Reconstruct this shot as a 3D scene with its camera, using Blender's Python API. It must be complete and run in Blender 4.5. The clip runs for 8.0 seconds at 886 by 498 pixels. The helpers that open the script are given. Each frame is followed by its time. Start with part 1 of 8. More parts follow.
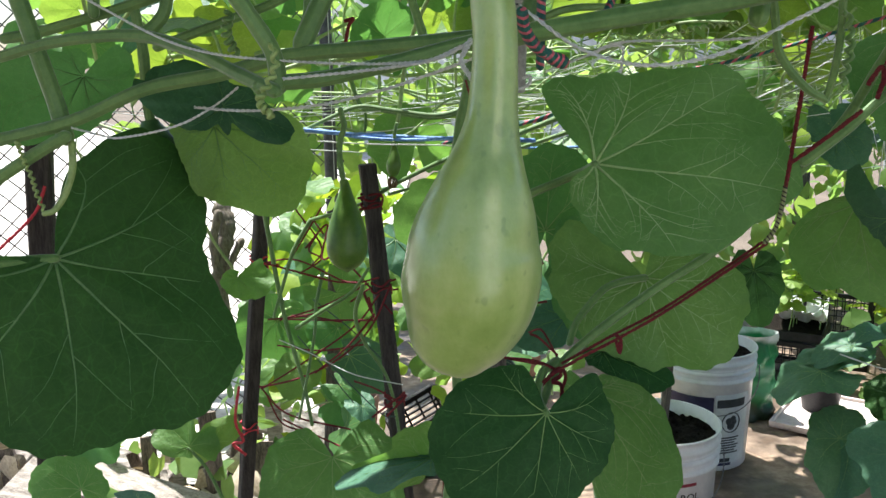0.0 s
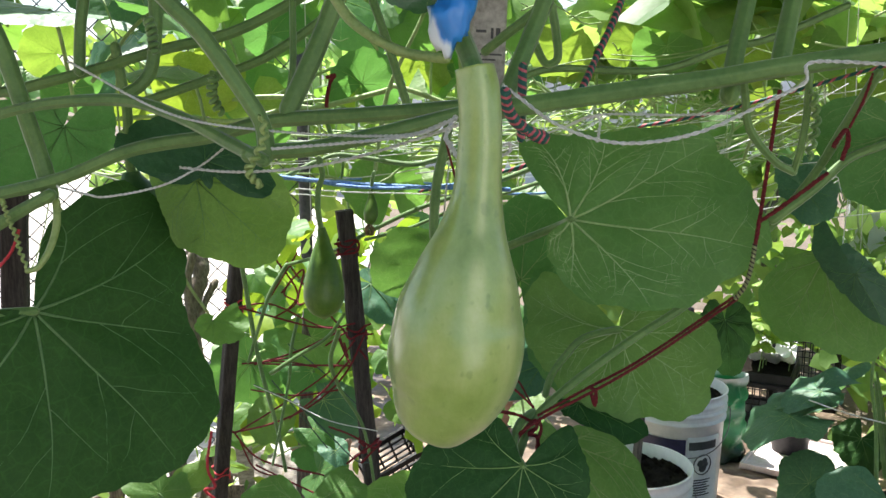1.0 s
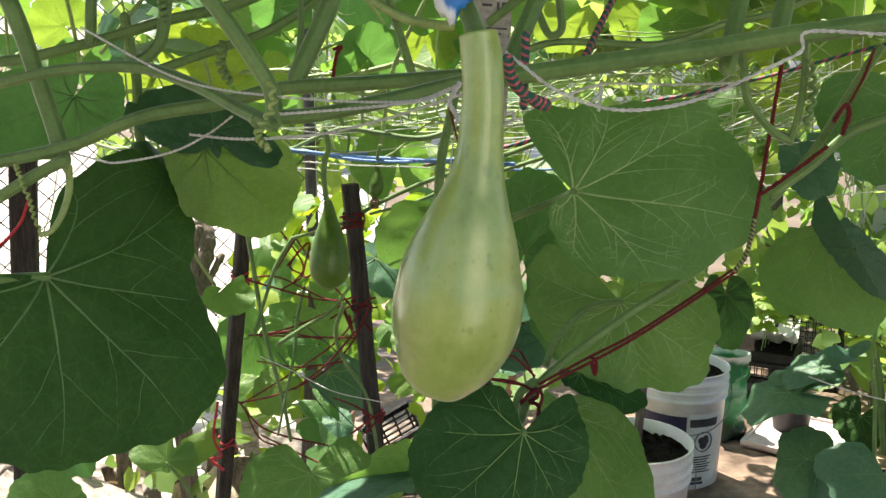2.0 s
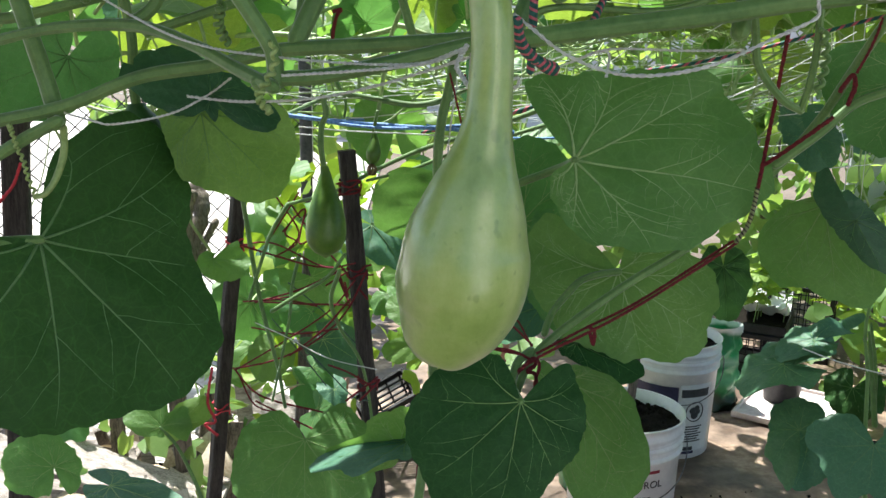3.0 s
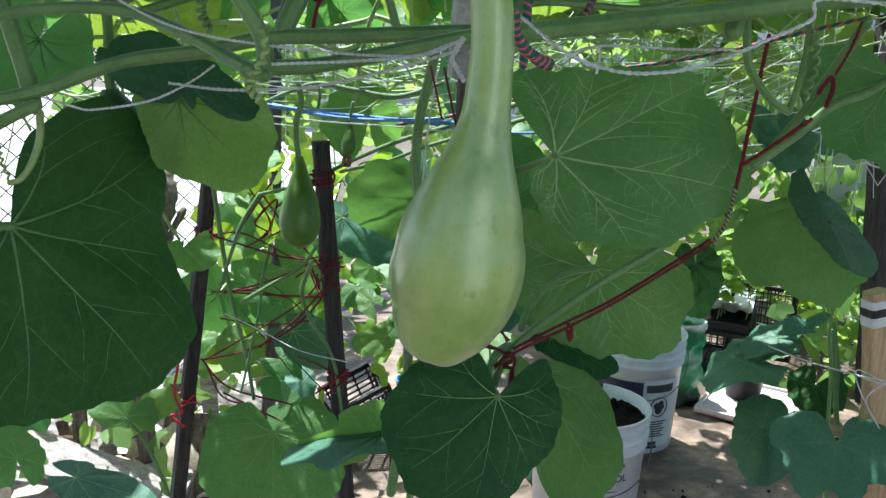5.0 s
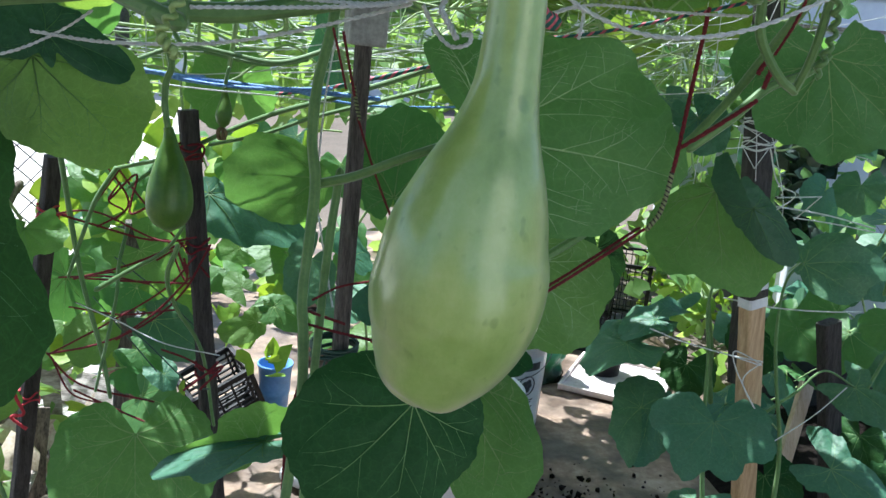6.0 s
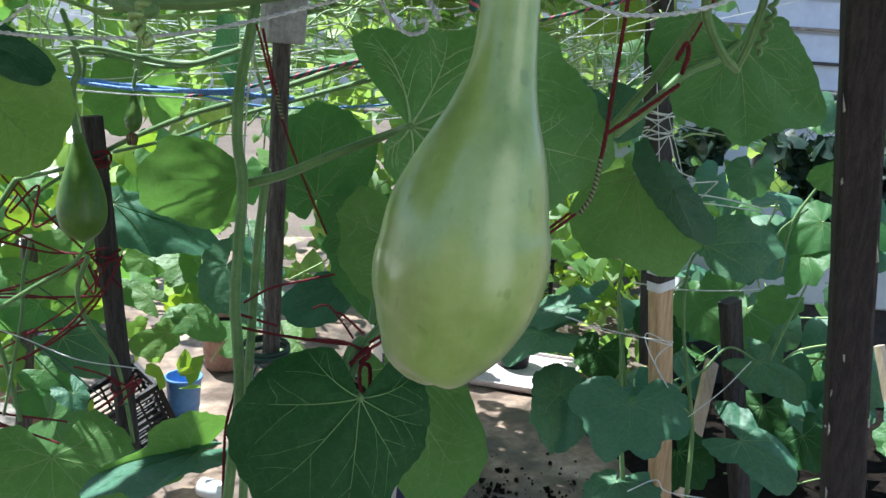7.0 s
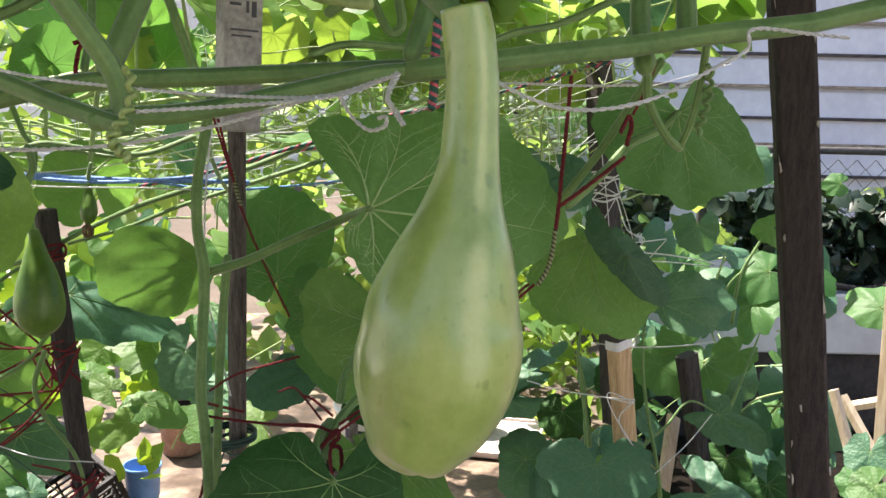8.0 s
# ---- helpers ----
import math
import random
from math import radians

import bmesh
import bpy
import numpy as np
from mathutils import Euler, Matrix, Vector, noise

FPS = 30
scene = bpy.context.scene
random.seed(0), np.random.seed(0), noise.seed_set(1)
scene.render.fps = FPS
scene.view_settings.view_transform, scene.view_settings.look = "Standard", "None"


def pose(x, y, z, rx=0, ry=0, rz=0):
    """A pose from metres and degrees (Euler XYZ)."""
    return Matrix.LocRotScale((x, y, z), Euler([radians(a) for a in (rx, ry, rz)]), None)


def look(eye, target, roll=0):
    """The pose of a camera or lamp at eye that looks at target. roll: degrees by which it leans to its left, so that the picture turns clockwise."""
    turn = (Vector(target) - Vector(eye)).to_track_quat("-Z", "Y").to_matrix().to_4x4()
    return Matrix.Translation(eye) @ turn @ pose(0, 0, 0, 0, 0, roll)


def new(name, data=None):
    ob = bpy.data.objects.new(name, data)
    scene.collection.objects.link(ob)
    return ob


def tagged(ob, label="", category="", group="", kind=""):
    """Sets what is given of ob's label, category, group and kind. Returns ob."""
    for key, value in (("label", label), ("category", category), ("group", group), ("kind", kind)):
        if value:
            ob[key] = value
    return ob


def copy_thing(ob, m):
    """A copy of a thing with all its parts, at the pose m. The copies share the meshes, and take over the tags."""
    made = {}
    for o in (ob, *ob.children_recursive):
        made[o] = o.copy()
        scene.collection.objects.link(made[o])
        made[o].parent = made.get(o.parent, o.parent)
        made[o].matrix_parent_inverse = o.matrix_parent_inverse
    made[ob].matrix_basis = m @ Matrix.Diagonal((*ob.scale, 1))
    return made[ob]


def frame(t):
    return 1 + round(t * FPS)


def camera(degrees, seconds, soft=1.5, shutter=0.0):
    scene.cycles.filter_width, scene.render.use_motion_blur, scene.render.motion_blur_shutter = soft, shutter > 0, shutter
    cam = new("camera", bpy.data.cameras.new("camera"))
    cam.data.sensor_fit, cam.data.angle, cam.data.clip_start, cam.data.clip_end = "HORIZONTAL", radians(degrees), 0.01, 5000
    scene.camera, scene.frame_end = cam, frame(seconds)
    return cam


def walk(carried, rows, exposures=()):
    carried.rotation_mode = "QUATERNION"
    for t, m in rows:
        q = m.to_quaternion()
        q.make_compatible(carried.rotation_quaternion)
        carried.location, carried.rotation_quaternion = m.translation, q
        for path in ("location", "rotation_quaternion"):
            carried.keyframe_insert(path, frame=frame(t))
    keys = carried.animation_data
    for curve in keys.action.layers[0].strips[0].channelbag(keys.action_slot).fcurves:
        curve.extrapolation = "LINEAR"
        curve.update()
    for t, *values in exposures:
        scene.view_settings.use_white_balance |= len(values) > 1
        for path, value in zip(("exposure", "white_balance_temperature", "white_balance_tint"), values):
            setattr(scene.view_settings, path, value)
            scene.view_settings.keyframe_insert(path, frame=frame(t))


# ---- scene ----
cam = camera(53.0, 8.0)
PATH = [
    (0, (0.0000, 0.0000, 1.2500), (-0.0036, 0.9786, 1.0441), -0.92),
    (0.5, (-0.0069, 0.0066, 1.2582), (0.0172, 0.9871, 1.0632), -0.36),
    (1, (-0.0056, -0.0087, 1.2679), (0.0225, 0.9770, 1.1019), -0.21),
    (1.5, (-0.0064, -0.0185, 1.2645), (0.0211, 0.9666, 1.0946), -0.02),
    (2, (-0.0049, -0.0230, 1.2622), (0.0173, 0.9587, 1.0731), 0.22),
    (3.5, (-0.0135, -0.0127, 1.2594), (0.0250, 0.9600, 1.0305), 1.54),
    (4, (-0.0153, -0.0187, 1.2625), (0.0298, 0.9549, 1.0389), 2.02),
    (5.3, (-0.0275, -0.0013, 1.2559), (0.0698, 0.9650, 1.0177), 2.92),
    (5.5, (-0.0326, 0.0342, 1.2528), (0.0979, 0.9948, 1.0072), 3.27),
    (6, (-0.0652, 0.0905, 1.2460), (0.1713, 1.0301, 0.9983), 5.00),
    (6.5, (-0.0889, 0.0919, 1.2394), (0.2151, 1.0136, 0.9986), 5.01),
    (7, (-0.0998, 0.0959, 1.2358), (0.2480, 1.0031, 0.9992), 3.81),
    (7.5, (-0.1114, 0.0934, 1.2411), (0.2714, 0.9916, 1.0250), 2.56),
    (8, (-0.1120, 0.0862, 1.2490), (0.2867, 0.9888, 1.0865), 1.23),
]
EXPOSURES = [(0.0, 1.51, 6150, 9), (0.6, 1.55, 6150, 13), (1.0, 1.64, 6350, 10), (2.0, 1.66, 7000, 12), (3.4, 1.45, 5800, 6), (4.2, 1.43, 5700, 5), (5.5, 1.43, 5500, 7), (7.0, 1.43, 5600, 7), (7.5, 1.66, 6700, 14), (8.0, 1.72, 6750, 16)]
walk(cam, [(t, look(eye, target, roll)) for t, eye, target, roll in PATH], EXPOSURES)

# ---- world and sun ----
SUN_ELEVATION, SUN_AZIMUTH = radians(64), radians(-25)
world = bpy.data.worlds.new("world")
scene.world = world
world.use_nodes = True
wt = world.node_tree
sky = wt.nodes.new("ShaderNodeTexSky")
sky.sky_type = "NISHITA"
sky.sun_disc = False
sky.sun_elevation, sky.sun_rotation = SUN_ELEVATION, SUN_AZIMUTH
sky.dust_density = 2.0
wt.links.new(sky.outputs["Color"], wt.nodes["Background"].inputs["Color"])
wt.nodes["Background"].inputs["Strength"].default_value = 0.088
sun = new("sun", bpy.data.lights.new("sun", "SUN"))
sun.data.energy, sun.data.angle, sun.data.color = 5.0, radians(0.5), (1.0, 0.95, 0.86)
sun_way = Vector((math.sin(SUN_AZIMUTH) * math.cos(SUN_ELEVATION), math.cos(SUN_AZIMUTH) * math.cos(SUN_ELEVATION), math.sin(SUN_ELEVATION)))
sun.matrix_world = look(sun_way * 20, (0, 0, 0))

rng = random.Random(7)

# ---- materials ----


def nodes_of(name):
    m = bpy.data.materials.new(name)
    m.use_nodes = True
    return m, m.node_tree, m.node_tree.nodes["Principled BSDF"]


def ramp(nt, fac, stops):
    r = nt.nodes.new("ShaderNodeValToRGB")
    el = r.color_ramp.elements
    while len(el) < len(stops):
        el.new(0.5)
    for e, (p, c) in zip(el, stops):
        e.position, e.color = p, (*c, 1)
    nt.links.new(fac, r.inputs["Fac"])
    return r.outputs["Color"]


def noise_of(nt, scale, detail=4, rough=0.55, stretch=None, source="Object"):
    co = nt.nodes.new("ShaderNodeTexCoord").outputs[source]
    if stretch:
        mp = nt.nodes.new("ShaderNodeMapping")
        mp.inputs["Scale"].default_value = stretch
        nt.links.new(co, mp.inputs["Vector"])
        co = mp.outputs["Vector"]
    n = nt.nodes.new("ShaderNodeTexNoise")
    n.inputs["Scale"].default_value, n.inputs["Detail"].default_value, n.inputs["Roughness"].default_value = scale, detail, rough
    nt.links.new(co, n.inputs["Vector"])
    return n.outputs["Fac"]


def mixed(nt, a, b, fac, mode="MIX"):
    mx = nt.nodes.new("ShaderNodeMix")
    mx.data_type, mx.blend_type = "RGBA", mode
    for sock, v in ((mx.inputs[6], a), (mx.inputs[7], b), (mx.inputs[0], fac)):
        if isinstance(v, (int, float)):
            sock.default_value = v
        elif isinstance(v, tuple):
            sock.default_value = (*v, 1)
        else:
            nt.links.new(v, sock)
    return mx.outputs[2]


def bump(nt, bsdf, height, strength=0.3, distance=0.002):
    b = nt.nodes.new("ShaderNodeBump")
    b.inputs["Strength"].default_value, b.inputs["Distance"].default_value = strength, distance
    nt.links.new(height, b.inputs["Height"])
    nt.links.new(b.outputs["Normal"], bsdf.inputs["Normal"])


def plain(name, dark, light, scale=20, rough=0.7, relief=0.3, stretch=None, metal=0.0, dist=0.002):
    m, nt, p = nodes_of(name)
    a = noise_of(nt, scale, 5, 0.6, stretch)
    b = noise_of(nt, scale * 6, 4, 0.6, stretch)
    f = mixed(nt, a, b, 0.4)
    nt.links.new(ramp(nt, f, [(0.38, dark), (0.62, light)]), p.inputs["Base Color"])
    p.inputs["Roughness"].default_value, p.inputs["Metallic"].default_value = rough, metal
    if relief:
        bump(nt, p, b, relief, dist)
    return m


def leaf_material(name, dark, light, through_colour, share=0.4, per="object", rough=0.5):
    m, nt, p = nodes_of(name)
    a = noise_of(nt, 14, 4)
    b = noise_of(nt, 130, 3)
    c = ramp(nt, mixed(nt, a, b, 0.48), [(0.34, dark), (0.66, light)])
    if per == "object":
        r = nt.nodes.new("ShaderNodeObjectInfo").outputs["Random"]
    else:
        r = nt.nodes.new("ShaderNodeNewGeometry").outputs["Random Per Island"]
    tint = ramp(nt, r, [(0.0, (0.82, 0.94, 1.0)), (0.5, (1, 1, 1)), (1.0, (1.16, 1.06, 0.88))])
    c = mixed(nt, c, tint, 1.0, "MULTIPLY")
    relief = b
    if per == "object":
        uv = nt.nodes.new("ShaderNodeUVMap").outputs["UV"]
        warp = nt.nodes.new("ShaderNodeTexNoise")
        warp.inputs["Scale"].default_value = 9
        nt.links.new(uv, warp.inputs["Vector"])
        bent = mixed(nt, uv, warp.outputs["Color"], 0.07)
        lines = []
        for size in (11, 30):
            v = nt.nodes.new("ShaderNodeTexVoronoi")
            v.feature = "DISTANCE_TO_EDGE"
            v.inputs["Scale"].default_value = size
            nt.links.new(bent, v.inputs["Vector"])
            lines.append(ramp(nt, v.outputs["Distance"], [(0.0, (1, 1, 1)), (0.055 if size < 20 else 0.09, (0, 0, 0))]))
        net = mixed(nt, lines[0], lines[1], 0.4)
        c = mixed(nt, c, mixed(nt, c, (1.6, 1.5, 1.45), 1.0, "MULTIPLY"), net)
        v2 = nt.nodes.new("ShaderNodeTexVoronoi")
        v2.inputs["Scale"].default_value = 11
        nt.links.new(bent, v2.inputs["Vector"])
        relief = mixed(nt, v2.outputs["Distance"], b, 0.25)
    nt.links.new(c, p.inputs["Base Color"])
    p.inputs["Roughness"].default_value = rough
    p.inputs["Specular IOR Level"].default_value = 0.35
    bump(nt, p, relief, 0.38 if per == "object" else 0.4, 0.003 if per == "object" else 0.0015)
    t = nt.nodes.new("ShaderNodeBsdfTranslucent")
    nt.links.new(mixed(nt, mixed(nt, through_colour, tint, 1.0, "MULTIPLY"), ramp(nt, a, [(0.3, (0.7, 0.8, 0.6)), (0.7, (1, 1, 1))]), 1.0, "MULTIPLY"), t.inputs["Color"])
    s = nt.nodes.new("ShaderNodeMixShader")
    s.inputs["Fac"].default_value = share
    nt.links.new(p.outputs[0], s.inputs[1])
    nt.links.new(t.outputs[0], s.inputs[2])
    nt.links.new(s.outputs[0], nt.nodes["Material Output"].inputs["Surface"])
    return m


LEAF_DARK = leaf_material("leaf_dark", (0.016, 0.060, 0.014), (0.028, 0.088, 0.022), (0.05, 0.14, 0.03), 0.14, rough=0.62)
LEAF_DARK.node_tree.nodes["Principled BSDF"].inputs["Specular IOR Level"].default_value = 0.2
LEAF_MID = leaf_material("leaf_mid", (0.064, 0.165, 0.047), (0.103, 0.222, 0.070), (0.19, 0.41, 0.085), 0.40)
LEAF_PALE = leaf_material("leaf_pale", (0.086, 0.178, 0.048), (0.128, 0.236, 0.074), (0.24, 0.46, 0.08), 0.42)
LEAF_BLUE = leaf_material("leaf_blue", (0.054, 0.148, 0.084), (0.090, 0.198, 0.118), (0.10, 0.23, 0.08), 0.28)
# yellow-green of seedlings, also painting backlight into the top leaves
LEAF_YOUNG_LIT = leaf_material("leaf_young_lit", (0.16, 0.26, 0.05), (0.26, 0.38, 0.09), (0.35, 0.50, 0.06), 0.4)
LEAF_FAR = leaf_material("leaf_far", (0.07, 0.155, 0.042), (0.15, 0.26, 0.085), (0.46, 0.64, 0.14), 0.48, per="island")
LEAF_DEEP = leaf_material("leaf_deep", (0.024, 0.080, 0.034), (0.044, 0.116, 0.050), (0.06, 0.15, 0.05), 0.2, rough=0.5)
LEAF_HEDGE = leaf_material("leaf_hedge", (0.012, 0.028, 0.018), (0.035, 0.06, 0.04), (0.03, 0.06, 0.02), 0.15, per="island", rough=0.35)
VEIN = plain("vein", (0.18, 0.30, 0.085), (0.27, 0.40, 0.14), 60, 0.55, 0.1)
VEIN_PALE = plain("vein_pale", (0.23, 0.38, 0.13), (0.35, 0.50, 0.22), 60, 0.55, 0.1)
VEIN_FINE = plain("vein_fine", (0.085, 0.18, 0.060), (0.15, 0.26, 0.10), 60, 0.55, 0.1)
VEIN_DARK = plain("vein_dark", (0.060, 0.140, 0.048), (0.105, 0.195, 0.072), 60, 0.55, 0.1)


def let_light_through(m, colour, share):
    """Thin plant tissue passes a share of the light."""
    nt = m.node_tree
    t = nt.nodes.new("ShaderNodeBsdfTranslucent")
    t.inputs["Color"].default_value = (*colour, 1)
    mx = nt.nodes.new("ShaderNodeMixShader")
    mx.inputs["Fac"].default_value = share
    nt.links.new(nt.nodes["Principled BSDF"].outputs[0], mx.inputs[1])
    nt.links.new(t.outputs[0], mx.inputs[2])
    nt.links.new(mx.outputs[0], nt.nodes["Material Output"].inputs["Surface"])


VEIN_THIN = plain("vein_thin", (0.21, 0.32, 0.10), (0.33, 0.44, 0.18), 60, 0.55, 0.1)
let_light_through(VEIN_THIN, (0.42, 0.60, 0.16), 0.42)
let_light_through(VEIN_DARK, (0.20, 0.40, 0.09), 0.40)


def stem_material():
    m, nt, p = nodes_of("stem")
    a, b = noise_of(nt, 40, 5, 0.6), noise_of(nt, 300, 3, 0.6)
    c = ramp(nt, mixed(nt, a, b, 0.35), [(0.34, (0.078, 0.170, 0.044)), (0.66, (0.165, 0.285, 0.088))])
    sep = nt.nodes.new("ShaderNodeSeparateXYZ")
    nt.links.new(nt.nodes.new("ShaderNodeUVMap").outputs["UV"], sep.inputs[0])
    ma = nt.nodes.new("ShaderNodeMath")
    ma.operation, ma.inputs[1].default_value = "MULTIPLY_ADD", 2 * math.pi * 7
    nt.links.new(sep.outputs[1], ma.inputs[0])
    nt.links.new(a, ma.inputs[2])
    sn = nt.nodes.new("ShaderNodeMath")
    sn.operation = "SINE"
    nt.links.new(ma.outputs[0], sn.inputs[0])
    c = mixed(nt, c, ramp(nt, sn.outputs[0], [(0.0, (0.91, 0.93, 0.89)), (0.7, (1.04, 1.03, 1.0))]), 1.0, "MULTIPLY")
    nt.links.new(c, p.inputs["Base Color"])
    p.inputs["Roughness"].default_value = 0.6
    p.inputs["Sheen Weight"].default_value, p.inputs["Sheen Roughness"].default_value = 0.3, 0.4
    bump(nt, p, sn.outputs[0], 0.3, 0.0006)
    return m


STEM = stem_material()
STEM_PALE = plain("stem_pale", (0.19, 0.29, 0.08), (0.34, 0.44, 0.16), 60, 0.5, 0.3)
STEM_FAR = plain("stem_far", (0.18, 0.28, 0.09), (0.33, 0.45, 0.18), 30, 0.6, 0.2)
TWINE_WHITE = plain("twine_white", (0.55, 0.58, 0.57), (0.82, 0.83, 0.80), 400, 0.8, 0.8, None, 0, 0.001)
YARN_RED = plain("yarn_red", (0.085, 0.006, 0.010), (0.24, 0.016, 0.024), 500, 0.85, 0.9, None, 0, 0.001)
YARN_BRIGHT = plain("yarn_bright", (0.45, 0.02, 0.04), (0.65, 0.05, 0.07), 300, 0.6, 0.5, None, 0, 0.001)
WIRE_GREEN = plain("wire_green", (0.012, 0.04, 0.03), (0.03, 0.08, 0.06), 200, 0.4, 0.2)
ROPE_BLUE = plain("rope_blue", (0.03, 0.12, 0.42), (0.22, 0.42, 0.75), 250, 0.55, 0.8, None, 0, 0.001)
WOOD_DARK = plain("wood_dark", (0.012, 0.010, 0.009), (0.072, 0.062, 0.055), 30, 0.8, 0.8, (6, 6, 0.6), 0, 0.003)
WOOD_GREY = plain("wood_grey", (0.035, 0.028, 0.024), (0.19, 0.165, 0.145), 30, 0.8, 0.8, (8, 8, 0.5), 0, 0.003)
WOOD_NEW = plain("wood_new", (0.36, 0.23, 0.11), (0.58, 0.42, 0.24), 18, 0.65, 0.4, (8, 8, 0.5))
WOOD_GRAIN = plain("wood_grain", (0.09, 0.05, 0.022), (0.16, 0.09, 0.045), 40, 0.75, 0.2)
WOOD_FRESH = plain("wood_fresh", (0.50, 0.38, 0.24), (0.70, 0.58, 0.42), 12, 0.65, 0.3, (6, 6, 0.5))
PAINT_CHIP = plain("paint_chip", (0.25, 0.22, 0.18), (0.50, 0.47, 0.42), 50, 0.8, 0.4)
PLASTIC_WHITE = plain("plastic_white", (0.62, 0.63, 0.66), (0.78, 0.79, 0.80), 8, 0.4, 0.05)
PLASTIC_BLACK = plain("plastic_black", (0.008, 0.008, 0.009), (0.022, 0.022, 0.024), 30, 0.45, 0.1)
PLASTIC_BLUE = plain("plastic_blue", (0.10, 0.24, 0.55), (0.17, 0.34, 0.68), 14, 0.4, 0.1)
PLASTIC_GREEN = plain("plastic_green", (0.01, 0.16, 0.05), (0.04, 0.33, 0.12), 18, 0.35, 0.4, None, 0, 0.004)
LABEL_NAVY = plain("label_navy", (0.015, 0.015, 0.05), (0.03, 0.03, 0.09), 12, 0.4, 0)
LABEL_PALE = plain("label_pale", (0.55, 0.58, 0.60), (0.72, 0.74, 0.74), 12, 0.45, 0)
INK = plain("ink", (0.02, 0.025, 0.03), (0.05, 0.055, 0.06), 60, 0.5, 0)
INK_RED = plain("ink_red", (0.16, 0.015, 0.03), (0.28, 0.03, 0.05), 60, 0.5, 0)
TERRACOTTA = plain("terracotta", (0.26, 0.14, 0.10), (0.42, 0.26, 0.20), 20, 0.8, 0.3)
SOIL = plain("soil", (0.006, 0.005, 0.004), (0.024, 0.019, 0.015), 45, 0.95, 1.0, None, 0, 0.01)
PLASTIC_BLACK.node_tree.nodes["Principled BSDF"].inputs["Specular IOR Level"].default_value = 0.2
SOIL.node_tree.nodes["Principled BSDF"].inputs["Specular IOR Level"].default_value = 0.08
METAL_GREY = plain("metal_grey", (0.10, 0.10, 0.11), (0.24, 0.24, 0.25), 60, 0.45, 0.2, None, 0.8)
SIDING = plain("siding", (0.66, 0.66, 0.74), (0.80, 0.80, 0.86), 3, 0.6, 0.1)
WALL_PALE = plain("wall_pale", (0.50, 0.50, 0.54), (0.68, 0.68, 0.71), 2.5, 0.7, 0.3)
BOARD_OLD = plain("board_old", (0.17, 0.14, 0.12), (0.50, 0.45, 0.40), 12, 0.85, 0.6, (1, 6, 6))
DRY_LEAF = leaf_material("dry_leaf", (0.34, 0.27, 0.21), (0.76, 0.69, 0.60), (0.4, 0.3, 0.2), 0.2, per="island", rough=0.8)
LEAF_LIME = leaf_material("leaf_lime", (0.16, 0.28, 0.03), (0.26, 0.40, 0.06), (0.40, 0.55, 0.04), 0.4, per="island")


def concrete_material():
    m, nt, p = nodes_of("concrete_worn")
    a = noise_of(nt, 2.2, 6, 0.6)
    b = noise_of(nt, 26, 5, 0.65)
    c = noise_of(nt, 5.5, 3, 0.5)
    base = ramp(nt, mixed(nt, a, b, 0.4), [(0.36, (0.105, 0.070, 0.047)), (0.52, (0.275, 0.195, 0.135)), (0.68, (0.51, 0.405, 0.31))])
    wet = ramp(nt, c, [(0.44, (0.34, 0.32, 0.31)), (0.60, (1, 1, 1))])
    nt.links.new(mixed(nt, base, wet, 1.0, "MULTIPLY"), p.inputs["Base Color"])
    nt.links.new(ramp(nt, c, [(0.40, (0.45, 0.45, 0.45)), (0.6, (0.85, 0.85, 0.85))]), p.inputs["Roughness"])
    bump(nt, p, b, 0.5, 0.004)
    return m


CONCRETE = concrete_material()


def ground_material():
    m, nt, p = nodes_of("ground_earth")
    a = noise_of(nt, 1.5, 6, 0.6)
    b = noise_of(nt, 40, 5, 0.65)
    nt.links.new(ramp(nt, mixed(nt, a, b, 0.45), [(0.3, (0.05, 0.038, 0.028)), (0.7, (0.17, 0.135, 0.10))]), p.inputs["Base Color"])
    p.inputs["Roughness"].default_value = 0.95
    bump(nt, p, b, 0.8, 0.01)
    return m


EARTH = ground_material()


def gourd_material(name, dark, mid, light, blotch, gloss=0.35, coat=0.7):
    m, nt, p = nodes_of(name)
    a = noise_of(nt, 34, 6, 0.65, (1, 1, 0.45))
    b = noise_of(nt, 95, 4, 0.6)
    s = noise_of(nt, 170, 2, 0.4, (1, 1, 0.7))
    c = ramp(nt, mixed(nt, a, b, 0.35), [(0.36, dark), (0.5, mid), (0.64, light)])
    spots = ramp(nt, s, [(0.26, (0.6, 0.6, 0.6)), (0.34, (0, 0, 0))])
    c = mixed(nt, c, blotch, spots)
    nt.links.new(c, p.inputs["Base Color"])
    p.inputs["Roughness"].default_value = gloss
    p.inputs["Specular IOR Level"].default_value = 0.5
    p.inputs["Coat Weight"].default_value, p.inputs["Coat IOR"].default_value, p.inputs["Coat Roughness"].default_value = coat, 1.6, 0.19
    p.inputs["Subsurface Weight"].default_value = 0.15
    p.inputs["Subsurface Radius"].default_value = (0.006, 0.008, 0.003)
    p.inputs["Sheen Weight"].default_value = 0.2 * coat
    bump(nt, p, b, 0.08, 0.001)
    return m


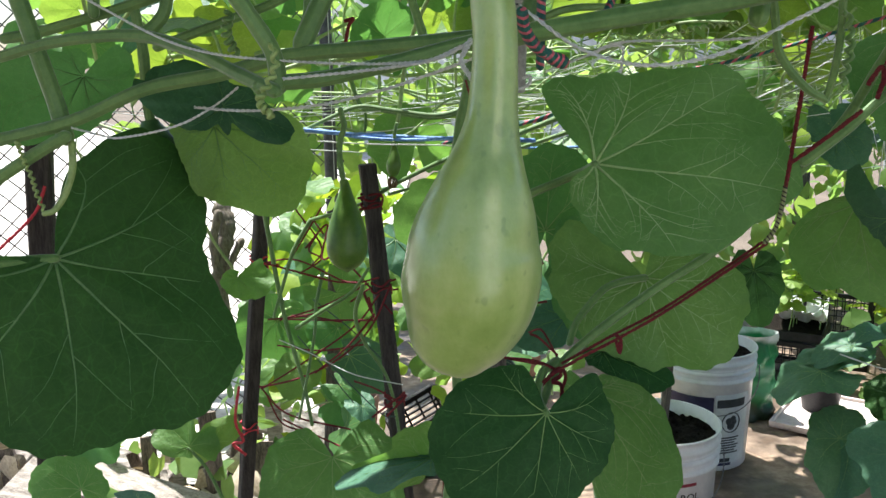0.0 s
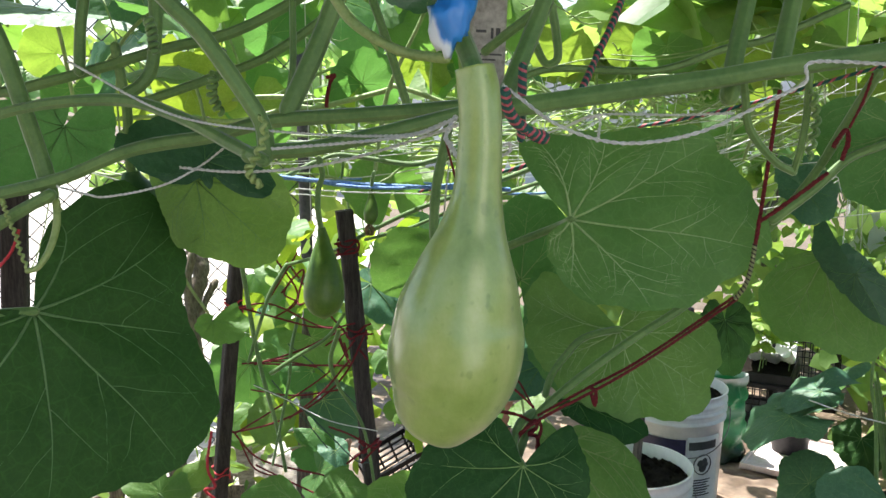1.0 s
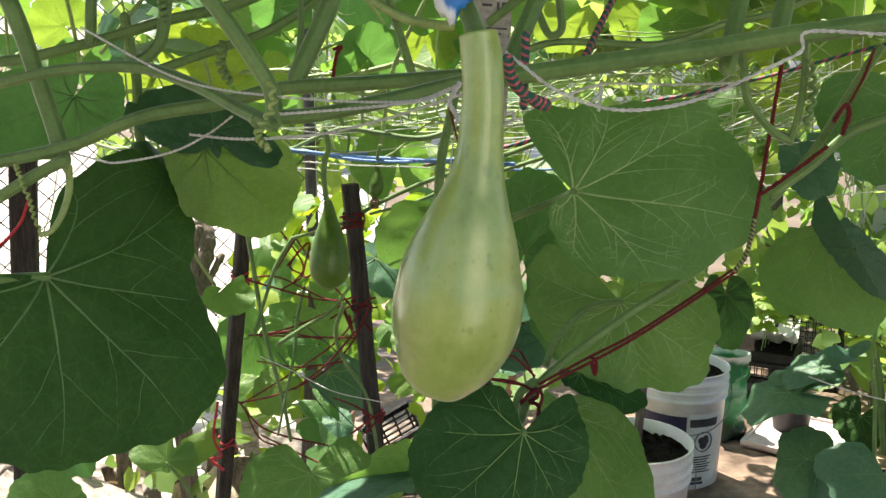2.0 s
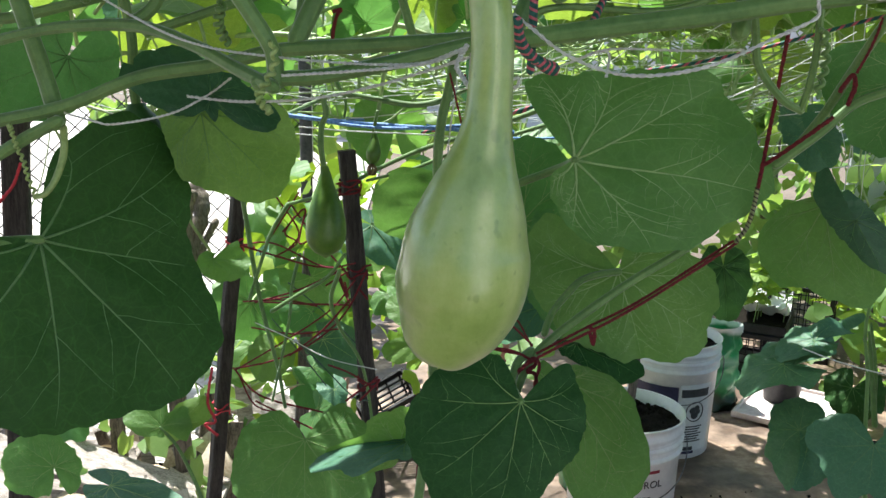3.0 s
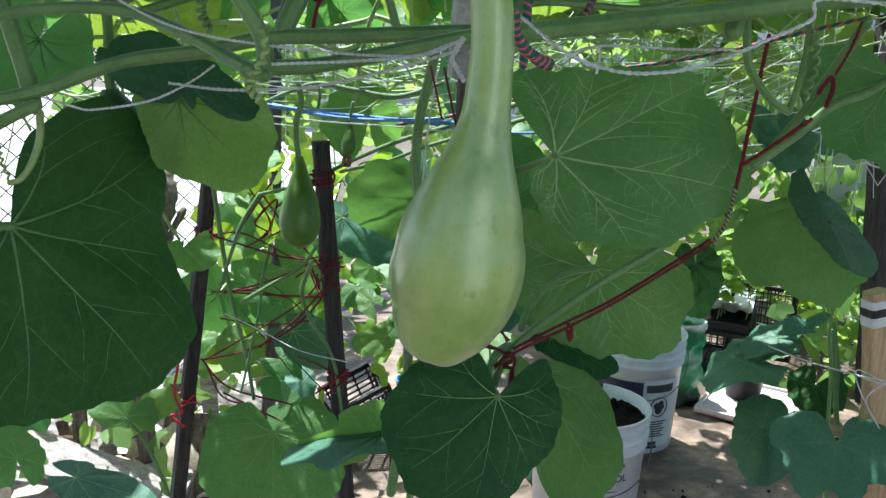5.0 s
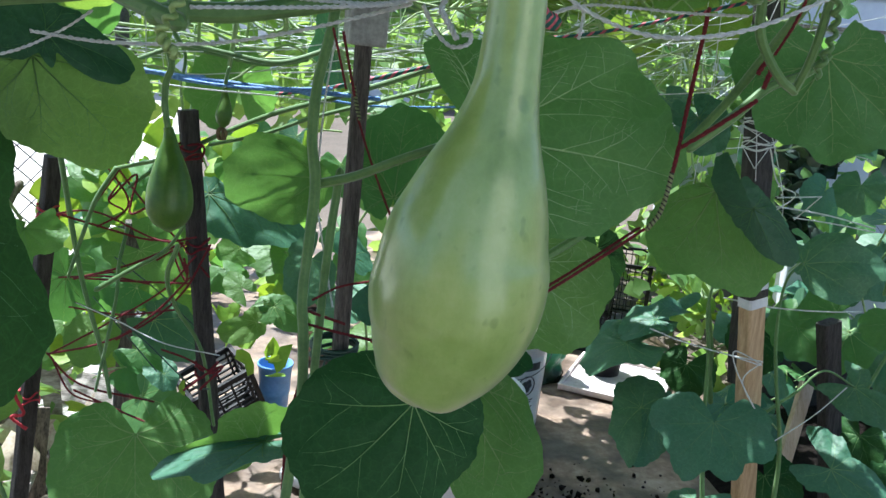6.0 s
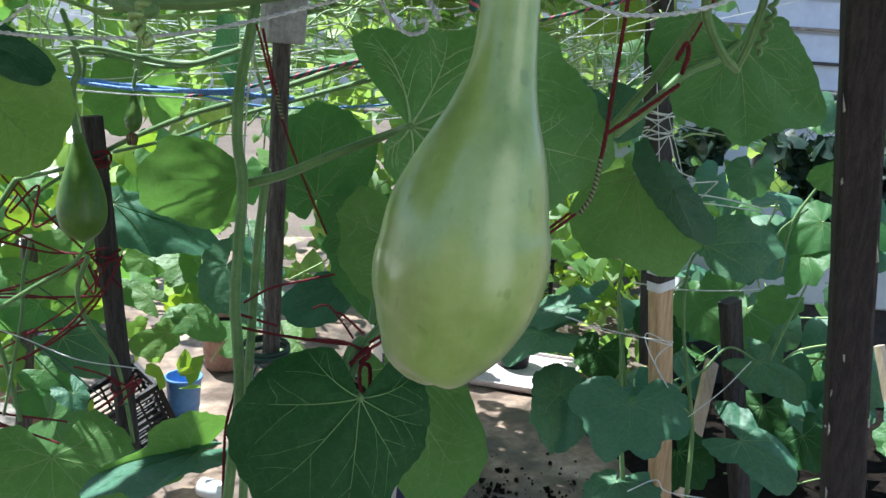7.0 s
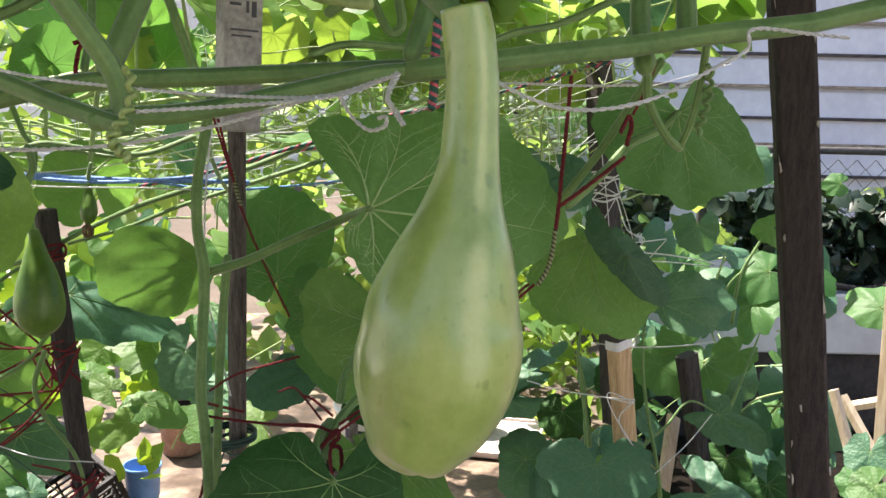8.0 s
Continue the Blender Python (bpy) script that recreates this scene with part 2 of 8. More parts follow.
GOURD_PALE = gourd_material("gourd_pale", (0.205, 0.310, 0.050), (0.285, 0.400, 0.090), (0.375, 0.480, 0.150), (0.15, 0.25, 0.040), 0.35, 0.85)
# darker copy of the green gourd skin, with shade put into the colour
GOURD_SHADED = gourd_material("gourd_shaded", (0.035, 0.10, 0.03), (0.05, 0.13, 0.04), (0.08, 0.17, 0.055), (0.03, 0.08, 0.02), 0.5, 0.1)
GOURD_GREEN = gourd_material("gourd_green", (0.042, 0.108, 0.006), (0.064, 0.146, 0.010), (0.098, 0.190, 0.018), (0.038, 0.108, 0.010), 0.46, 0.08)


def rope_material(name, a, b, turns):
    m, nt, p = nodes_of(name)
    uv = nt.nodes.new("ShaderNodeUVMap").outputs["UV"]
    sep = nt.nodes.new("ShaderNodeSeparateXYZ")
    nt.links.new(uv, sep.inputs[0])
    ma = nt.nodes.new("ShaderNodeMath")
    ma.operation = "MULTIPLY_ADD"
    nt.links.new(sep.outputs[0], ma.inputs[0])
    ma.inputs[1].default_value = turns
    nt.links.new(sep.outputs[1], ma.inputs[2])
    fr = nt.nodes.new("ShaderNodeMath")
    fr.operation = "FRACT"
    nt.links.new(ma.outputs[0], fr.inputs[0])
    c = ramp(nt, fr.outputs[0], [(0.62, a), (0.66, b)])
    n = noise_of(nt, 500, 3)
    c = mixed(nt, c, ramp(nt, n, [(0.3, (0.55, 0.55, 0.55)), (0.7, (1.1, 1.1, 1.1))]), 1.0, "MULTIPLY")
    nt.links.new(c, p.inputs["Base Color"])
    p.inputs["Roughness"].default_value = 0.7
    bump(nt, p, n, 0.8, 0.001)
    return m


ROPE_MULTI = rope_material("rope_multi", (0.015, 0.11, 0.085), (0.62, 0.13, 0.17), 230)

ROPE_LONG = rope_material("rope_long", (0.015, 0.12, 0.095), (0.60, 0.12, 0.17), 60)

ROPE_TENDRIL = rope_material("wound_tendril", (0.26, 0.30, 0.13), (0.03, 0.02, 0.015), 260)

# ---- mesh helpers ----


def mesh_object(name, bm, material, parent=None, label="", smooth=True):
    me = bpy.data.meshes.new(name)
    bm.to_mesh(me)
    bm.free()
    for pl in me.polygons:
        pl.use_smooth = smooth
    me.materials.append(material)
    ob = new(name, me)
    if parent:
        ob.parent = parent
    if label:
        ob["label"] = label
    return ob


part = mesh_object


def thing(name, label, category, group="", kind="", at=(0, 0, 0)):
    ob = new(name)
    ob.location = at
    ob.empty_display_size = 0.05
    return tagged(ob, label, category, group, kind)


def smooth_run(points, per=6):
    """Catmull-Rom through the points."""
    q = [Vector(p) for p in points]
    if len(q) < 3:
        return [q[0].lerp(q[-1], i / per) for i in range(per + 1)]
    q = [q[0] * 2 - q[1]] + q + [q[-1] * 2 - q[-2]]
    out = []
    for i in range(1, len(q) - 2):
        a, b, c, d = q[i - 1:i + 3]
        for k in range(per):
            t = k / per
            out.append(0.5 * ((2 * b) + (c - a) * t + (2 * a - 5 * b + 4 * c - d) * t * t + (3 * b - a - 3 * c + d) * t ** 3))
    out.append(q[-2])
    return out


def tube_into(bm, run, radius, sides=8, ridges=0.0, uv=None, wobble=0.0, seed=0):
    """A tube along a run of places; radius a number or one for each place."""
    n = len(run)
    rings = []
    ref = None
    length = 0.0
    lengths = []
    for i, p in enumerate(run):
        t = (run[min(n - 1, i + 1)] - run[max(0, i - 1)])
        t = t.normalized() if t.length > 1e-9 else Vector((0, 0, 1))
        if ref is None:
            ref = t.orthogonal().normalized()
        ref = (ref - t * ref.dot(t)).normalized()
        bi = t.cross(ref)
        r = radius[i] if isinstance(radius, (list, tuple)) else radius
        if wobble:
            r *= 1 + wobble * noise.noise(p * 60 + Vector((seed, 0, 0)))
        ring = []
        for k in range(sides):
            a = 2 * math.pi * k / sides
            rr = r * (1 + (ridges if k % 2 else -ridges))
            ring.append(bm.verts.new(p + (ref * math.cos(a) + bi * math.sin(a)) * rr))
        rings.append(ring)
        if i:
            length += (p - run[i - 1]).length
        lengths.append(length)
    for i in range(n - 1):
        for k in range(sides):
            f = bm.faces.new((rings[i][k], rings[i][(k + 1) % sides], rings[i + 1][(k + 1) % sides], rings[i + 1][k]))
            if uv:
                for lp, (a, b) in zip(f.loops, ((i, k), (i, k + 1), (i + 1, k + 1), (i + 1, k))):
                    lp[uv].uv = (lengths[a], b / sides)
    bm.faces.new(list(reversed(rings[0])))
    bm.faces.new(rings[-1])


def tube(name, points, radius, material, parent=None, sides=8, per=6, ridges=0.0, label="", wobble=0.0, taper=None):
    run = smooth_run(points, per)
    if taper:
        radius = [radius * (1 + (taper - 1) * i / (len(run) - 1)) for i in range(len(run))]
    radii = list(radius) if isinstance(radius, (list, tuple)) else [radius] * len(run)
    for end in (0, -1):
        # rounded ends
        inner = run[1] if end == 0 else run[-2]
        out = (run[end] - inner).normalized()
        r = radii[end]
        tip = [(run[end] + out * r * 0.65, r * 0.76), (run[end] + out * r * 0.95, r * 0.30)]
        if end == 0:
            run, radii = [p for p, _ in reversed(tip)] + run, [q for _, q in reversed(tip)] + radii
        else:
            run, radii = run + [p for p, _ in tip], radii + [q for _, q in tip]
    radius = radii
    bm = bmesh.new()
    uv = bm.loops.layers.uv.new("UVMap")
    tube_into(bm, run, radius, sides, ridges, uv, wobble, len(name) + points[0][0] * 7)
    return mesh_object(name, bm, material, parent, label)


def box_into(bm, size, m, bevel=0.0):
    res = bmesh.ops.create_cube(bm, size=1, matrix=m @ Matrix.Diagonal((*size, 1)))
    if bevel:
        edges = {e for v in res["verts"] for e in v.link_edges}
        bmesh.ops.bevel(bm, geom=list(edges), offset=bevel, segments=2, affect="EDGES", profile=0.5)


def box(name, size, m, material, parent=None, bevel=0.003, label=""):
    bm = bmesh.new()
    box_into(bm, size, m, bevel)
    return mesh_object(name, bm, material, parent, label, smooth=False)


def revolve_into(bm, profile, m, sides=40, close_bottom=True, close_top=False, squash=1.0):
    rings = []
    for r, z in profile:
        rings.append([bm.verts.new(m @ Vector((r * math.cos(2 * math.pi * k / sides), squash * r * math.sin(2 * math.pi * k / sides), z))) for k in range(sides)])
    for a, b in zip(rings, rings[1:]):
        for k in range(sides):
            bm.faces.new((a[k], a[(k + 1) % sides], b[(k + 1) % sides], b[k]))
    if close_bottom:
        bm.faces.new(list(reversed(rings[0])))
    if close_top:
        bm.faces.new(rings[-1])


def revolve(name, profile, m, material, parent=None, sides=40, label="", close_bottom=True, close_top=False):
    bm = bmesh.new()
    revolve_into(bm, profile, m, sides, close_bottom, close_top)
    return mesh_object(name, bm, material, parent, label)


def twisted_stick(name, low, high, width, depth, material, parent=None, turn=0.0, rough=0.03, label="", steps=26):
    """A squared or rounded stake between two places, with worn, uneven faces."""
    a, b = Vector(low), Vector(high)
    z = (b - a).normalized()
    x = Vector((math.cos(turn), math.sin(turn), 0))
    x = (x - z * x.dot(z)).normalized()
    y = z.cross(x)
    bm = bmesh.new()
    rings = []
    corner = [(-1, -0.8), (-0.8, -1), (0, -1.03), (0.8, -1), (1, -0.8), (1.02, 0), (1, 0.8), (0.8, 1), (0, 1.03), (-0.8, 1), (-1, 0.8), (-1.02, 0)]
    for i in range(steps + 1):
        p = a.lerp(b, i / steps)
        ring = []
        for k, (cx, cy) in enumerate(corner):
            w = 1 + rough * 2.5 * noise.noise(Vector((k * 3.1, i * 0.35, low[0] * 9)))
            ring.append(bm.verts.new(p + x * cx * width / 2 * w + y * cy * depth / 2 * w + z * (0.004 * noise.noise(Vector((k, i, 3))) if i == steps else 0)))
        rings.append(ring)
    for r0, r1 in zip(rings, rings[1:]):
        for k in range(12):
            bm.faces.new((r0[k], r0[(k + 1) % 12], r1[(k + 1) % 12], r1[k]))
    bm.faces.new(rings[-1])
    bm.faces.new(list(reversed(rings[0])))
    return mesh_object(name, bm, material, parent, label, smooth=False)


# ---- leaves ----
VEINS = (0.0, 38.0, -38.0, 78.0, -78.0, 122.0, -122.0)


def leaf_surface(radii, cup, ruffle, fold, seed, quilt, droop, sinus, lobe=1.0):
    """Gives the blade's place (u along the midrib, v across, w out of the plane) at an angle and a share of the outline."""
    big = max(radii)
    waves = [(rng.choice((3, 4, 5)), rng.uniform(0, 6.3)), (rng.choice((7, 8, 9)), rng.uniform(0, 6.3))]

    def edge(deg):
        x = (max(-168.0, min(168.0, deg)) + 168) / 336 * 16
        i = min(15, int(x))
        t = x - i
        g = lambda j: radii[max(0, min(16, j))]
        a, b, c, d = g(i - 1), g(i), g(i + 1), g(i + 2)
        r = 0.5 * (2 * b + (c - a) * t + (2 * a - 5 * b + 4 * c - d) * t * t + (3 * b - a - 3 * c + d) * t ** 3)
        over = abs(deg) - (176 - sinus - 8)
        if over > 0 and sinus > 0:
            r *= max(0.05, 1 - (over / 12) ** 2)
        th = math.radians(deg)
        teeth = lobe * (0.028 * math.sin(th * 9 + seed * 2) + 0.017 * math.sin(th * 16 + seed * 3)) + 0.010 * math.sin(th * 38 + seed) + 0.022 * noise.noise(Vector((deg * 0.09, seed, 0))) + 0.035 * noise.noise(Vector((deg * 0.03, seed, 7)))
        return max(0.002, r * (1 + teeth))

    def at(deg, k):
        r = edge(deg) * k
        th = math.radians(deg)
        u, v = r * math.cos(th), r * math.sin(th)
        q = r / big
        w = -cup * big * q * q
        for f, ph in waves:
            w += ruffle * big * q ** 2.2 * math.sin(f * th + ph) * (0.65 if f > 5 else 1.0)
        near = min(abs(deg - a) for a in VEINS)
        w += 1.6 * quilt * big * math.sin(math.pi * min(1, near / 20.0) / 2) * q * (1 - 0.5 * q)
        w += 0.030 * big * noise.noise(Vector((u / big * 2.6, v / big * 2.6, seed))) * q + 0.012 * big * noise.noise(Vector((u / big * 7, v / big * 7, seed)))
        w -= fold * abs(v) ** 1.15
        w -= droop * big * max(0.0, u / big) ** 2
        return u, v, w

    return at


def leaf(parent, centre, axis, normal, radii, material, vein=None, cup=0.10, ruffle=0.05, fold=0.0, quilt=0.035, droop=0.0, sinus=8.0,
         petiole=None, stalk=0.0032, fine=True, label="", name="leaf", stalk_material=None, dense=None, vein_w=1.0, lobe=1.0):
    """One leaf: blade, veins and stalk. petiole: places from the blade's heart to the vine."""
    seed = rng.uniform(0, 100)
    dense = (vein is VEIN) if dense is None else dense
    c, ax, nn = Vector(centre), Vector(axis).normalized(), Vector(normal).normalized()
    ax = (ax - nn * ax.dot(nn)).normalized()
    side = nn.cross(ax)
    at = leaf_surface(radii, cup, ruffle, fold, seed, quilt, droop, sinus, lobe)
    put = lambda deg, k, lift=0.0: c + ax * at(deg, k)[0] + side * at(deg, k)[1] + nn * (at(deg, k)[2] + lift)
    na, nr = (124, 12) if fine else (60, 6)
    span = 180 - sinus
    bm = bmesh.new()
    uv = bm.loops.layers.uv.new("UVMap")
    flat = {}
    big_r = max(radii)
    heart = bm.verts.new(put(0, 0))
    flat[heart] = (seed, 0.0)
    grid = []
    for j in range(1, nr + 1):
        k = (j / nr) ** 0.8
        row = []
        for i in range(na + 1):
            deg = -span + 2 * span * i / na
            row.append(bm.verts.new(put(deg, k)))
            u0, v0, _ = at(deg, k)
            flat[row[-1]] = (seed + u0 / big_r, v0 / big_r)
        grid.append(row)
    for i in range(na):
        bm.faces.new((heart, grid[0][i], grid[0][i + 1]))
    for a, b in zip(grid, grid[1:]):
        for i in range(na):
            bm.faces.new((a[i], b[i], b[i + 1], a[i + 1]))
    for f in bm.faces:
        for lp in f.loops:
            lp[uv].uv = flat[lp.vert]
    blade = mesh_object(name, bm, material, parent, label)
    if vein:
        bm = bmesh.new()
        big = max(radii)
        w0 = big * (0.0078 if fine else 0.0062) * vein_w
        starts = (0.26, 0.37, 0.48, 0.58, 0.68, 0.78) if dense else ((0.30, 0.40, 0.58, 0.66) if a == 0 else (0.38, 0.50, 0.66))
        for a in VEINS:
            lean = lambda k: a * (0.84 + 0.2 * k) + 2.5 * math.sin(k * 3 + a)
            run = [put(lean(k), k) for k in [0.02 + 0.93 * i / 10 for i in range(11)]]
            tube_into(bm, run, [w0 * (1 - 0.9 * i / 10) for i in range(11)], 5)
            if not fine:
                continue
            for q, k0 in enumerate(starts):
                way_ = 1 if q % 2 else -1
                k0 += rng.uniform(-0.03, 0.03)
                reach = rng.uniform(16, 21) * (1.15 - 0.75 * k0) * (1.0 if dense else 1.35)
                go = lambda s: (lean(k0) + way_ * reach * s ** 0.8, k0 + (0.95 - k0) * (0.74 if dense else 0.9) * s ** 1.1)
                run = [put(*go(s / 7)) for s in range(8)]
                tube_into(bm, run, [w0 * (0.52 if dense else 0.40) * (1 - k0 * 0.4) * (1 - 0.8 * s / 7) for s in range(8)], 4)
                for s0 in ((0.32, 0.55, 0.78) if dense else ()):
                    s0 += rng.uniform(-0.06, 0.06)
                    ba, bk = go(s0)
                    turn_ = way_ * (1 if int(s0 * 10) % 2 else -1)
                    run = [put(ba + turn_ * 6.0 * s / 4 / max(0.3, bk), bk + 0.075 * s / 4 + 0.02 * (s / 4) ** 2) for s in range(5)]
                    tube_into(bm, run, [w0 * 0.19 * (1 - 0.6 * s / 4) for s in range(5)], 3)
        part("vein_network", bm, VEIN_THIN if vein is VEIN and not fine else vein, blade)
    if petiole:
        pts = [tuple(c)] + list(petiole)
        tube("petiole", pts, stalk, stalk_material or STEM, blade, 10 if fine else 6, 6, 0.06, taper=1.35)
    return blade


def round_radii(size, tip=1.05, rough=0.09):
    shape = (0.40, 0.56, 0.66, 0.74, 0.80, 0.90, 0.92, 0.96, tip + 0.06, 0.96, 0.92, 0.90, 0.80, 0.74, 0.66, 0.56, 0.40)
    return tuple(size * s * rng.uniform(1 - rough, 1 + rough) for s in shape)


def spread_leaf(parent, place, face, point, size, material, vein=VEIN_DARK, fine=False, **more):
    return leaf(parent, place, point, face, round_radii(size), material, vein, cup=rng.uniform(0.0, 0.25), ruffle=rng.uniform(0.03, 0.10),
                fold=rng.uniform(-0.1, 0.45), droop=rng.uniform(0, 0.4), sinus=rng.uniform(14, 32), quilt=rng.uniform(0.006, 0.018), fine=fine, **more)


def leaf_cloud(name, boxes, count, size, material, label, category, seed=1, up=0.5, lobes=True, gap=-0.18):
    """Far foliage that nobody could count: many small bent leaves."""
    r = random.Random(seed)
    verts, faces = [], []
    shape = [(-0.15, 0.0), (-0.35, 0.45), (0.15, 0.62), (0.55, 0.42), (1.0, 0.0), (0.55, -0.42), (0.15, -0.62), (-0.35, -0.45)] if lobes else [(0, 0), (0.3, 0.22), (0.65, 0.2), (1, 0), (0.65, -0.2), (0.3, -0.22)]
    volume = [(b[3] - b[0]) * (b[4] - b[1]) * (b[5] - b[2]) for b in boxes]
    for _ in range(count):
        b = r.choices(boxes, volume)[0]
        p = Vector((r.uniform(b[0], b[3]), r.uniform(b[1], b[4]), r.uniform(b[2], b[5])))
        if noise.noise(p * 2.3 + Vector((seed, 0, 0))) < gap:
            continue
        n = Vector((r.gauss(0, 1), r.gauss(-0.4, 1), r.gauss(up, 0.8))).normalized()
        a = n.orthogonal().normalized()
        a.rotate(Matrix.Rotation(r.uniform(0, 6.3), 3, n))
        s = n.cross(a)
        z = size * r.uniform(0.5, 1.3)
        bend = r.uniform(-0.1, 0.45)
        i0 = len(verts)
        verts.append(p + a * z * 0.2 + n * z * 0.06)
        for u, v in shape:
            verts.append(p + a * z * u + s * z * v - n * z * bend * (u * u + v * v) * 0.8)
        m = len(shape)
        faces += [(i0, i0 + 1 + k, i0 + 1 + (k + 1) % m) for k in range(m)]
    me = bpy.data.meshes.new(name)
    me.from_pydata([tuple(v) for v in verts], [], faces)
    for pl in me.polygons:
        pl.use_smooth = True
    me.materials.append(material)
    return tagged(new(name, me), label, category, kind="stuff")


def stem_web(name, runs, material, label, category="vine"):
    bm = bmesh.new()
    for pts, r in runs:
        tube_into(bm, smooth_run(pts, 5), r, 6, 0.05)
    return tagged(mesh_object(name, bm, material), label, category, kind="stuff")


def twisted_line(name, points, radius, material, label, category, group="", strands=2):
    """Twine laid from strands that wind round each other."""
    coarse = smooth_run(points, 12)
    fine = []
    step = radius * 0.9
    for a, c in zip(coarse, coarse[1:]):
        m = max(1, int((c - a).length / step))
        fine += [a.lerp(c, i / m) for i in range(m)]
    fine.append(coarse[-1])
    bm = bmesh.new()
    n = len(fine)
    for s in range(strands):
        out = []
        for i, p in enumerate(fine):
            t = (fine[min(n - 1, i + 3)] - fine[max(0, i - 3)]).normalized()
            x = t.orthogonal().normalized()
            ref = Vector((0.3, 0.2, 1))
            x = (ref - t * ref.dot(t)).normalized()
            y = t.cross(x)
            ph = i * 0.75 + s * 2 * math.pi / strands
            k = radius * (0.55 + 0.12 * noise.noise(p * 200))
            out.append(p + (x * math.cos(ph) + y * math.sin(ph)) * k)
        tube_into(bm, out, radius * 0.62, 5, 0.0, None, 0.3, s)
    return tagged(mesh_object(name, bm, material), label, category, group)


def line_thing(name, points, radius, material, label, category, per=6, sides=6, group="", wobble=0.0):
    ob = tube(name, points, radius, material, None, sides, per, 0.08, wobble=wobble)
    return tagged(ob, label, category, group)

# ---- ground and setting ----


def ground_sheet():
    bm = bmesh.new()
    bmesh.ops.create_grid(bm, x_segments=60, y_segments=60, size=1)
    for v in bm.verts:
        sx, sy = v.co.x, v.co.y
        v.co.x, v.co.y = math.copysign(abs(sx) ** 3 * 400, sx), math.copysign(abs(sy) ** 3 * 400, sy)
        near = max(0.0, 1 - v.co.length / 12)
        v.co.z = -0.045 + 0.02 * noise.noise(v.co * 1.3) * near
    return tagged(mesh_object("ground", bm, EARTH), "dark bare garden earth with scattered litter", "ground", kind="structure")


ground_sheet()


def slab(name, x0, y0, x1, y1, top):
    bm = bmesh.new()
    bmesh.ops.create_grid(bm, x_segments=40, y_segments=50, size=1)
    for v in bm.verts:
        v.co.x = x0 + (v.co.x + 1) / 2 * (x1 - x0)
        v.co.y = y0 + (v.co.y + 1) / 2 * (y1 - y0)
        v.co.z = top + 0.006 * noise.noise(v.co * 2.1) + 0.003 * noise.noise(v.co * 9)
    ex = bmesh.ops.extrude_face_region(bm, geom=bm.faces[:])
    bmesh.ops.translate(bm, verts=[g for g in ex["geom"] if isinstance(g, bmesh.types.BMVert)], vec=(0, 0, -0.07))
    bmesh.ops.recalc_face_normals(bm, faces=bm.faces)
    return mesh_object(name, bm, CONCRETE)


tagged(slab("pavement", -0.38, 1.25, 1.75, 5.2, 0.0), "worn brown concrete garden path with damp patches", "path", kind="structure")


def clods():
    bm = bmesh.new()
    r = random.Random(3)
    for _ in range(520):
        x, y = r.gauss(0.86, 0.18), r.gauss(2.02, 0.12)
        s = 0.0018 + 0.0085 * r.random() ** 3
        res = bmesh.ops.create_icosphere(bm, subdivisions=1, radius=s, matrix=Matrix.Translation((x, y, 0.004 + s * 0.3)))
        for v in res["verts"]:
            v.co += Vector((r.uniform(-1, 1), r.uniform(-1, 1), r.uniform(-1, 0.4))) * s * 0.7
    return tagged(mesh_object("soil_crumbs", bm, SOIL), "dark spilled soil crumbs lying on the concrete path", "soil", kind="stuff")


clods()

# ---- main gourd ----


def gourd(name, axis, widths, material, label, stalk, stalk_r=0.004, sides=56, squash=0.05, blossom=False):
    """A gourd round a bent axis: places from the neck's top down to the blossom end, and the half-widths there."""
    g = thing(name, label, "gourd", at=axis[0])
    base = Vector(axis[0])
    run = smooth_run(axis, 8)
    n = len(run)
    m = len(widths) - 1
    rad = []
    for i in range(n):
        x = i / (n - 1) * m
        j = min(m - 1, int(x))
        t = x - j
        w = lambda k: widths[max(0, min(m, k))]
        a, b, c, d = w(j - 1), w(j), w(j + 1), w(j + 2)
        rad.append(max(0.0005, 0.5 * (2 * b + (c - a) * t + (2 * a - 5 * b + 4 * c - d) * t * t + (3 * b - a - 3 * c + d) * t ** 3)))
    bm = bmesh.new()
    ref = Vector((1, 0, 0))
    rings = []
    for i, p in enumerate(run):
        t = (run[min(n - 1, i + 1)] - run[max(0, i - 1)]).normalized()
        x = (ref - t * ref.dot(t)).normalized()
        y = t.cross(x)
        ring = []
        for k in range(sides):
            a = 2 * math.pi * k / sides
            rr = rad[i] * (1 + squash * 0.06 * math.cos(5 * a + 0.7) + 0.02 * noise.noise(p * 25 + Vector((math.cos(a), math.sin(a), 0))))
            ring.append(bm.verts.new(p - base + (x * math.cos(a) + y * math.sin(a)) * rr))
        rings.append(ring)
    for a, b in zip(rings, rings[1:]):
        for k in range(sides):
            bm.faces.new((a[k], b[k], b[(k + 1) % sides], a[(k + 1) % sides]))
    bm.faces.new(rings[0])
    bm.faces.new(list(reversed(rings[-1])))
    part("body", bm, material, g)
    tube("stalk", [tuple(Vector(s) - base) for s in stalk], stalk_r, STEM, g, 10, 6, 0.1)
    if blossom:
        bm = bmesh.new()
        end = run[-1] - base
        for k in range(9):
            a = k * 0.7
            tube_into(bm, smooth_run([end, end + Vector((math.cos(a) * 0.006, math.sin(a) * 0.006, -0.006)), end + Vector((math.cos(a) * 0.004, math.sin(a) * 0.005, -0.016))], 3), 0.0016, 5)
        part("dried_blossom", bm, DRY_BROWN, g, "shrivelled brown blossom")
    return g


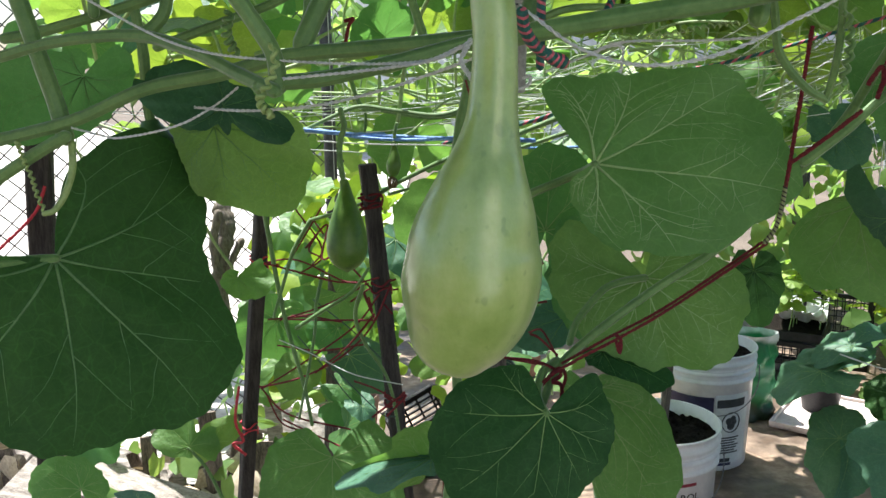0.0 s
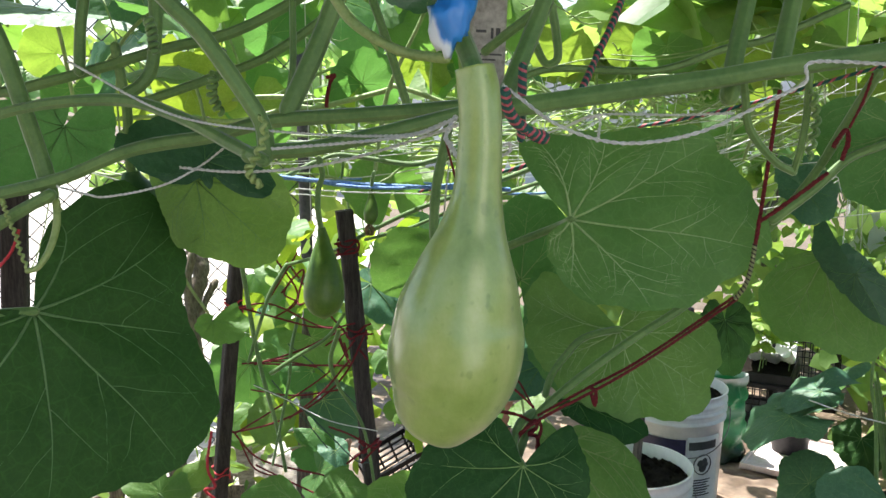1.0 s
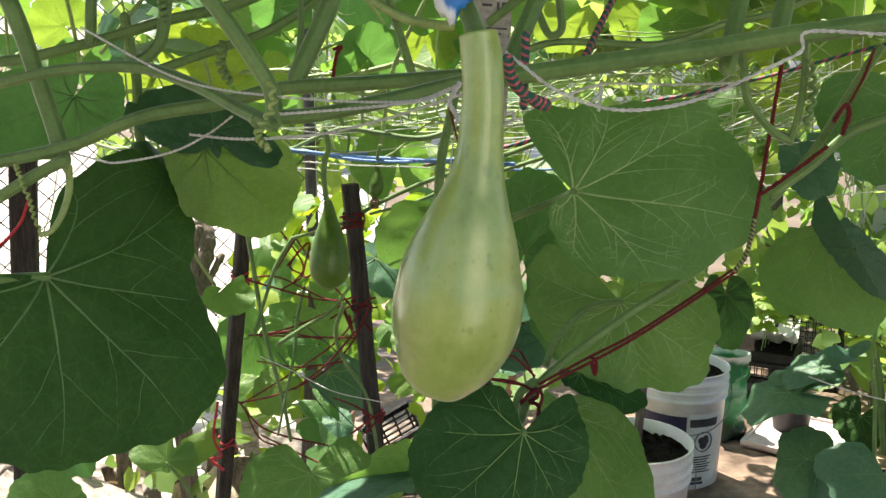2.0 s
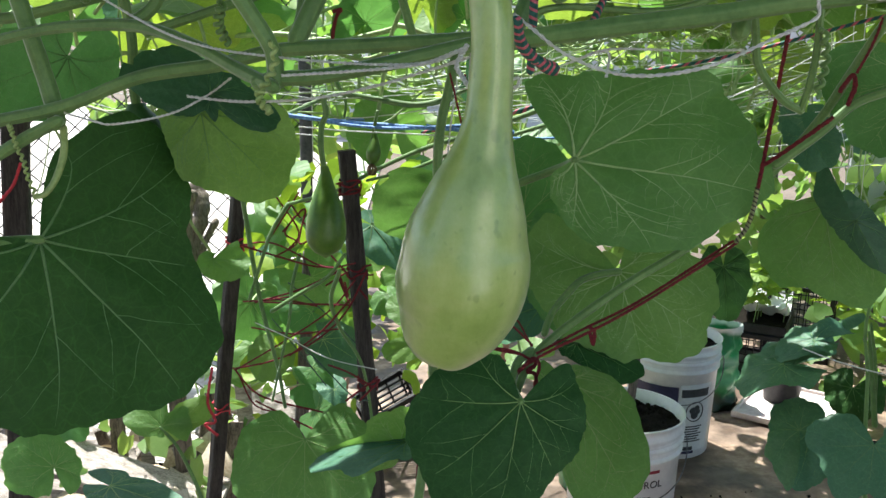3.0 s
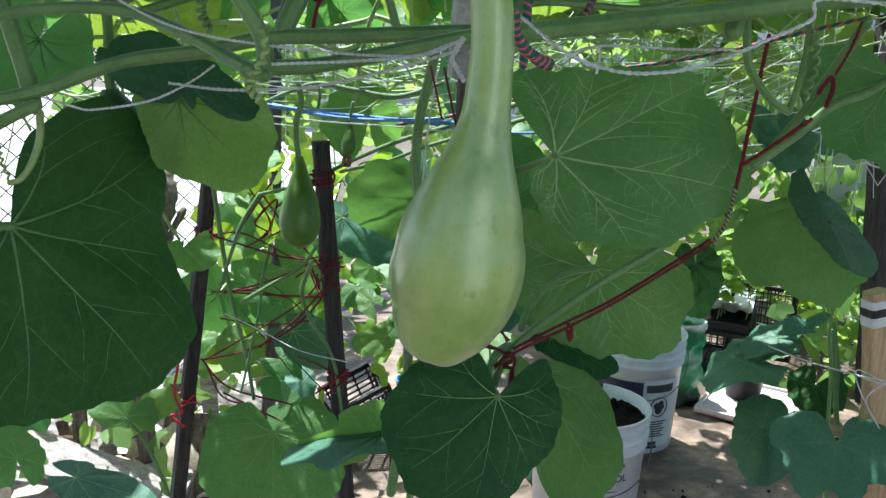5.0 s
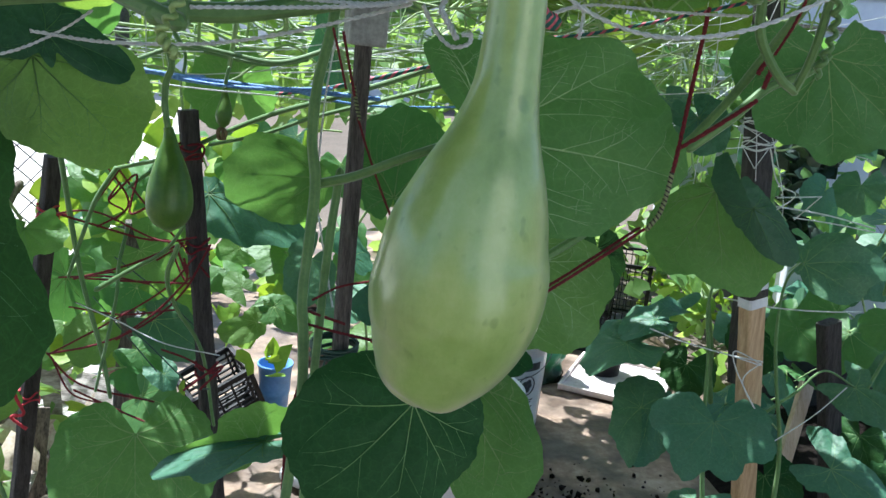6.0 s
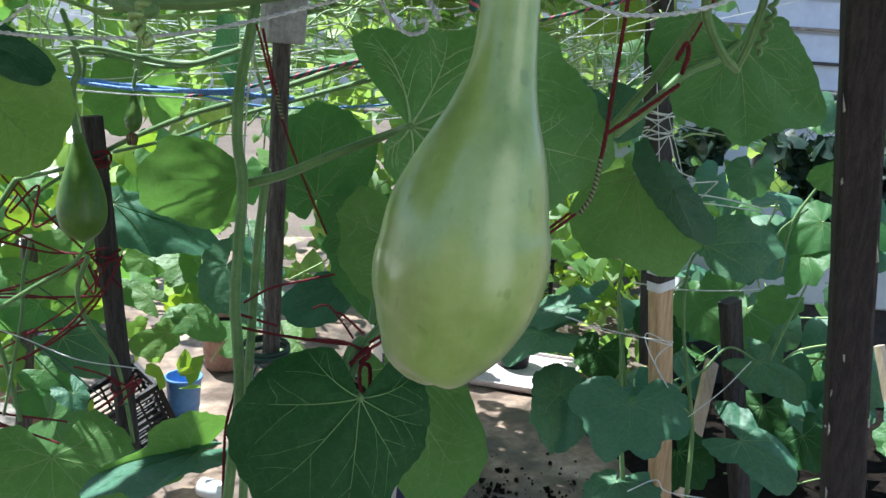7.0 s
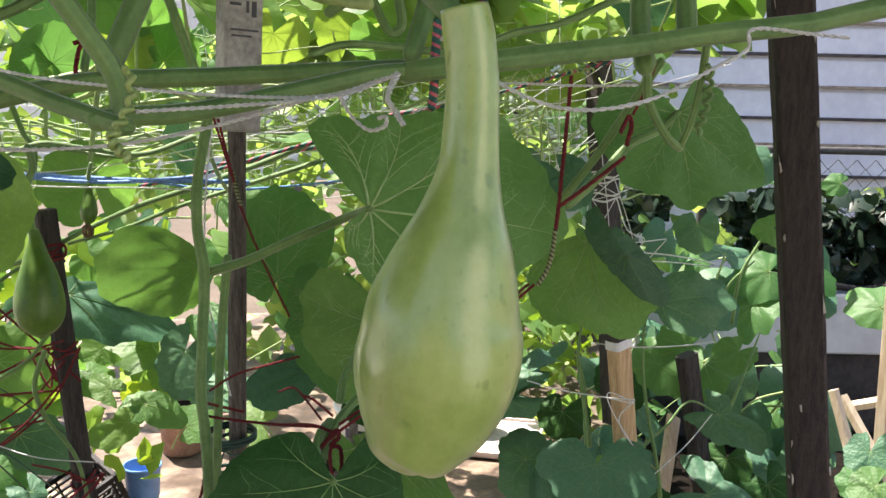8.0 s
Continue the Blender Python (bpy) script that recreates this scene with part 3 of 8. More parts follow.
DRY_BROWN = plain("dry_brown", (0.10, 0.06, 0.03), (0.30, 0.20, 0.11), 120, 0.85, 0.5)
gourd("hanging_gourd", [(0.0185, 0.368, 1.281), (0.0200, 0.367, 1.272), (0.0208, 0.365, 1.258), (0.0203, 0.364, 1.242), (0.0193, 0.363, 1.227), (0.0175, 0.363, 1.213), (0.0155, 0.363, 1.200), (0.0138, 0.364, 1.188),
                        (0.0120, 0.365, 1.176), (0.0110, 0.365, 1.163), (0.0085, 0.366, 1.151), (0.0047, 0.366, 1.140), (0.0002, 0.366, 1.1310), (-0.0032, 0.367, 1.1250), (-0.0052, 0.367, 1.1214), (-0.0060, 0.367, 1.1200)],
      (0.0084, 0.0090, 0.0091, 0.0097, 0.0109, 0.0146, 0.0199, 0.0243, 0.0277, 0.0294, 0.0288, 0.0254, 0.0198, 0.0140, 0.0080, 0.0018), GOURD_PALE,
      "pale green bottle-shaped young gourd hanging from the vine", [(0.0185, 0.379, 1.281), (0.017, 0.392, 1.288), (0.014, 0.402, 1.297), (0.011, 0.414, 1.311)], 0.0045)

gourd("green_gourd", [(-0.135, 1.173, 1.099), (-0.133, 1.172, 1.087), (-0.133, 1.169, 1.069), (-0.132, 1.164, 1.047), (-0.132, 1.161, 1.024), (-0.132, 1.157, 1.002), (-0.132, 1.154, 0.987), (-0.132, 1.153, 0.978)],
      (0.0055, 0.0077, 0.0137, 0.0214, 0.0266, 0.0260, 0.0173, 0.002), GOURD_GREEN, "small dark green unripe gourd hanging by a long stalk",
      [(-0.135, 1.172, 1.096), (-0.139, 1.174, 1.124), (-0.138, 1.176, 1.151), (-0.132, 1.175, 1.169), (-0.136, 1.176, 1.191)], 0.0038, 40)
gourd("tiny_gourd", [(-0.072, 1.267, 1.141), (-0.072, 1.265, 1.130), (-0.072, 1.262, 1.118), (-0.073, 1.259, 1.107), (-0.074, 1.257, 1.097), (-0.075, 1.256, 1.092)], (0.003, 0.005, 0.0085, 0.0105, 0.008, 0.003), GOURD_GREEN,
      "tiny green gourd with a dried blossom at its end", [(-0.072, 1.267, 1.140), (-0.071, 1.270, 1.151), (-0.068, 1.273, 1.165)], 0.0025, 24, blossom=True)
# hangs behind the big leaf; its dark skin colour paints the shade there
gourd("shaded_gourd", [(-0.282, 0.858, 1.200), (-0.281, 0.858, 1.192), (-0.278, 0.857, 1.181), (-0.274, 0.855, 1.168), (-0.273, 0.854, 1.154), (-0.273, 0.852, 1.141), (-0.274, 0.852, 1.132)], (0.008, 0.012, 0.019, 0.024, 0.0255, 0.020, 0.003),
      GOURD_SHADED, "green gourd behind a large leaf, its shade painted as deep green", [(-0.281, 0.857, 1.197), (-0.281, 0.851, 1.216), (-0.279, 0.846, 1.237), (-0.277, 0.841, 1.262), (-0.280, 0.838, 1.292), (-0.282, 0.834, 1.317)], 0.0045, 32)

# ---- the near vine ----
near_vine = thing("gourd_vine", "thick ridged green gourd vine stretched along the trellis", "vine", at=(0, 0.5, 0))


def under(ob, parent=None):
    """Shifts a part that was built in world places so that it lies right under its thing."""
    ob.matrix_parent_inverse = Matrix.Translation(-Vector(ob.parent.location))
    return ob


def vine(points, r, material=STEM, name="stem", parent=None, taper=None, sides=12):
    return under(tube(name, points, r, material, parent or near_vine, sides, 7, 0.05, wobble=0.07, taper=taper))


vine([(-0.309, 0.623, 1.350), (-0.289, 0.620, 1.306), (-0.274, 0.616, 1.258), (-0.264, 0.615, 1.221), (-0.262, 0.617, 1.203)], 0.0058)
vine([(-0.292, 0.586, 1.256), (-0.238, 0.562, 1.266), (-0.180, 0.536, 1.268), (-0.140, 0.509, 1.258), (-0.108, 0.481, 1.245), (-0.085, 0.455, 1.237)], 0.0036)
vine([(-0.313, 0.618, 1.201), (-0.250, 0.601, 1.215), (-0.193, 0.585, 1.236), (-0.139, 0.568, 1.245), (-0.096, 0.551, 1.255), (-0.039, 0.533, 1.259), (0.015, 0.515, 1.263), (0.046, 0.497, 1.265)], 0.0045)
vine([(-0.095, 0.466, 1.239), (-0.083, 0.466, 1.241), (-0.059, 0.465, 1.243), (-0.017, 0.466, 1.252), (0.016, 0.466, 1.260), (0.040, 0.466, 1.263)], 0.0040)
vine([(-0.148, 0.473, 1.334), (-0.134, 0.472, 1.318), (-0.118, 0.471, 1.302), (-0.096, 0.467, 1.271), (-0.087, 0.466, 1.255), (-0.085, 0.465, 1.239)], 0.0043)
vine([(-0.050, 0.575, 1.351), (-0.056, 0.568, 1.330), (-0.068, 0.560, 1.299), (-0.085, 0.550, 1.262)], 0.0058)
vine([(-0.352, 0.733, 1.274), (-0.322, 0.726, 1.278), (-0.256, 0.720, 1.294), (-0.208, 0.714, 1.307), (-0.152, 0.707, 1.319), (-0.107, 0.703, 1.339), (-0.082, 0.698, 1.354)], 0.0045)
vine([(-0.222, 0.668, 1.272), (-0.210, 0.669, 1.280), (-0.202, 0.671, 1.293), (-0.199, 0.676, 1.325), (-0.201, 0.681, 1.354)], 0.0048)
vine([(-0.238, 0.758, 1.266), (-0.177, 0.760, 1.287), (-0.132, 0.762, 1.304), (-0.081, 0.766, 1.338), (-0.061, 0.769, 1.361)], 0.0039)
vine([(-0.271, 0.713, 1.291), (-0.270, 0.718, 1.323), (-0.266, 0.724, 1.359)], 0.0043)
vine([(0.009, 0.441, 1.288), (0.001, 0.446, 1.289), (-0.016, 0.452, 1.293), (-0.038, 0.460, 1.307), (-0.051, 0.469, 1.325)], 0.0026, STEM_PALE)
vine([(-0.042, 0.767, 1.351), (-0.028, 0.760, 1.309), (-0.014, 0.752, 1.264)], 0.0036)
vine([(-0.089, 0.615, 1.346), (-0.089, 0.606, 1.291), (-0.094, 0.602, 1.263)], 0.0022)
vine([(-0.254, 0.597, 1.205), (-0.277, 0.605, 1.194), (-0.313, 0.613, 1.174)], 0.0045)
vine([(0.037, 0.466, 1.262), (0.047, 0.456, 1.264), (0.094, 0.445, 1.271), (0.139, 0.435, 1.277), (0.173, 0.425, 1.283), (0.216, 0.415, 1.289)] + [(0.239, 0.412, 1.294), (0.260, 0.405, 1.299), (0.294, 0.393, 1.306), (0.333, 0.379, 1.318)], 0.0052)
vine([(0.070, 0.508, 1.336), (0.066, 0.499, 1.322), (0.055, 0.488, 1.297), (0.043, 0.477, 1.271)], 0.0048)
vine([(0.185, 0.505, 1.341), (0.176, 0.489, 1.321), (0.164, 0.470, 1.290), (0.156, 0.453, 1.269)], 0.0050)
vine([(0.212, 0.505, 1.341), (0.198, 0.481, 1.320), (0.182, 0.455, 1.284)], 0.0050)
vine([(0.085, 0.803, 1.286), (0.121, 0.804, 1.295), (0.210, 0.801, 1.293), (0.272, 0.802, 1.312), (0.316, 0.803, 1.322), (0.383, 0.806, 1.350)], 0.0033)
vine([(0.071, 0.627, 1.321), (0.077, 0.625, 1.307), (0.083, 0.622, 1.294), (0.088, 0.622, 1.292), (0.093, 0.622, 1.297), (0.092, 0.625, 1.313), (0.089, 0.628, 1.332)], 0.0029)
vine([(0.041, 0.604, 1.300), (0.055, 0.592, 1.311), (0.072, 0.580, 1.324), (0.088, 0.569, 1.340)], 0.0034)
vine([(0.167, 0.465, 1.278), (0.171, 0.471, 1.268), (0.176, 0.475, 1.251), (0.192, 0.480, 1.234), (0.206, 0.486, 1.227)], 0.0023, STEM, "tendril")
vine([(0.202, 0.464, 1.281), (0.205, 0.471, 1.260), (0.206, 0.478, 1.241), (0.206, 0.486, 1.227)], 0.0020, STEM, "tendril")
# the climbing vine at the pole, and the leaf stalk that leaves it
vine([(0.030, 0.966, 1.248), (0.025, 0.963, 1.221), (0.015, 0.956, 1.174), (0.012, 0.947, 1.126), (0.016, 0.937, 1.085), (0.012, 0.927, 1.032), (0.007, 0.916, 0.978), (0.009, 0.907, 0.936), (0.009, 0.895, 0.882), (0.002, 0.885, 0.828), (-0.005, 0.875, 0.774)], 0.0054)
vine([(0.043, 0.965, 1.092), (0.036, 0.959, 1.035), (0.032, 0.956, 0.989), (0.029, 0.952, 0.943), (0.026, 0.948, 0.896), (0.022, 0.938, 0.825), (0.018, 0.925, 0.743)], 0.0046)
# the vine behind the big leaf
vine([(0.089, 0.800, 0.928), (0.104, 0.814, 0.957), (0.135, 0.826, 0.984), (0.201, 0.842, 1.028), (0.276, 0.857, 1.072)] + [(0.337, 0.858, 1.132), (0.367, 0.820, 1.194), (0.374, 0.780, 1.240), (0.381, 0.739, 1.288)], 0.0042)
vine([(0.120, 0.837, 0.978), (0.125, 0.848, 0.987), (0.132, 0.858, 0.996), (0.145, 0.869, 1.008), (0.162, 0.881, 1.021), (0.183, 0.890, 1.026), (0.206, 0.899, 1.027)], 0.0038)


def coil(name, points, radius, turn_r, turns, material, parent):
    run = smooth_run(points, 40)
    out = []
    n = len(run)
    for i, p in enumerate(run):
        t = (run[min(n - 1, i + 1)] - run[max(0, i - 1)]).normalized()
        a = t.orthogonal().normalized()
        b = t.cross(a)
        ph = i / n * turns * 2 * math.pi
        out.append(p + (a * math.cos(ph) + b * math.sin(ph)) * turn_r)
    bm = bmesh.new()
    tube_into(bm, out, radius, 5)
    return under(part(name, bm, material, parent))


vine([(-0.256, 0.612, 1.199), (-0.255, 0.606, 1.182), (-0.259, 0.600, 1.166), (-0.265, 0.595, 1.156), (-0.271, 0.592, 1.154)], 0.0026, STEM_PALE, "tendril", taper=0.7)
coil("tendril", [(-0.270, 0.592, 1.154), (-0.276, 0.595, 1.167), (-0.279, 0.597, 1.178), (-0.284, 0.599, 1.189), (-0.287, 0.601, 1.198), (-0.289, 0.602, 1.202)], 0.0010, 0.0011, 13, STEM_PALE, near_vine)
coil("tendril", [(-0.084, 0.449, 1.260), (-0.083, 0.447, 1.249), (-0.087, 0.445, 1.240), (-0.091, 0.444, 1.233), (-0.088, 0.443, 1.228), (-0.085, 0.443, 1.225)], 0.0013, 0.0013, 9, STEM_PALE, near_vine)
coil("tendril", [(-0.155, 0.668, 1.288), (-0.160, 0.676, 1.273), (-0.156, 0.684, 1.258)], 0.0020, 0.0026, 6, STEM, near_vine)
coil("tendril", [(-0.172, 0.563, 1.319), (-0.169, 0.561, 1.309), (-0.168, 0.559, 1.297)], 0.0018, 0.0022, 6, STEM, near_vine)
coil("tendril", [(0.101, 0.514, 1.260), (0.124, 0.514, 1.263), (0.147, 0.514, 1.267), (0.167, 0.514, 1.269)], 0.0006, 0.0011, 17, STEM_PALE, near_vine)
coil("tendril", [(0.204, 0.463, 1.272), (0.210, 0.470, 1.254), (0.210, 0.477, 1.235)], 0.0014, 0.0015, 6, STEM, near_vine)

# ---- near leaves ----


def near_leaf(*a, **k):
    parent = k.pop("parent", near_vine)
    return under(leaf(parent, *a, **k))


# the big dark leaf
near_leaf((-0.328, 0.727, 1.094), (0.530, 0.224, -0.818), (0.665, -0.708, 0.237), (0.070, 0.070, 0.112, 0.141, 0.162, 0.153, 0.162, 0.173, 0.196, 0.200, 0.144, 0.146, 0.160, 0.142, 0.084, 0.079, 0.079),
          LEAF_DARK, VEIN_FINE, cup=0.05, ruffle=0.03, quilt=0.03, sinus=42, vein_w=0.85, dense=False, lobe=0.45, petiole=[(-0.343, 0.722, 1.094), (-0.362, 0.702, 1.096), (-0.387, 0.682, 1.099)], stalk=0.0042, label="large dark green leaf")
# pale leaf with a folded-over dark upper lobe
near_leaf((-0.207, 0.805, 1.197), (0.580, 0.340, -0.740), (0.397, -0.911, -0.108), (0.030, 0.034, 0.039, 0.038, 0.044, 0.060, 0.074, 0.088, 0.118, 0.098, 0.088, 0.055, 0.034, 0.026, 0.024, 0.024, 0.026),
          LEAF_PALE, VEIN_DARK, cup=0.05, ruffle=0.05, quilt=0.03, vein_w=0.7, dense=True, sinus=0, label="pale underside of a drooping leaf")
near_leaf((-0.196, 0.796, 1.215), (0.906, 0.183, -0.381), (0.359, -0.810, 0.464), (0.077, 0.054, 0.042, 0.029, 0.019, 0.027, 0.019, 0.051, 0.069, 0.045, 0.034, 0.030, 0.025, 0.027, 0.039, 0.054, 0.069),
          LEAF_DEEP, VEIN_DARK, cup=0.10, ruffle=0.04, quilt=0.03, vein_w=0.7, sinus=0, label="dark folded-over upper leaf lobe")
near_leaf((-0.380, 0.954, 1.241), (-0.580, 0.094, -0.809), (0.166, -0.959, -0.230), (0.026, 0.029, 0.032, 0.035, 0.065, 0.094, 0.110, 0.116, 0.090, 0.069, 0.056, 0.048, 0.050, 0.054, 0.054, 0.054, 0.054), LEAF_MID, VEIN_DARK, ruffle=0.05, sinus=6, vein_w=0.8, dense=True)
# the wide leaf with its pale veins
near_leaf((0.137, 0.810, 1.157), (0.950, -0.279, -0.142), (-0.239, -0.939, 0.246), (0.024, 0.024, 0.031, 0.044, 0.061, 0.083, 0.105, 0.139, 0.170, 0.164, 0.143, 0.110, 0.084, 0.082, 0.087, 0.080, 0.060),
          LEAF_MID, VEIN_PALE, cup=0.04, ruffle=0.035, quilt=0.030, sinus=34, dense=True, vein_w=1.0, petiole=[(0.132, 0.862, 1.143), (0.088, 0.892, 1.119), (0.052, 0.920, 1.097), (0.018, 0.948, 1.082)], stalk=0.0036, label="wide mid-green leaf with pale veins")
# the leaf with the small hole below it
near_leaf((0.207, 0.904, 1.026), (0.226, -0.319, -0.920), (-0.350, -0.908, 0.229), (0.044, 0.095, 0.106, 0.104, 0.096, 0.092, 0.090, 0.093, 0.097, 0.116, 0.111, 0.105, 0.090, 0.062, 0.040, 0.038, 0.038),
          LEAF_PALE, VEIN_PALE, cup=0.04, ruffle=0.03, quilt=0.025, sinus=24, dense=True, label="pale green leaf pierced by its narrow notch")
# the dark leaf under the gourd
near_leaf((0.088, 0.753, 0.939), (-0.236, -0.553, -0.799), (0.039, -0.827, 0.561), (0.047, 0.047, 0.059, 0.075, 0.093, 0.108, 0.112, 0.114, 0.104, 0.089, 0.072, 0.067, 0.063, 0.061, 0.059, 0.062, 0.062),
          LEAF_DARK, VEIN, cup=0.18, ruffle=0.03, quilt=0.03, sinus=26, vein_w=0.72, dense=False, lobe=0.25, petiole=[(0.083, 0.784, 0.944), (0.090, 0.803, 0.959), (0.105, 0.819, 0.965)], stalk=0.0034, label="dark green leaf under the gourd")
near_leaf((0.147, 0.870, 0.916), (0.401, -0.581, -0.708), (-0.558, -0.768, 0.313), (0.031, 0.031, 0.031, 0.031, 0.031, 0.031, 0.053, 0.130, 0.141, 0.120, 0.085, 0.055, 0.031, 0.022, 0.014, 0.012, 0.012),
          LEAF_PALE, VEIN, cup=0.05, ruffle=0.03, label="pale yellow-green leaf")
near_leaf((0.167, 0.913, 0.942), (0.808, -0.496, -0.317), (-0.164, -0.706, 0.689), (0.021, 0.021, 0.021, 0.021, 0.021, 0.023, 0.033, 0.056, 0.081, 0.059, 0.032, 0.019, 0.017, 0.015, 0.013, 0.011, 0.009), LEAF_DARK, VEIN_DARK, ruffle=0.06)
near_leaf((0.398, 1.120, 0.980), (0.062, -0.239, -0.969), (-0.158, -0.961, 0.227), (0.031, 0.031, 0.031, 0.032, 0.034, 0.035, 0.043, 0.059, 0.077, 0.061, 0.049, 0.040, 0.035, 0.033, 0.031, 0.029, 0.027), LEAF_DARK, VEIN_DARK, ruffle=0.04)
near_leaf((0.152, 1.079, 0.934), (-0.964, -0.022, -0.265), (-0.123, -0.847, 0.518), (0.017, 0.017, 0.017, 0.017, 0.022, 0.030, 0.038, 0.056, 0.078, 0.068, 0.052, 0.039, 0.028, 0.022, 0.015, 0.015, 0.015), LEAF_BLUE, VEIN_DARK, ruffle=0.05)
# leaves low in the middle
near_leaf((-0.185, 1.308, 0.641), (0.012, -0.641, -0.768), (0.018, -0.767, 0.641), (0.058, 0.058, 0.077, 0.098, 0.112, 0.127, 0.141, 0.148, 0.150, 0.147, 0.144, 0.125, 0.110, 0.098, 0.089, 0.076, 0.069),
          LEAF_MID, VEIN, cup=0.10, ruffle=0.03, quilt=0.02, sinus=30, lobe=0.4, vein_w=0.7, label="broad notched green leaf")
near_leaf((-0.019, 1.005, 0.779), (-0.982, -0.188, -0.028), (-0.046, 0.092, 0.995), (0.032, 0.032, 0.032, 0.044, 0.062, 0.073, 0.086, 0.102, 0.120, 0.095, 0.081, 0.058, 0.048, 0.048, 0.048, 0.048, 0.048), LEAF_BLUE, VEIN_DARK, cup=0.2, ruffle=0.05)
near_leaf((-0.026, 1.022, 0.763), (-0.909, -0.125, -0.397), (0.170, -0.982, -0.080), (0.057, 0.057, 0.057, 0.057, 0.057, 0.057, 0.057, 0.095, 0.077, 0.044, 0.028, 0.009, 0.006, 0.009, 0.011, 0.014, 0.016), LEAF_PALE, VEIN, ruffle=0.05)
near_leaf((-0.405, 1.052, 0.694), (0.956, -0.264, -0.130), (0.101, -0.121, 0.988), (0.033, 0.033, 0.033, 0.034, 0.040, 0.046, 0.063, 0.087, 0.122, 0.081, 0.056, 0.032, 0.035, 0.039, 0.042, 0.046, 0.046), LEAF_BLUE, VEIN, ruffle=0.05, cup=0.15, lobe=0.3, vein_w=0.7)
near_leaf((-0.519, 1.154, 0.669), (-0.238, 0.325, 0.915), (0.516, -0.756, 0.403), (0.048, 0.047, 0.040, 0.038, 0.036, 0.035, 0.036, 0.042, 0.048, 0.057, 0.068, 0.068, 0.066, 0.060, 0.050, 0.041, 0.040), LEAF_MID, VEIN, ruffle=0.03)
# leaves round the stake and the pole
near_leaf((0.050, 1.205, 1.040), (-0.988, -0.116, 0.099), (0.138, -0.956, 0.260), (0.012, 0.012, 0.012, 0.014, 0.020, 0.036, 0.074, 0.108, 0.124, 0.114, 0.086, 0.068, 0.050, 0.024, 0.014, 0.013, 0.013), LEAF_MID, VEIN, cup=0.05, ruffle=0.03, quilt=0.010, vein_w=0.4, label="rounded green leaf")
near_leaf((0.127, 1.115, 1.037), (0.148, 0.245, 0.958), (-0.211, -0.939, 0.272), (0.037, 0.037, 0.037, 0.040, 0.053, 0.069, 0.093, 0.109, 0.112, 0.107, 0.080, 0.063, 0.049, 0.038, 0.035, 0.032, 0.028), LEAF_MID, VEIN, ruffle=0.03)
near_leaf((0.157, 1.019, 1.011), (-0.228, -0.203, -0.952), (-0.498, -0.816, 0.294), (0.063, 0.063, 0.055, 0.045, 0.042, 0.044, 0.046, 0.058, 0.074, 0.096, 0.087, 0.066, 0.060, 0.056, 0.052, 0.054, 0.058), LEAF_MID, VEIN, ruffle=0.03)
near_leaf((-0.098, 1.687, 0.916), (0.934, -0.064, -0.353), (0.224, -0.664, 0.714), (0.072, 0.072, 0.072, 0.072, 0.072, 0.085, 0.105, 0.142, 0.204, 0.092, 0.066, 0.041, 0.039, 0.036, 0.036, 0.036, 0.036), LEAF_BLUE, VEIN_DARK, cup=0.15, ruffle=0.06, label="bluish green leaf bent over")
near_leaf((0.072, 1.526, 0.844), (-0.517, -0.588, -0.622), (0.226, -0.794, 0.564), (0.052, 0.048, 0.042, 0.041, 0.040, 0.040, 0.047, 0.061, 0.073, 0.083, 0.070, 0.062, 0.054, 0.046, 0.038, 0.032, 0.032), LEAF_BLUE, VEIN_DARK, ruffle=0.05)
near_leaf((-0.052, 1.600, 1.114), (-0.010, -0.085, 0.996), (0.026, -0.996, -0.085), (0.069, 0.069, 0.068, 0.064, 0.061, 0.057, 0.060, 0.062, 0.065, 0.069, 0.074, 0.078, 0.083, 0.087, 0.087, 0.083, 0.079), LEAF_PALE, VEIN, ruffle=0.05)
near_leaf((-0.365, 1.507, 0.889), (-0.449, -0.580, -0.680), (0.218, -0.809, 0.545), (0.011, 0.011, 0.015, 0.019, 0.022, 0.026, 0.030, 0.032, 0.033, 0.038, 0.043, 0.048, 0.056, 0.064, 0.061, 0.054, 0.054), LEAF_MID, VEIN_DARK, ruffle=0.06)

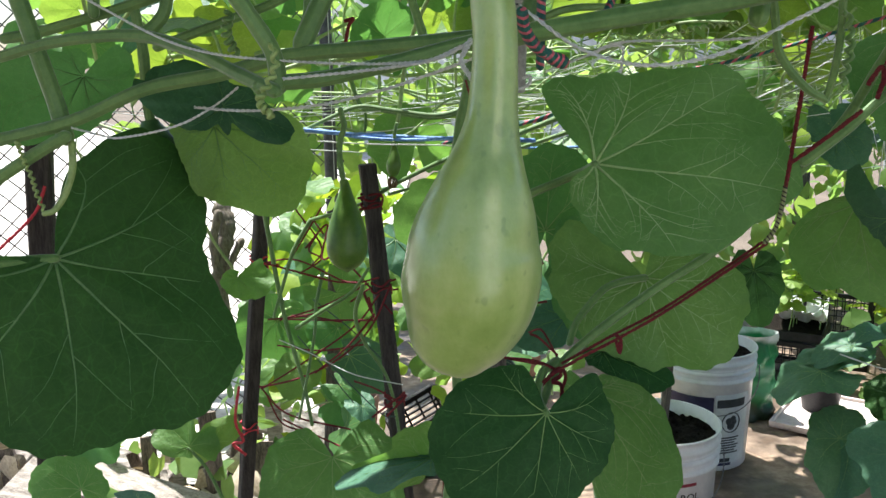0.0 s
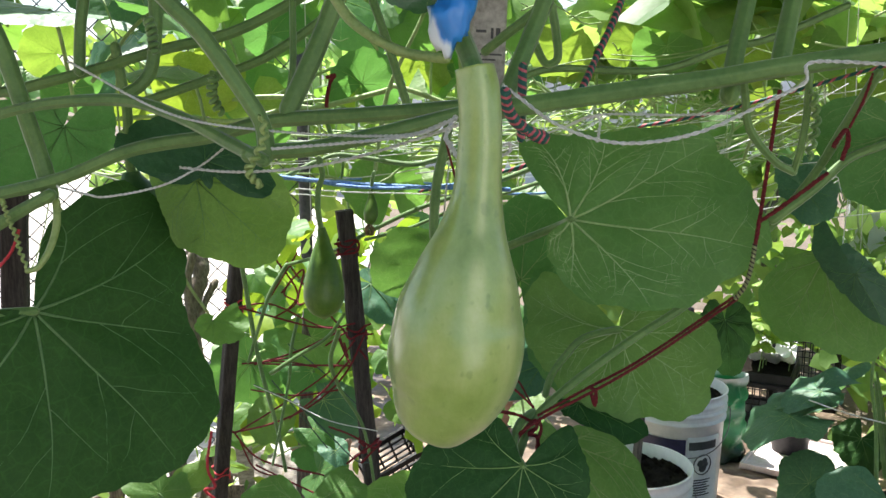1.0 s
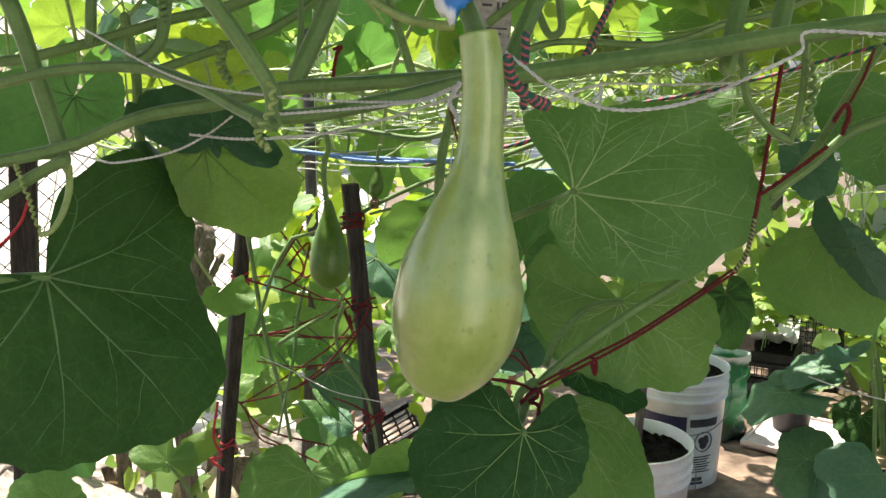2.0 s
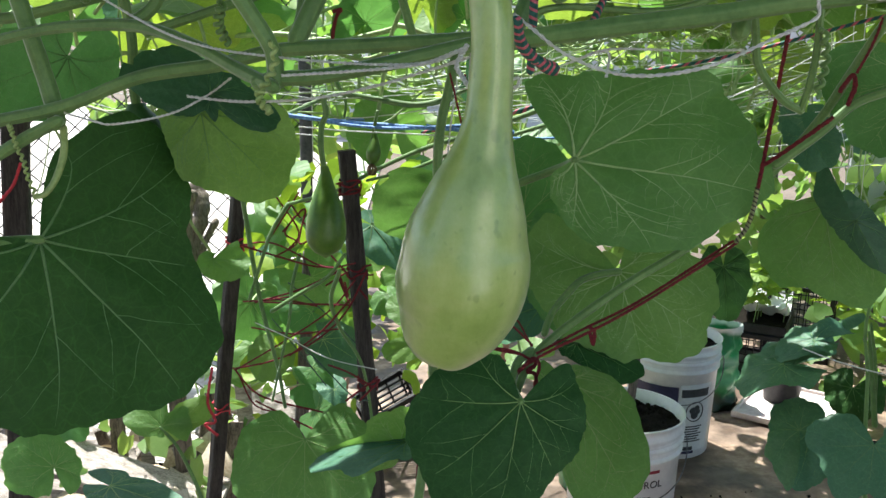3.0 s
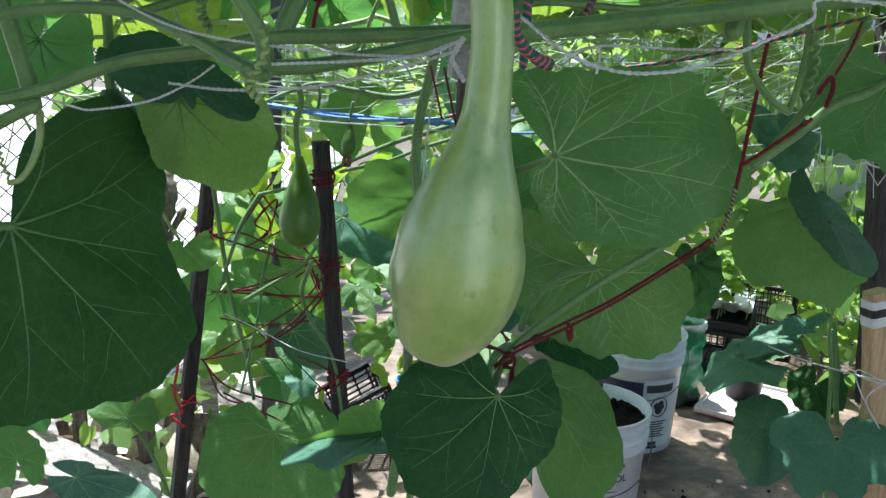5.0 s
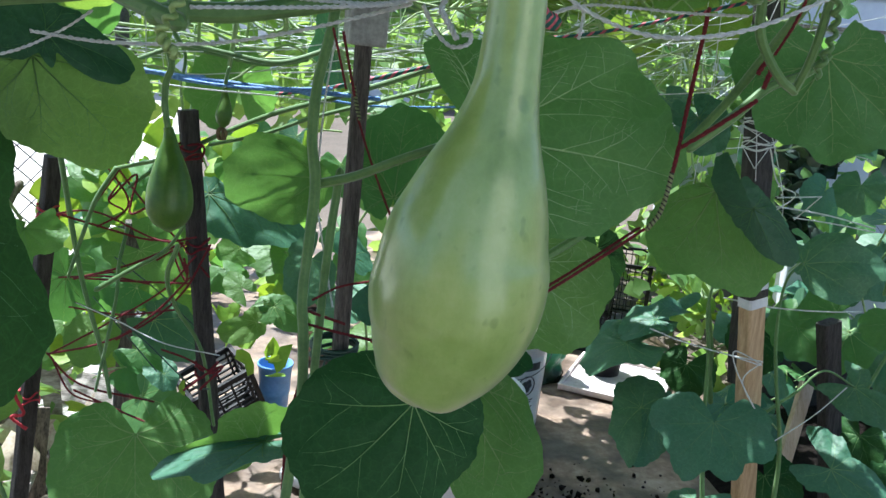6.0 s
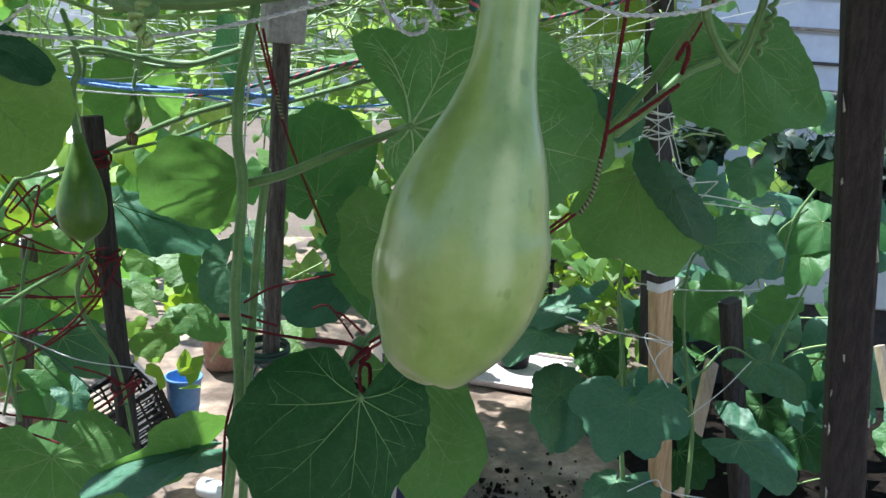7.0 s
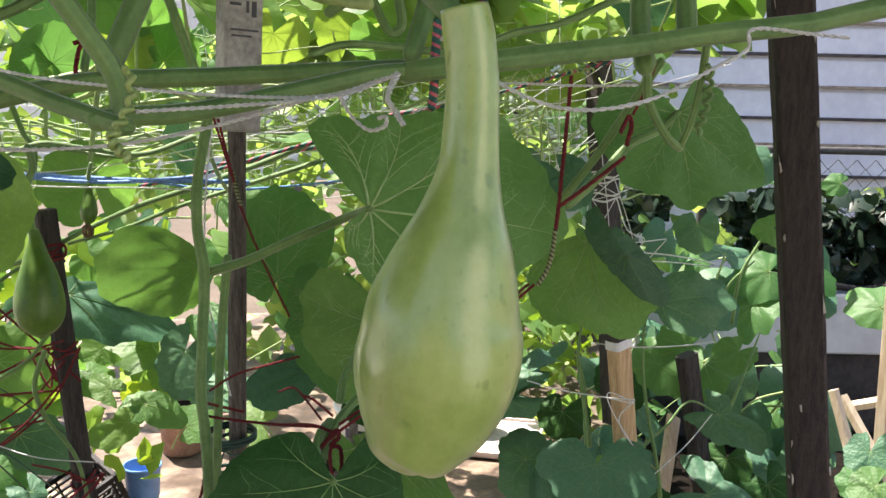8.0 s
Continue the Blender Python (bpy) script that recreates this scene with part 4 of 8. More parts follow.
for run, r in (([(-0.306, 1.481, 1.005), (-0.296, 1.471, 0.944), (-0.285, 1.459, 0.879), (-0.270, 1.446, 0.808), (-0.245, 1.428, 0.718), (-0.232, 1.415, 0.651)], 0.0050), ([(-0.228, 1.475, 0.993), (-0.256, 1.465, 0.946), (-0.272, 1.455, 0.899), (-0.292, 1.440, 0.834)], 0.0042), ([(-0.214, 1.504, 0.899), (-0.225, 1.475, 0.845), (-0.227, 1.445, 0.793), (-0.251, 1.400, 0.668)], 0.0036),
               ([(-0.250, 1.415, 0.822), (-0.202, 1.407, 0.855), (-0.155, 1.399, 0.886), (-0.126, 1.394, 0.926)], 0.0042), ([(-0.133, 1.368, 0.904), (-0.148, 1.378, 0.854), (-0.135, 1.386, 0.804), (-0.098, 1.389, 0.735), (-0.078, 1.381, 0.617)], 0.0042), ([(-0.390, 1.456, 0.447), (-0.406, 1.466, 0.486), (-0.438, 1.481, 0.545), (-0.469, 1.490, 0.578)], 0.0045),
               ([(0.062, 1.306, 1.197), (-0.004, 1.299, 1.175), (-0.070, 1.300, 1.182), (-0.119, 1.299, 1.189), (-0.151, 1.294, 1.180), (-0.215, 1.286, 1.151)], 0.0042), ([(0.250, 1.251, 1.212), (0.161, 1.287, 1.168), (0.065, 1.324, 1.129), (-0.002, 1.363, 1.102), (-0.073, 1.400, 1.065), (-0.148, 1.436, 1.021), (-0.228, 1.475, 0.993)], 0.0048), ([(0.244, 1.292, 1.169), (0.152, 1.339, 1.134), (0.052, 1.386, 1.096), (-0.019, 1.432, 1.061), (-0.095, 1.480, 1.034)], 0.0040),
               ([(-0.137, 1.526, 1.006), (-0.176, 1.523, 0.986), (-0.215, 1.517, 0.956)], 0.004), ([(-0.162, 1.551, 1.230), (-0.140, 1.530, 1.179), (-0.094, 1.509, 1.170), (-0.017, 1.477, 1.160), (0.045, 1.457, 1.172)], 0.0045), ([(-0.140, 1.530, 1.179), (-0.133, 1.522, 1.160), (-0.137, 1.515, 1.127)], 0.0035)):
    vine(run, r * 0.85, STEM, sides=8, taper=0.7)

for spec in (
    ((-0.007, 1.699, 0.671), (-0.928, -0.313, -0.203), (0.122, -0.768, 0.628), (0.031, 0.031, 0.031, 0.031, 0.031, 0.031, 0.031, 0.063, 0.070, 0.060, 0.048, 0.035, 0.029, 0.026, 0.022, 0.018, 0.016), LEAF_PALE),
    ((0.024, 1.716, 0.697), (0.815, -0.511, -0.274), (-0.210, -0.700, 0.683), (0.034, 0.034, 0.034, 0.034, 0.034, 0.034, 0.048, 0.063, 0.082, 0.061, 0.047, 0.036, 0.029, 0.026, 0.024, 0.021, 0.021), LEAF_PALE),
    ((0.065, 1.675, 0.772), (-0.148, -0.427, -0.892), (-0.094, -0.892, 0.443), (0.035, 0.035, 0.032, 0.029, 0.026, 0.022, 0.027, 0.036, 0.045, 0.043, 0.040, 0.038, 0.037, 0.035, 0.038, 0.043, 0.049), LEAF_BLUE),
    ((-0.036, 1.684, 0.742), (-0.685, 0.502, 0.528), (-0.024, -0.740, 0.672), (0.027, 0.027, 0.026, 0.025, 0.024, 0.023, 0.030, 0.040, 0.044, 0.038, 0.034, 0.032, 0.030, 0.028, 0.032, 0.035, 0.038), LEAF_PALE),
    ((-0.171, 1.662, 0.585), (0.582, -0.574, -0.576), (0.194, -0.590, 0.784), (0.042, 0.039, 0.036, 0.033, 0.030, 0.030, 0.032, 0.034, 0.034, 0.031, 0.028, 0.025, 0.027, 0.031, 0.035, 0.038, 0.038), LEAF_BLUE),
    ((-0.224, 1.741, 0.600), (0.854, -0.332, -0.401), (0.070, -0.690, 0.720), (0.048, 0.042, 0.036, 0.035, 0.035, 0.035, 0.039, 0.050, 0.061, 0.052, 0.042, 0.036, 0.034, 0.033, 0.031, 0.031, 0.031), LEAF_MID),
    ((-0.041, 1.787, 0.790), (-0.992, 0.088, 0.085), (-0.024, -0.821, 0.570), (0.046, 0.041, 0.035, 0.029, 0.023, 0.029, 0.036, 0.042, 0.045, 0.046, 0.039, 0.032, 0.030, 0.033, 0.036, 0.039, 0.039), LEAF_PALE),
    ((-0.227, 1.772, 0.713), (-0.997, -0.053, 0.063), (0.073, -0.922, 0.379), (0.058, 0.056, 0.053, 0.051, 0.048, 0.046, 0.056, 0.066, 0.067, 0.066, 0.059, 0.051, 0.042, 0.041, 0.046, 0.050, 0.052), LEAF_MID),
    ((-0.179, 1.536, 0.733), (0.855, -0.265, -0.446), (0.085, -0.776, 0.625), (0.041, 0.041, 0.040, 0.039, 0.040, 0.053, 0.066, 0.079, 0.098, 0.092, 0.065, 0.055, 0.048, 0.040, 0.033, 0.033, 0.033), LEAF_BLUE),
    ((-0.278, 1.572, 0.697), (-0.500, -0.604, -0.621), (0.134, -0.762, 0.633), (0.034, 0.034, 0.036, 0.039, 0.041, 0.044, 0.048, 0.052, 0.056, 0.057, 0.053, 0.049, 0.046, 0.045, 0.044, 0.043, 0.043), LEAF_PALE),
    ((-0.206, 1.601, 0.833), (0.720, -0.218, -0.659), (0.109, -0.902, 0.418), (0.063, 0.063, 0.059, 0.054, 0.053, 0.055, 0.056, 0.058, 0.069, 0.080, 0.077, 0.073, 0.069, 0.064, 0.059, 0.055, 0.055), LEAF_PALE),
):
    *shape, mat = spec
    near_leaf(*shape, mat, VEIN, ruffle=0.08, cup=0.1, sinus=20, droop=0.2, quilt=0.014, fine=False)
near_leaf((-0.467, 1.490, 0.579), (-0.666, 0.272, 0.695), (0.249, -0.796, 0.551), (0.053, 0.053, 0.053, 0.053, 0.053, 0.029, 0.054, 0.065, 0.069, 0.070, 0.067, 0.045, 0.032, 0.019, 0.019, 0.019, 0.019), LEAF_PALE, VEIN, ruffle=0.06, fine=False)
near_leaf((-0.444, 1.508, 0.574), (0.640, 0.554, 0.533), (0.235, -0.801, 0.551), (0.018, 0.018, 0.018, 0.018, 0.018, 0.030, 0.046, 0.072, 0.073, 0.056, 0.040, 0.029, 0.025, 0.025, 0.025, 0.025, 0.025), LEAF_PALE, VEIN, ruffle=0.06, fine=False)

# leaves at the trellis top; the yellowest green paints in sun from behind
for spec in (
    ((-0.633, 1.595, 1.349), (-0.705, -0.447, 0.550), (0.330, -0.894, -0.304), (0.056, 0.056, 0.055, 0.055, 0.055, 0.056, 0.057, 0.059, 0.060, 0.061, 0.061, 0.061, 0.055, 0.049, 0.049, 0.052, 0.055), LEAF_YOUNG_LIT),
    ((-0.420, 1.638, 1.336), (-0.219, 0.250, -0.943), (0.220, -0.929, -0.297), (0.057, 0.057, 0.059, 0.061, 0.063, 0.070, 0.082, 0.094, 0.099, 0.094, 0.080, 0.067, 0.068, 0.068, 0.068, 0.069, 0.070), LEAF_YOUNG_LIT),
    ((-0.105, 1.622, 1.295), (0.341, -0.134, 0.930), (0.142, -0.971, -0.191), (0.074, 0.074, 0.074, 0.074, 0.076, 0.077, 0.073, 0.069, 0.066, 0.064, 0.061, 0.060, 0.059, 0.061, 0.063, 0.065, 0.065), LEAF_MID),
    ((-0.002, 1.777, 1.330), (0.008, -0.208, 0.978), (0.083, -0.975, -0.208), (0.069, 0.070, 0.071, 0.071, 0.071, 0.071, 0.069, 0.066, 0.063, 0.061, 0.060, 0.060, 0.061, 0.063, 0.065, 0.065, 0.065), LEAF_YOUNG_LIT),
    ((0.554, 1.923, 1.387), (-0.262, -0.146, 0.954), (-0.345, -0.909, -0.234), (0.049, 0.053, 0.059, 0.065, 0.068, 0.071, 0.073, 0.072, 0.071, 0.068, 0.065, 0.062, 0.063, 0.063, 0.063, 0.063, 0.063), LEAF_YOUNG_LIT),
    ((-0.250, 1.539, 1.378), (-0.528, -0.348, 0.774), (0.139, -0.935, -0.326), (0.068, 0.068, 0.069, 0.069, 0.068, 0.063, 0.058, 0.055, 0.053, 0.051, 0.049, 0.049, 0.049, 0.049, 0.050, 0.051, 0.052), LEAF_MID),
    ((-0.115, 1.757, 1.293), (-0.254, -0.191, 0.948), (-0.006, -0.980, -0.199), (0.062, 0.062, 0.062, 0.064, 0.068, 0.073, 0.073, 0.069, 0.066, 0.065, 0.064, 0.063, 0.062, 0.061, 0.057, 0.053, 0.049), LEAF_YOUNG_LIT),
    ((0.081, 1.785, 1.311), (0.159, -0.226, 0.961), (-0.115, -0.971, -0.209), (0.062, 0.062, 0.062, 0.062, 0.064, 0.067, 0.071, 0.071, 0.069, 0.067, 0.067, 0.068, 0.069, 0.070, 0.072, 0.073, 0.073), LEAF_MID),
    ((0.422, 1.756, 1.375), (-0.236, -0.177, 0.956), (-0.295, -0.924, -0.244), (0.058, 0.060, 0.063, 0.066, 0.070, 0.074, 0.075, 0.075, 0.074, 0.073, 0.071, 0.070, 0.067, 0.064, 0.064, 0.064, 0.064), LEAF_YOUNG_LIT),
    ((-0.395, 1.551, 1.286), (0.800, 0.333, -0.499), (0.219, -0.936, -0.275), (0.060, 0.056, 0.052, 0.048, 0.048, 0.047, 0.047, 0.060, 0.077, 0.090, 0.095, 0.085, 0.072, 0.067, 0.064, 0.061, 0.061), LEAF_YOUNG_LIT),
    ((-0.502, 1.651, 1.256), (-0.592, 0.056, -0.804), (0.260, -0.931, -0.257), (0.057, 0.057, 0.058, 0.064, 0.070, 0.069, 0.068, 0.062, 0.055, 0.051, 0.049, 0.048, 0.046, 0.047, 0.048, 0.050, 0.051), LEAF_YOUNG_LIT),
    ((-0.309, 1.644, 1.261), (0.164, 0.306, -0.938), (0.246, -0.933, -0.262), (0.044, 0.044, 0.044, 0.044, 0.044, 0.044, 0.045, 0.047, 0.050, 0.056, 0.065, 0.073, 0.071, 0.068, 0.062, 0.056, 0.051), LEAF_YOUNG_LIT),
    ((-0.423, 1.739, 1.206), (-0.086, 0.217, -0.972), (0.294, -0.927, -0.233), (0.034, 0.038, 0.045, 0.051, 0.054, 0.057, 0.057, 0.053, 0.050, 0.056, 0.061, 0.066, 0.061, 0.057, 0.056, 0.056, 0.056), LEAF_YOUNG_LIT),
    ((0.052, 1.779, 1.370), (0.384, 0.281, -0.879), (-0.028, -0.948, -0.316), (0.046, 0.046, 0.046, 0.049, 0.052, 0.056, 0.059, 0.063, 0.067, 0.076, 0.084, 0.079, 0.071, 0.063, 0.056, 0.048, 0.044), LEAF_PALE),
    ((0.266, 1.723, 1.367), (-0.296, 0.343, -0.891), (-0.138, -0.939, -0.316), (0.043, 0.045, 0.048, 0.051, 0.055, 0.058, 0.062, 0.064, 0.063, 0.061, 0.065, 0.069, 0.073, 0.066, 0.059, 0.057, 0.057), LEAF_YOUNG_LIT),
    ((0.458, 1.667, 1.365), (0.308, 0.236, -0.922), (-0.238, -0.919, -0.315), (0.046, 0.053, 0.059, 0.063, 0.064, 0.065, 0.064, 0.062, 0.061, 0.065, 0.069, 0.067, 0.061, 0.055, 0.055, 0.055, 0.055), LEAF_PALE),
    ((0.631, 1.763, 1.355), (-0.224, 0.379, -0.898), (-0.303, -0.903, -0.305), (0.044, 0.046, 0.050, 0.054, 0.057, 0.060, 0.062, 0.064, 0.063, 0.063, 0.068, 0.073, 0.075, 0.066, 0.058, 0.058, 0.058), LEAF_YOUNG_LIT),
    ((0.698, 1.608, 1.353), (0.348, 0.179, -0.920), (-0.358, -0.882, -0.307), (0.050, 0.050, 0.050, 0.051, 0.054, 0.057, 0.058, 0.058, 0.059, 0.066, 0.072, 0.070, 0.062, 0.056, 0.052, 0.049, 0.046), LEAF_PALE),
    ((0.839, 1.696, 1.295), (0.033, 0.286, -0.958), (-0.404, -0.873, -0.274), (0.044, 0.046, 0.048, 0.051, 0.054, 0.057, 0.060, 0.061, 0.061, 0.065, 0.071, 0.076, 0.069, 0.063, 0.060, 0.060, 0.060), LEAF_YOUNG_LIT),
    ((0.757, 1.893, 1.251), (-0.254, 0.348, -0.902), (-0.341, -0.906, -0.253), (0.043, 0.044, 0.049, 0.054, 0.058, 0.061, 0.064, 0.065, 0.064, 0.063, 0.067, 0.074, 0.075, 0.065, 0.056, 0.056, 0.056), LEAF_YOUNG_LIT),
    ((-0.596, 1.560, 1.290), (-0.351, 0.140, -0.926), (0.395, -0.874, -0.281), (0.038, 0.040, 0.044, 0.048, 0.052, 0.053, 0.054, 0.050, 0.046, 0.045, 0.050, 0.054, 0.057, 0.054, 0.051, 0.050, 0.050), LEAF_MID),
):
    *shape, mat = spec
    near_leaf(*shape, mat, VEIN, ruffle=0.07, cup=0.08, sinus=22, quilt=0.014, fine=False)

# ---- right trellis vine ----
right_vine = thing("trellis_vine", "gourd vine tied up with dark red yarn", "vine", at=(0.5, 0.8, 0))
near_leaf((0.433, 0.777, 1.244), (0.214, -0.032, -0.976), (-0.466, -0.882, -0.073), (0.030, 0.034, 0.060, 0.080, 0.078, 0.078, 0.082, 0.081, 0.092, 0.092, 0.104, 0.072, 0.052, 0.046, 0.036, 0.038, 0.030),
          LEAF_MID, VEIN, parent=right_vine, cup=0.05, ruffle=0.03, quilt=0.03, sinus=26, vein_w=0.9, petiole=[(0.408, 0.770, 1.228), (0.377, 0.771, 1.215), (0.347, 0.768, 1.189), (0.311, 0.768, 1.161)], stalk=0.0034, label="green leaf tied up with red yarn")
near_leaf((0.425, 0.907, 1.101), (0.089, -0.228, -0.970), (-0.610, -0.782, 0.128), (0.016, 0.016, 0.016, 0.027, 0.053, 0.085, 0.100, 0.095, 0.103, 0.113, 0.094, 0.052, 0.028, 0.017, 0.016, 0.016, 0.016),
          LEAF_PALE, VEIN, parent=right_vine, cup=0.08, ruffle=0.03, label="pale hanging leaf")
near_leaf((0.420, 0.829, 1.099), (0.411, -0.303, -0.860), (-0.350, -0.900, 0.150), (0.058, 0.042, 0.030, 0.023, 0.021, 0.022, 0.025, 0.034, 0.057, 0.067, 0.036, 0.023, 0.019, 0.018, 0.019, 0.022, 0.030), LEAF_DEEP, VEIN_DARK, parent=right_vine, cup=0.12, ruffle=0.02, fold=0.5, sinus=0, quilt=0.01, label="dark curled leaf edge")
near_leaf((0.419, 0.955, 1.170), (0.460, -0.428, -0.778), (-0.400, -0.882, 0.248), (0.032, 0.029, 0.027, 0.025, 0.022, 0.029, 0.036, 0.041, 0.043, 0.041, 0.036, 0.032, 0.030, 0.028, 0.026, 0.026, 0.026), LEAF_BLUE, VEIN_DARK, parent=right_vine, ruffle=0.05)

# ---- plants round the lumber stake ----
corner_plant = thing("squash_plant", "bright green squash leaves in the sun beside the post", "plant", at=(1.5, 1.2, 0))
for spec in (
    ((1.089, 1.063, 0.702), (-0.561, -0.304, -0.770), (-0.620, -0.462, 0.634), (0.034, 0.035, 0.036, 0.037, 0.039, 0.042, 0.045, 0.045, 0.044, 0.043, 0.043, 0.044, 0.043, 0.042, 0.041, 0.040, 0.040), LEAF_BLUE),
    ((1.054, 1.018, 0.668), (-0.853, 0.161, -0.496), (-0.520, -0.353, 0.778), (0.035, 0.035, 0.035, 0.037, 0.038, 0.040, 0.042, 0.046, 0.050, 0.050, 0.051, 0.051, 0.051, 0.051, 0.050, 0.049, 0.047), LEAF_PALE),
    ((1.077, 1.058, 0.644), (-0.778, 0.470, -0.417), (-0.615, -0.436, 0.657), (0.043, 0.043, 0.044, 0.044, 0.045, 0.045, 0.045, 0.041, 0.037, 0.034, 0.030, 0.026, 0.025, 0.029, 0.033, 0.037, 0.037), LEAF_MID),
):
    *shape, mat = spec
    near_leaf(*shape, mat, VEIN, parent=corner_plant, cup=0.12, ruffle=0.07, fine=False)
vine([(1.110, 1.075, 0.694), (1.129, 1.067, 0.635), (1.150, 1.051, 0.538), (1.161, 1.033, 0.401)], 0.004, STEM, parent=corner_plant)
bed_vine = thing("squash_plant", "sprawling dull green squash plant climbing strings and stakes", "plant", at=(1.0, 1.6, 0))
near_leaf((0.800, 1.412, 0.587), (-0.364, -0.553, -0.749), (-0.524, -0.543, 0.656), (0.050, 0.060, 0.080, 0.106, 0.116, 0.098, 0.100, 0.122, 0.092, 0.112, 0.094, 0.115, 0.106, 0.096, 0.082, 0.066, 0.050),
          LEAF_BLUE, VEIN_FINE, parent=bed_vine, cup=0.10, ruffle=0.06, quilt=0.03, sinus=30, vein_w=0.8, label="bluish green lobed leaf")
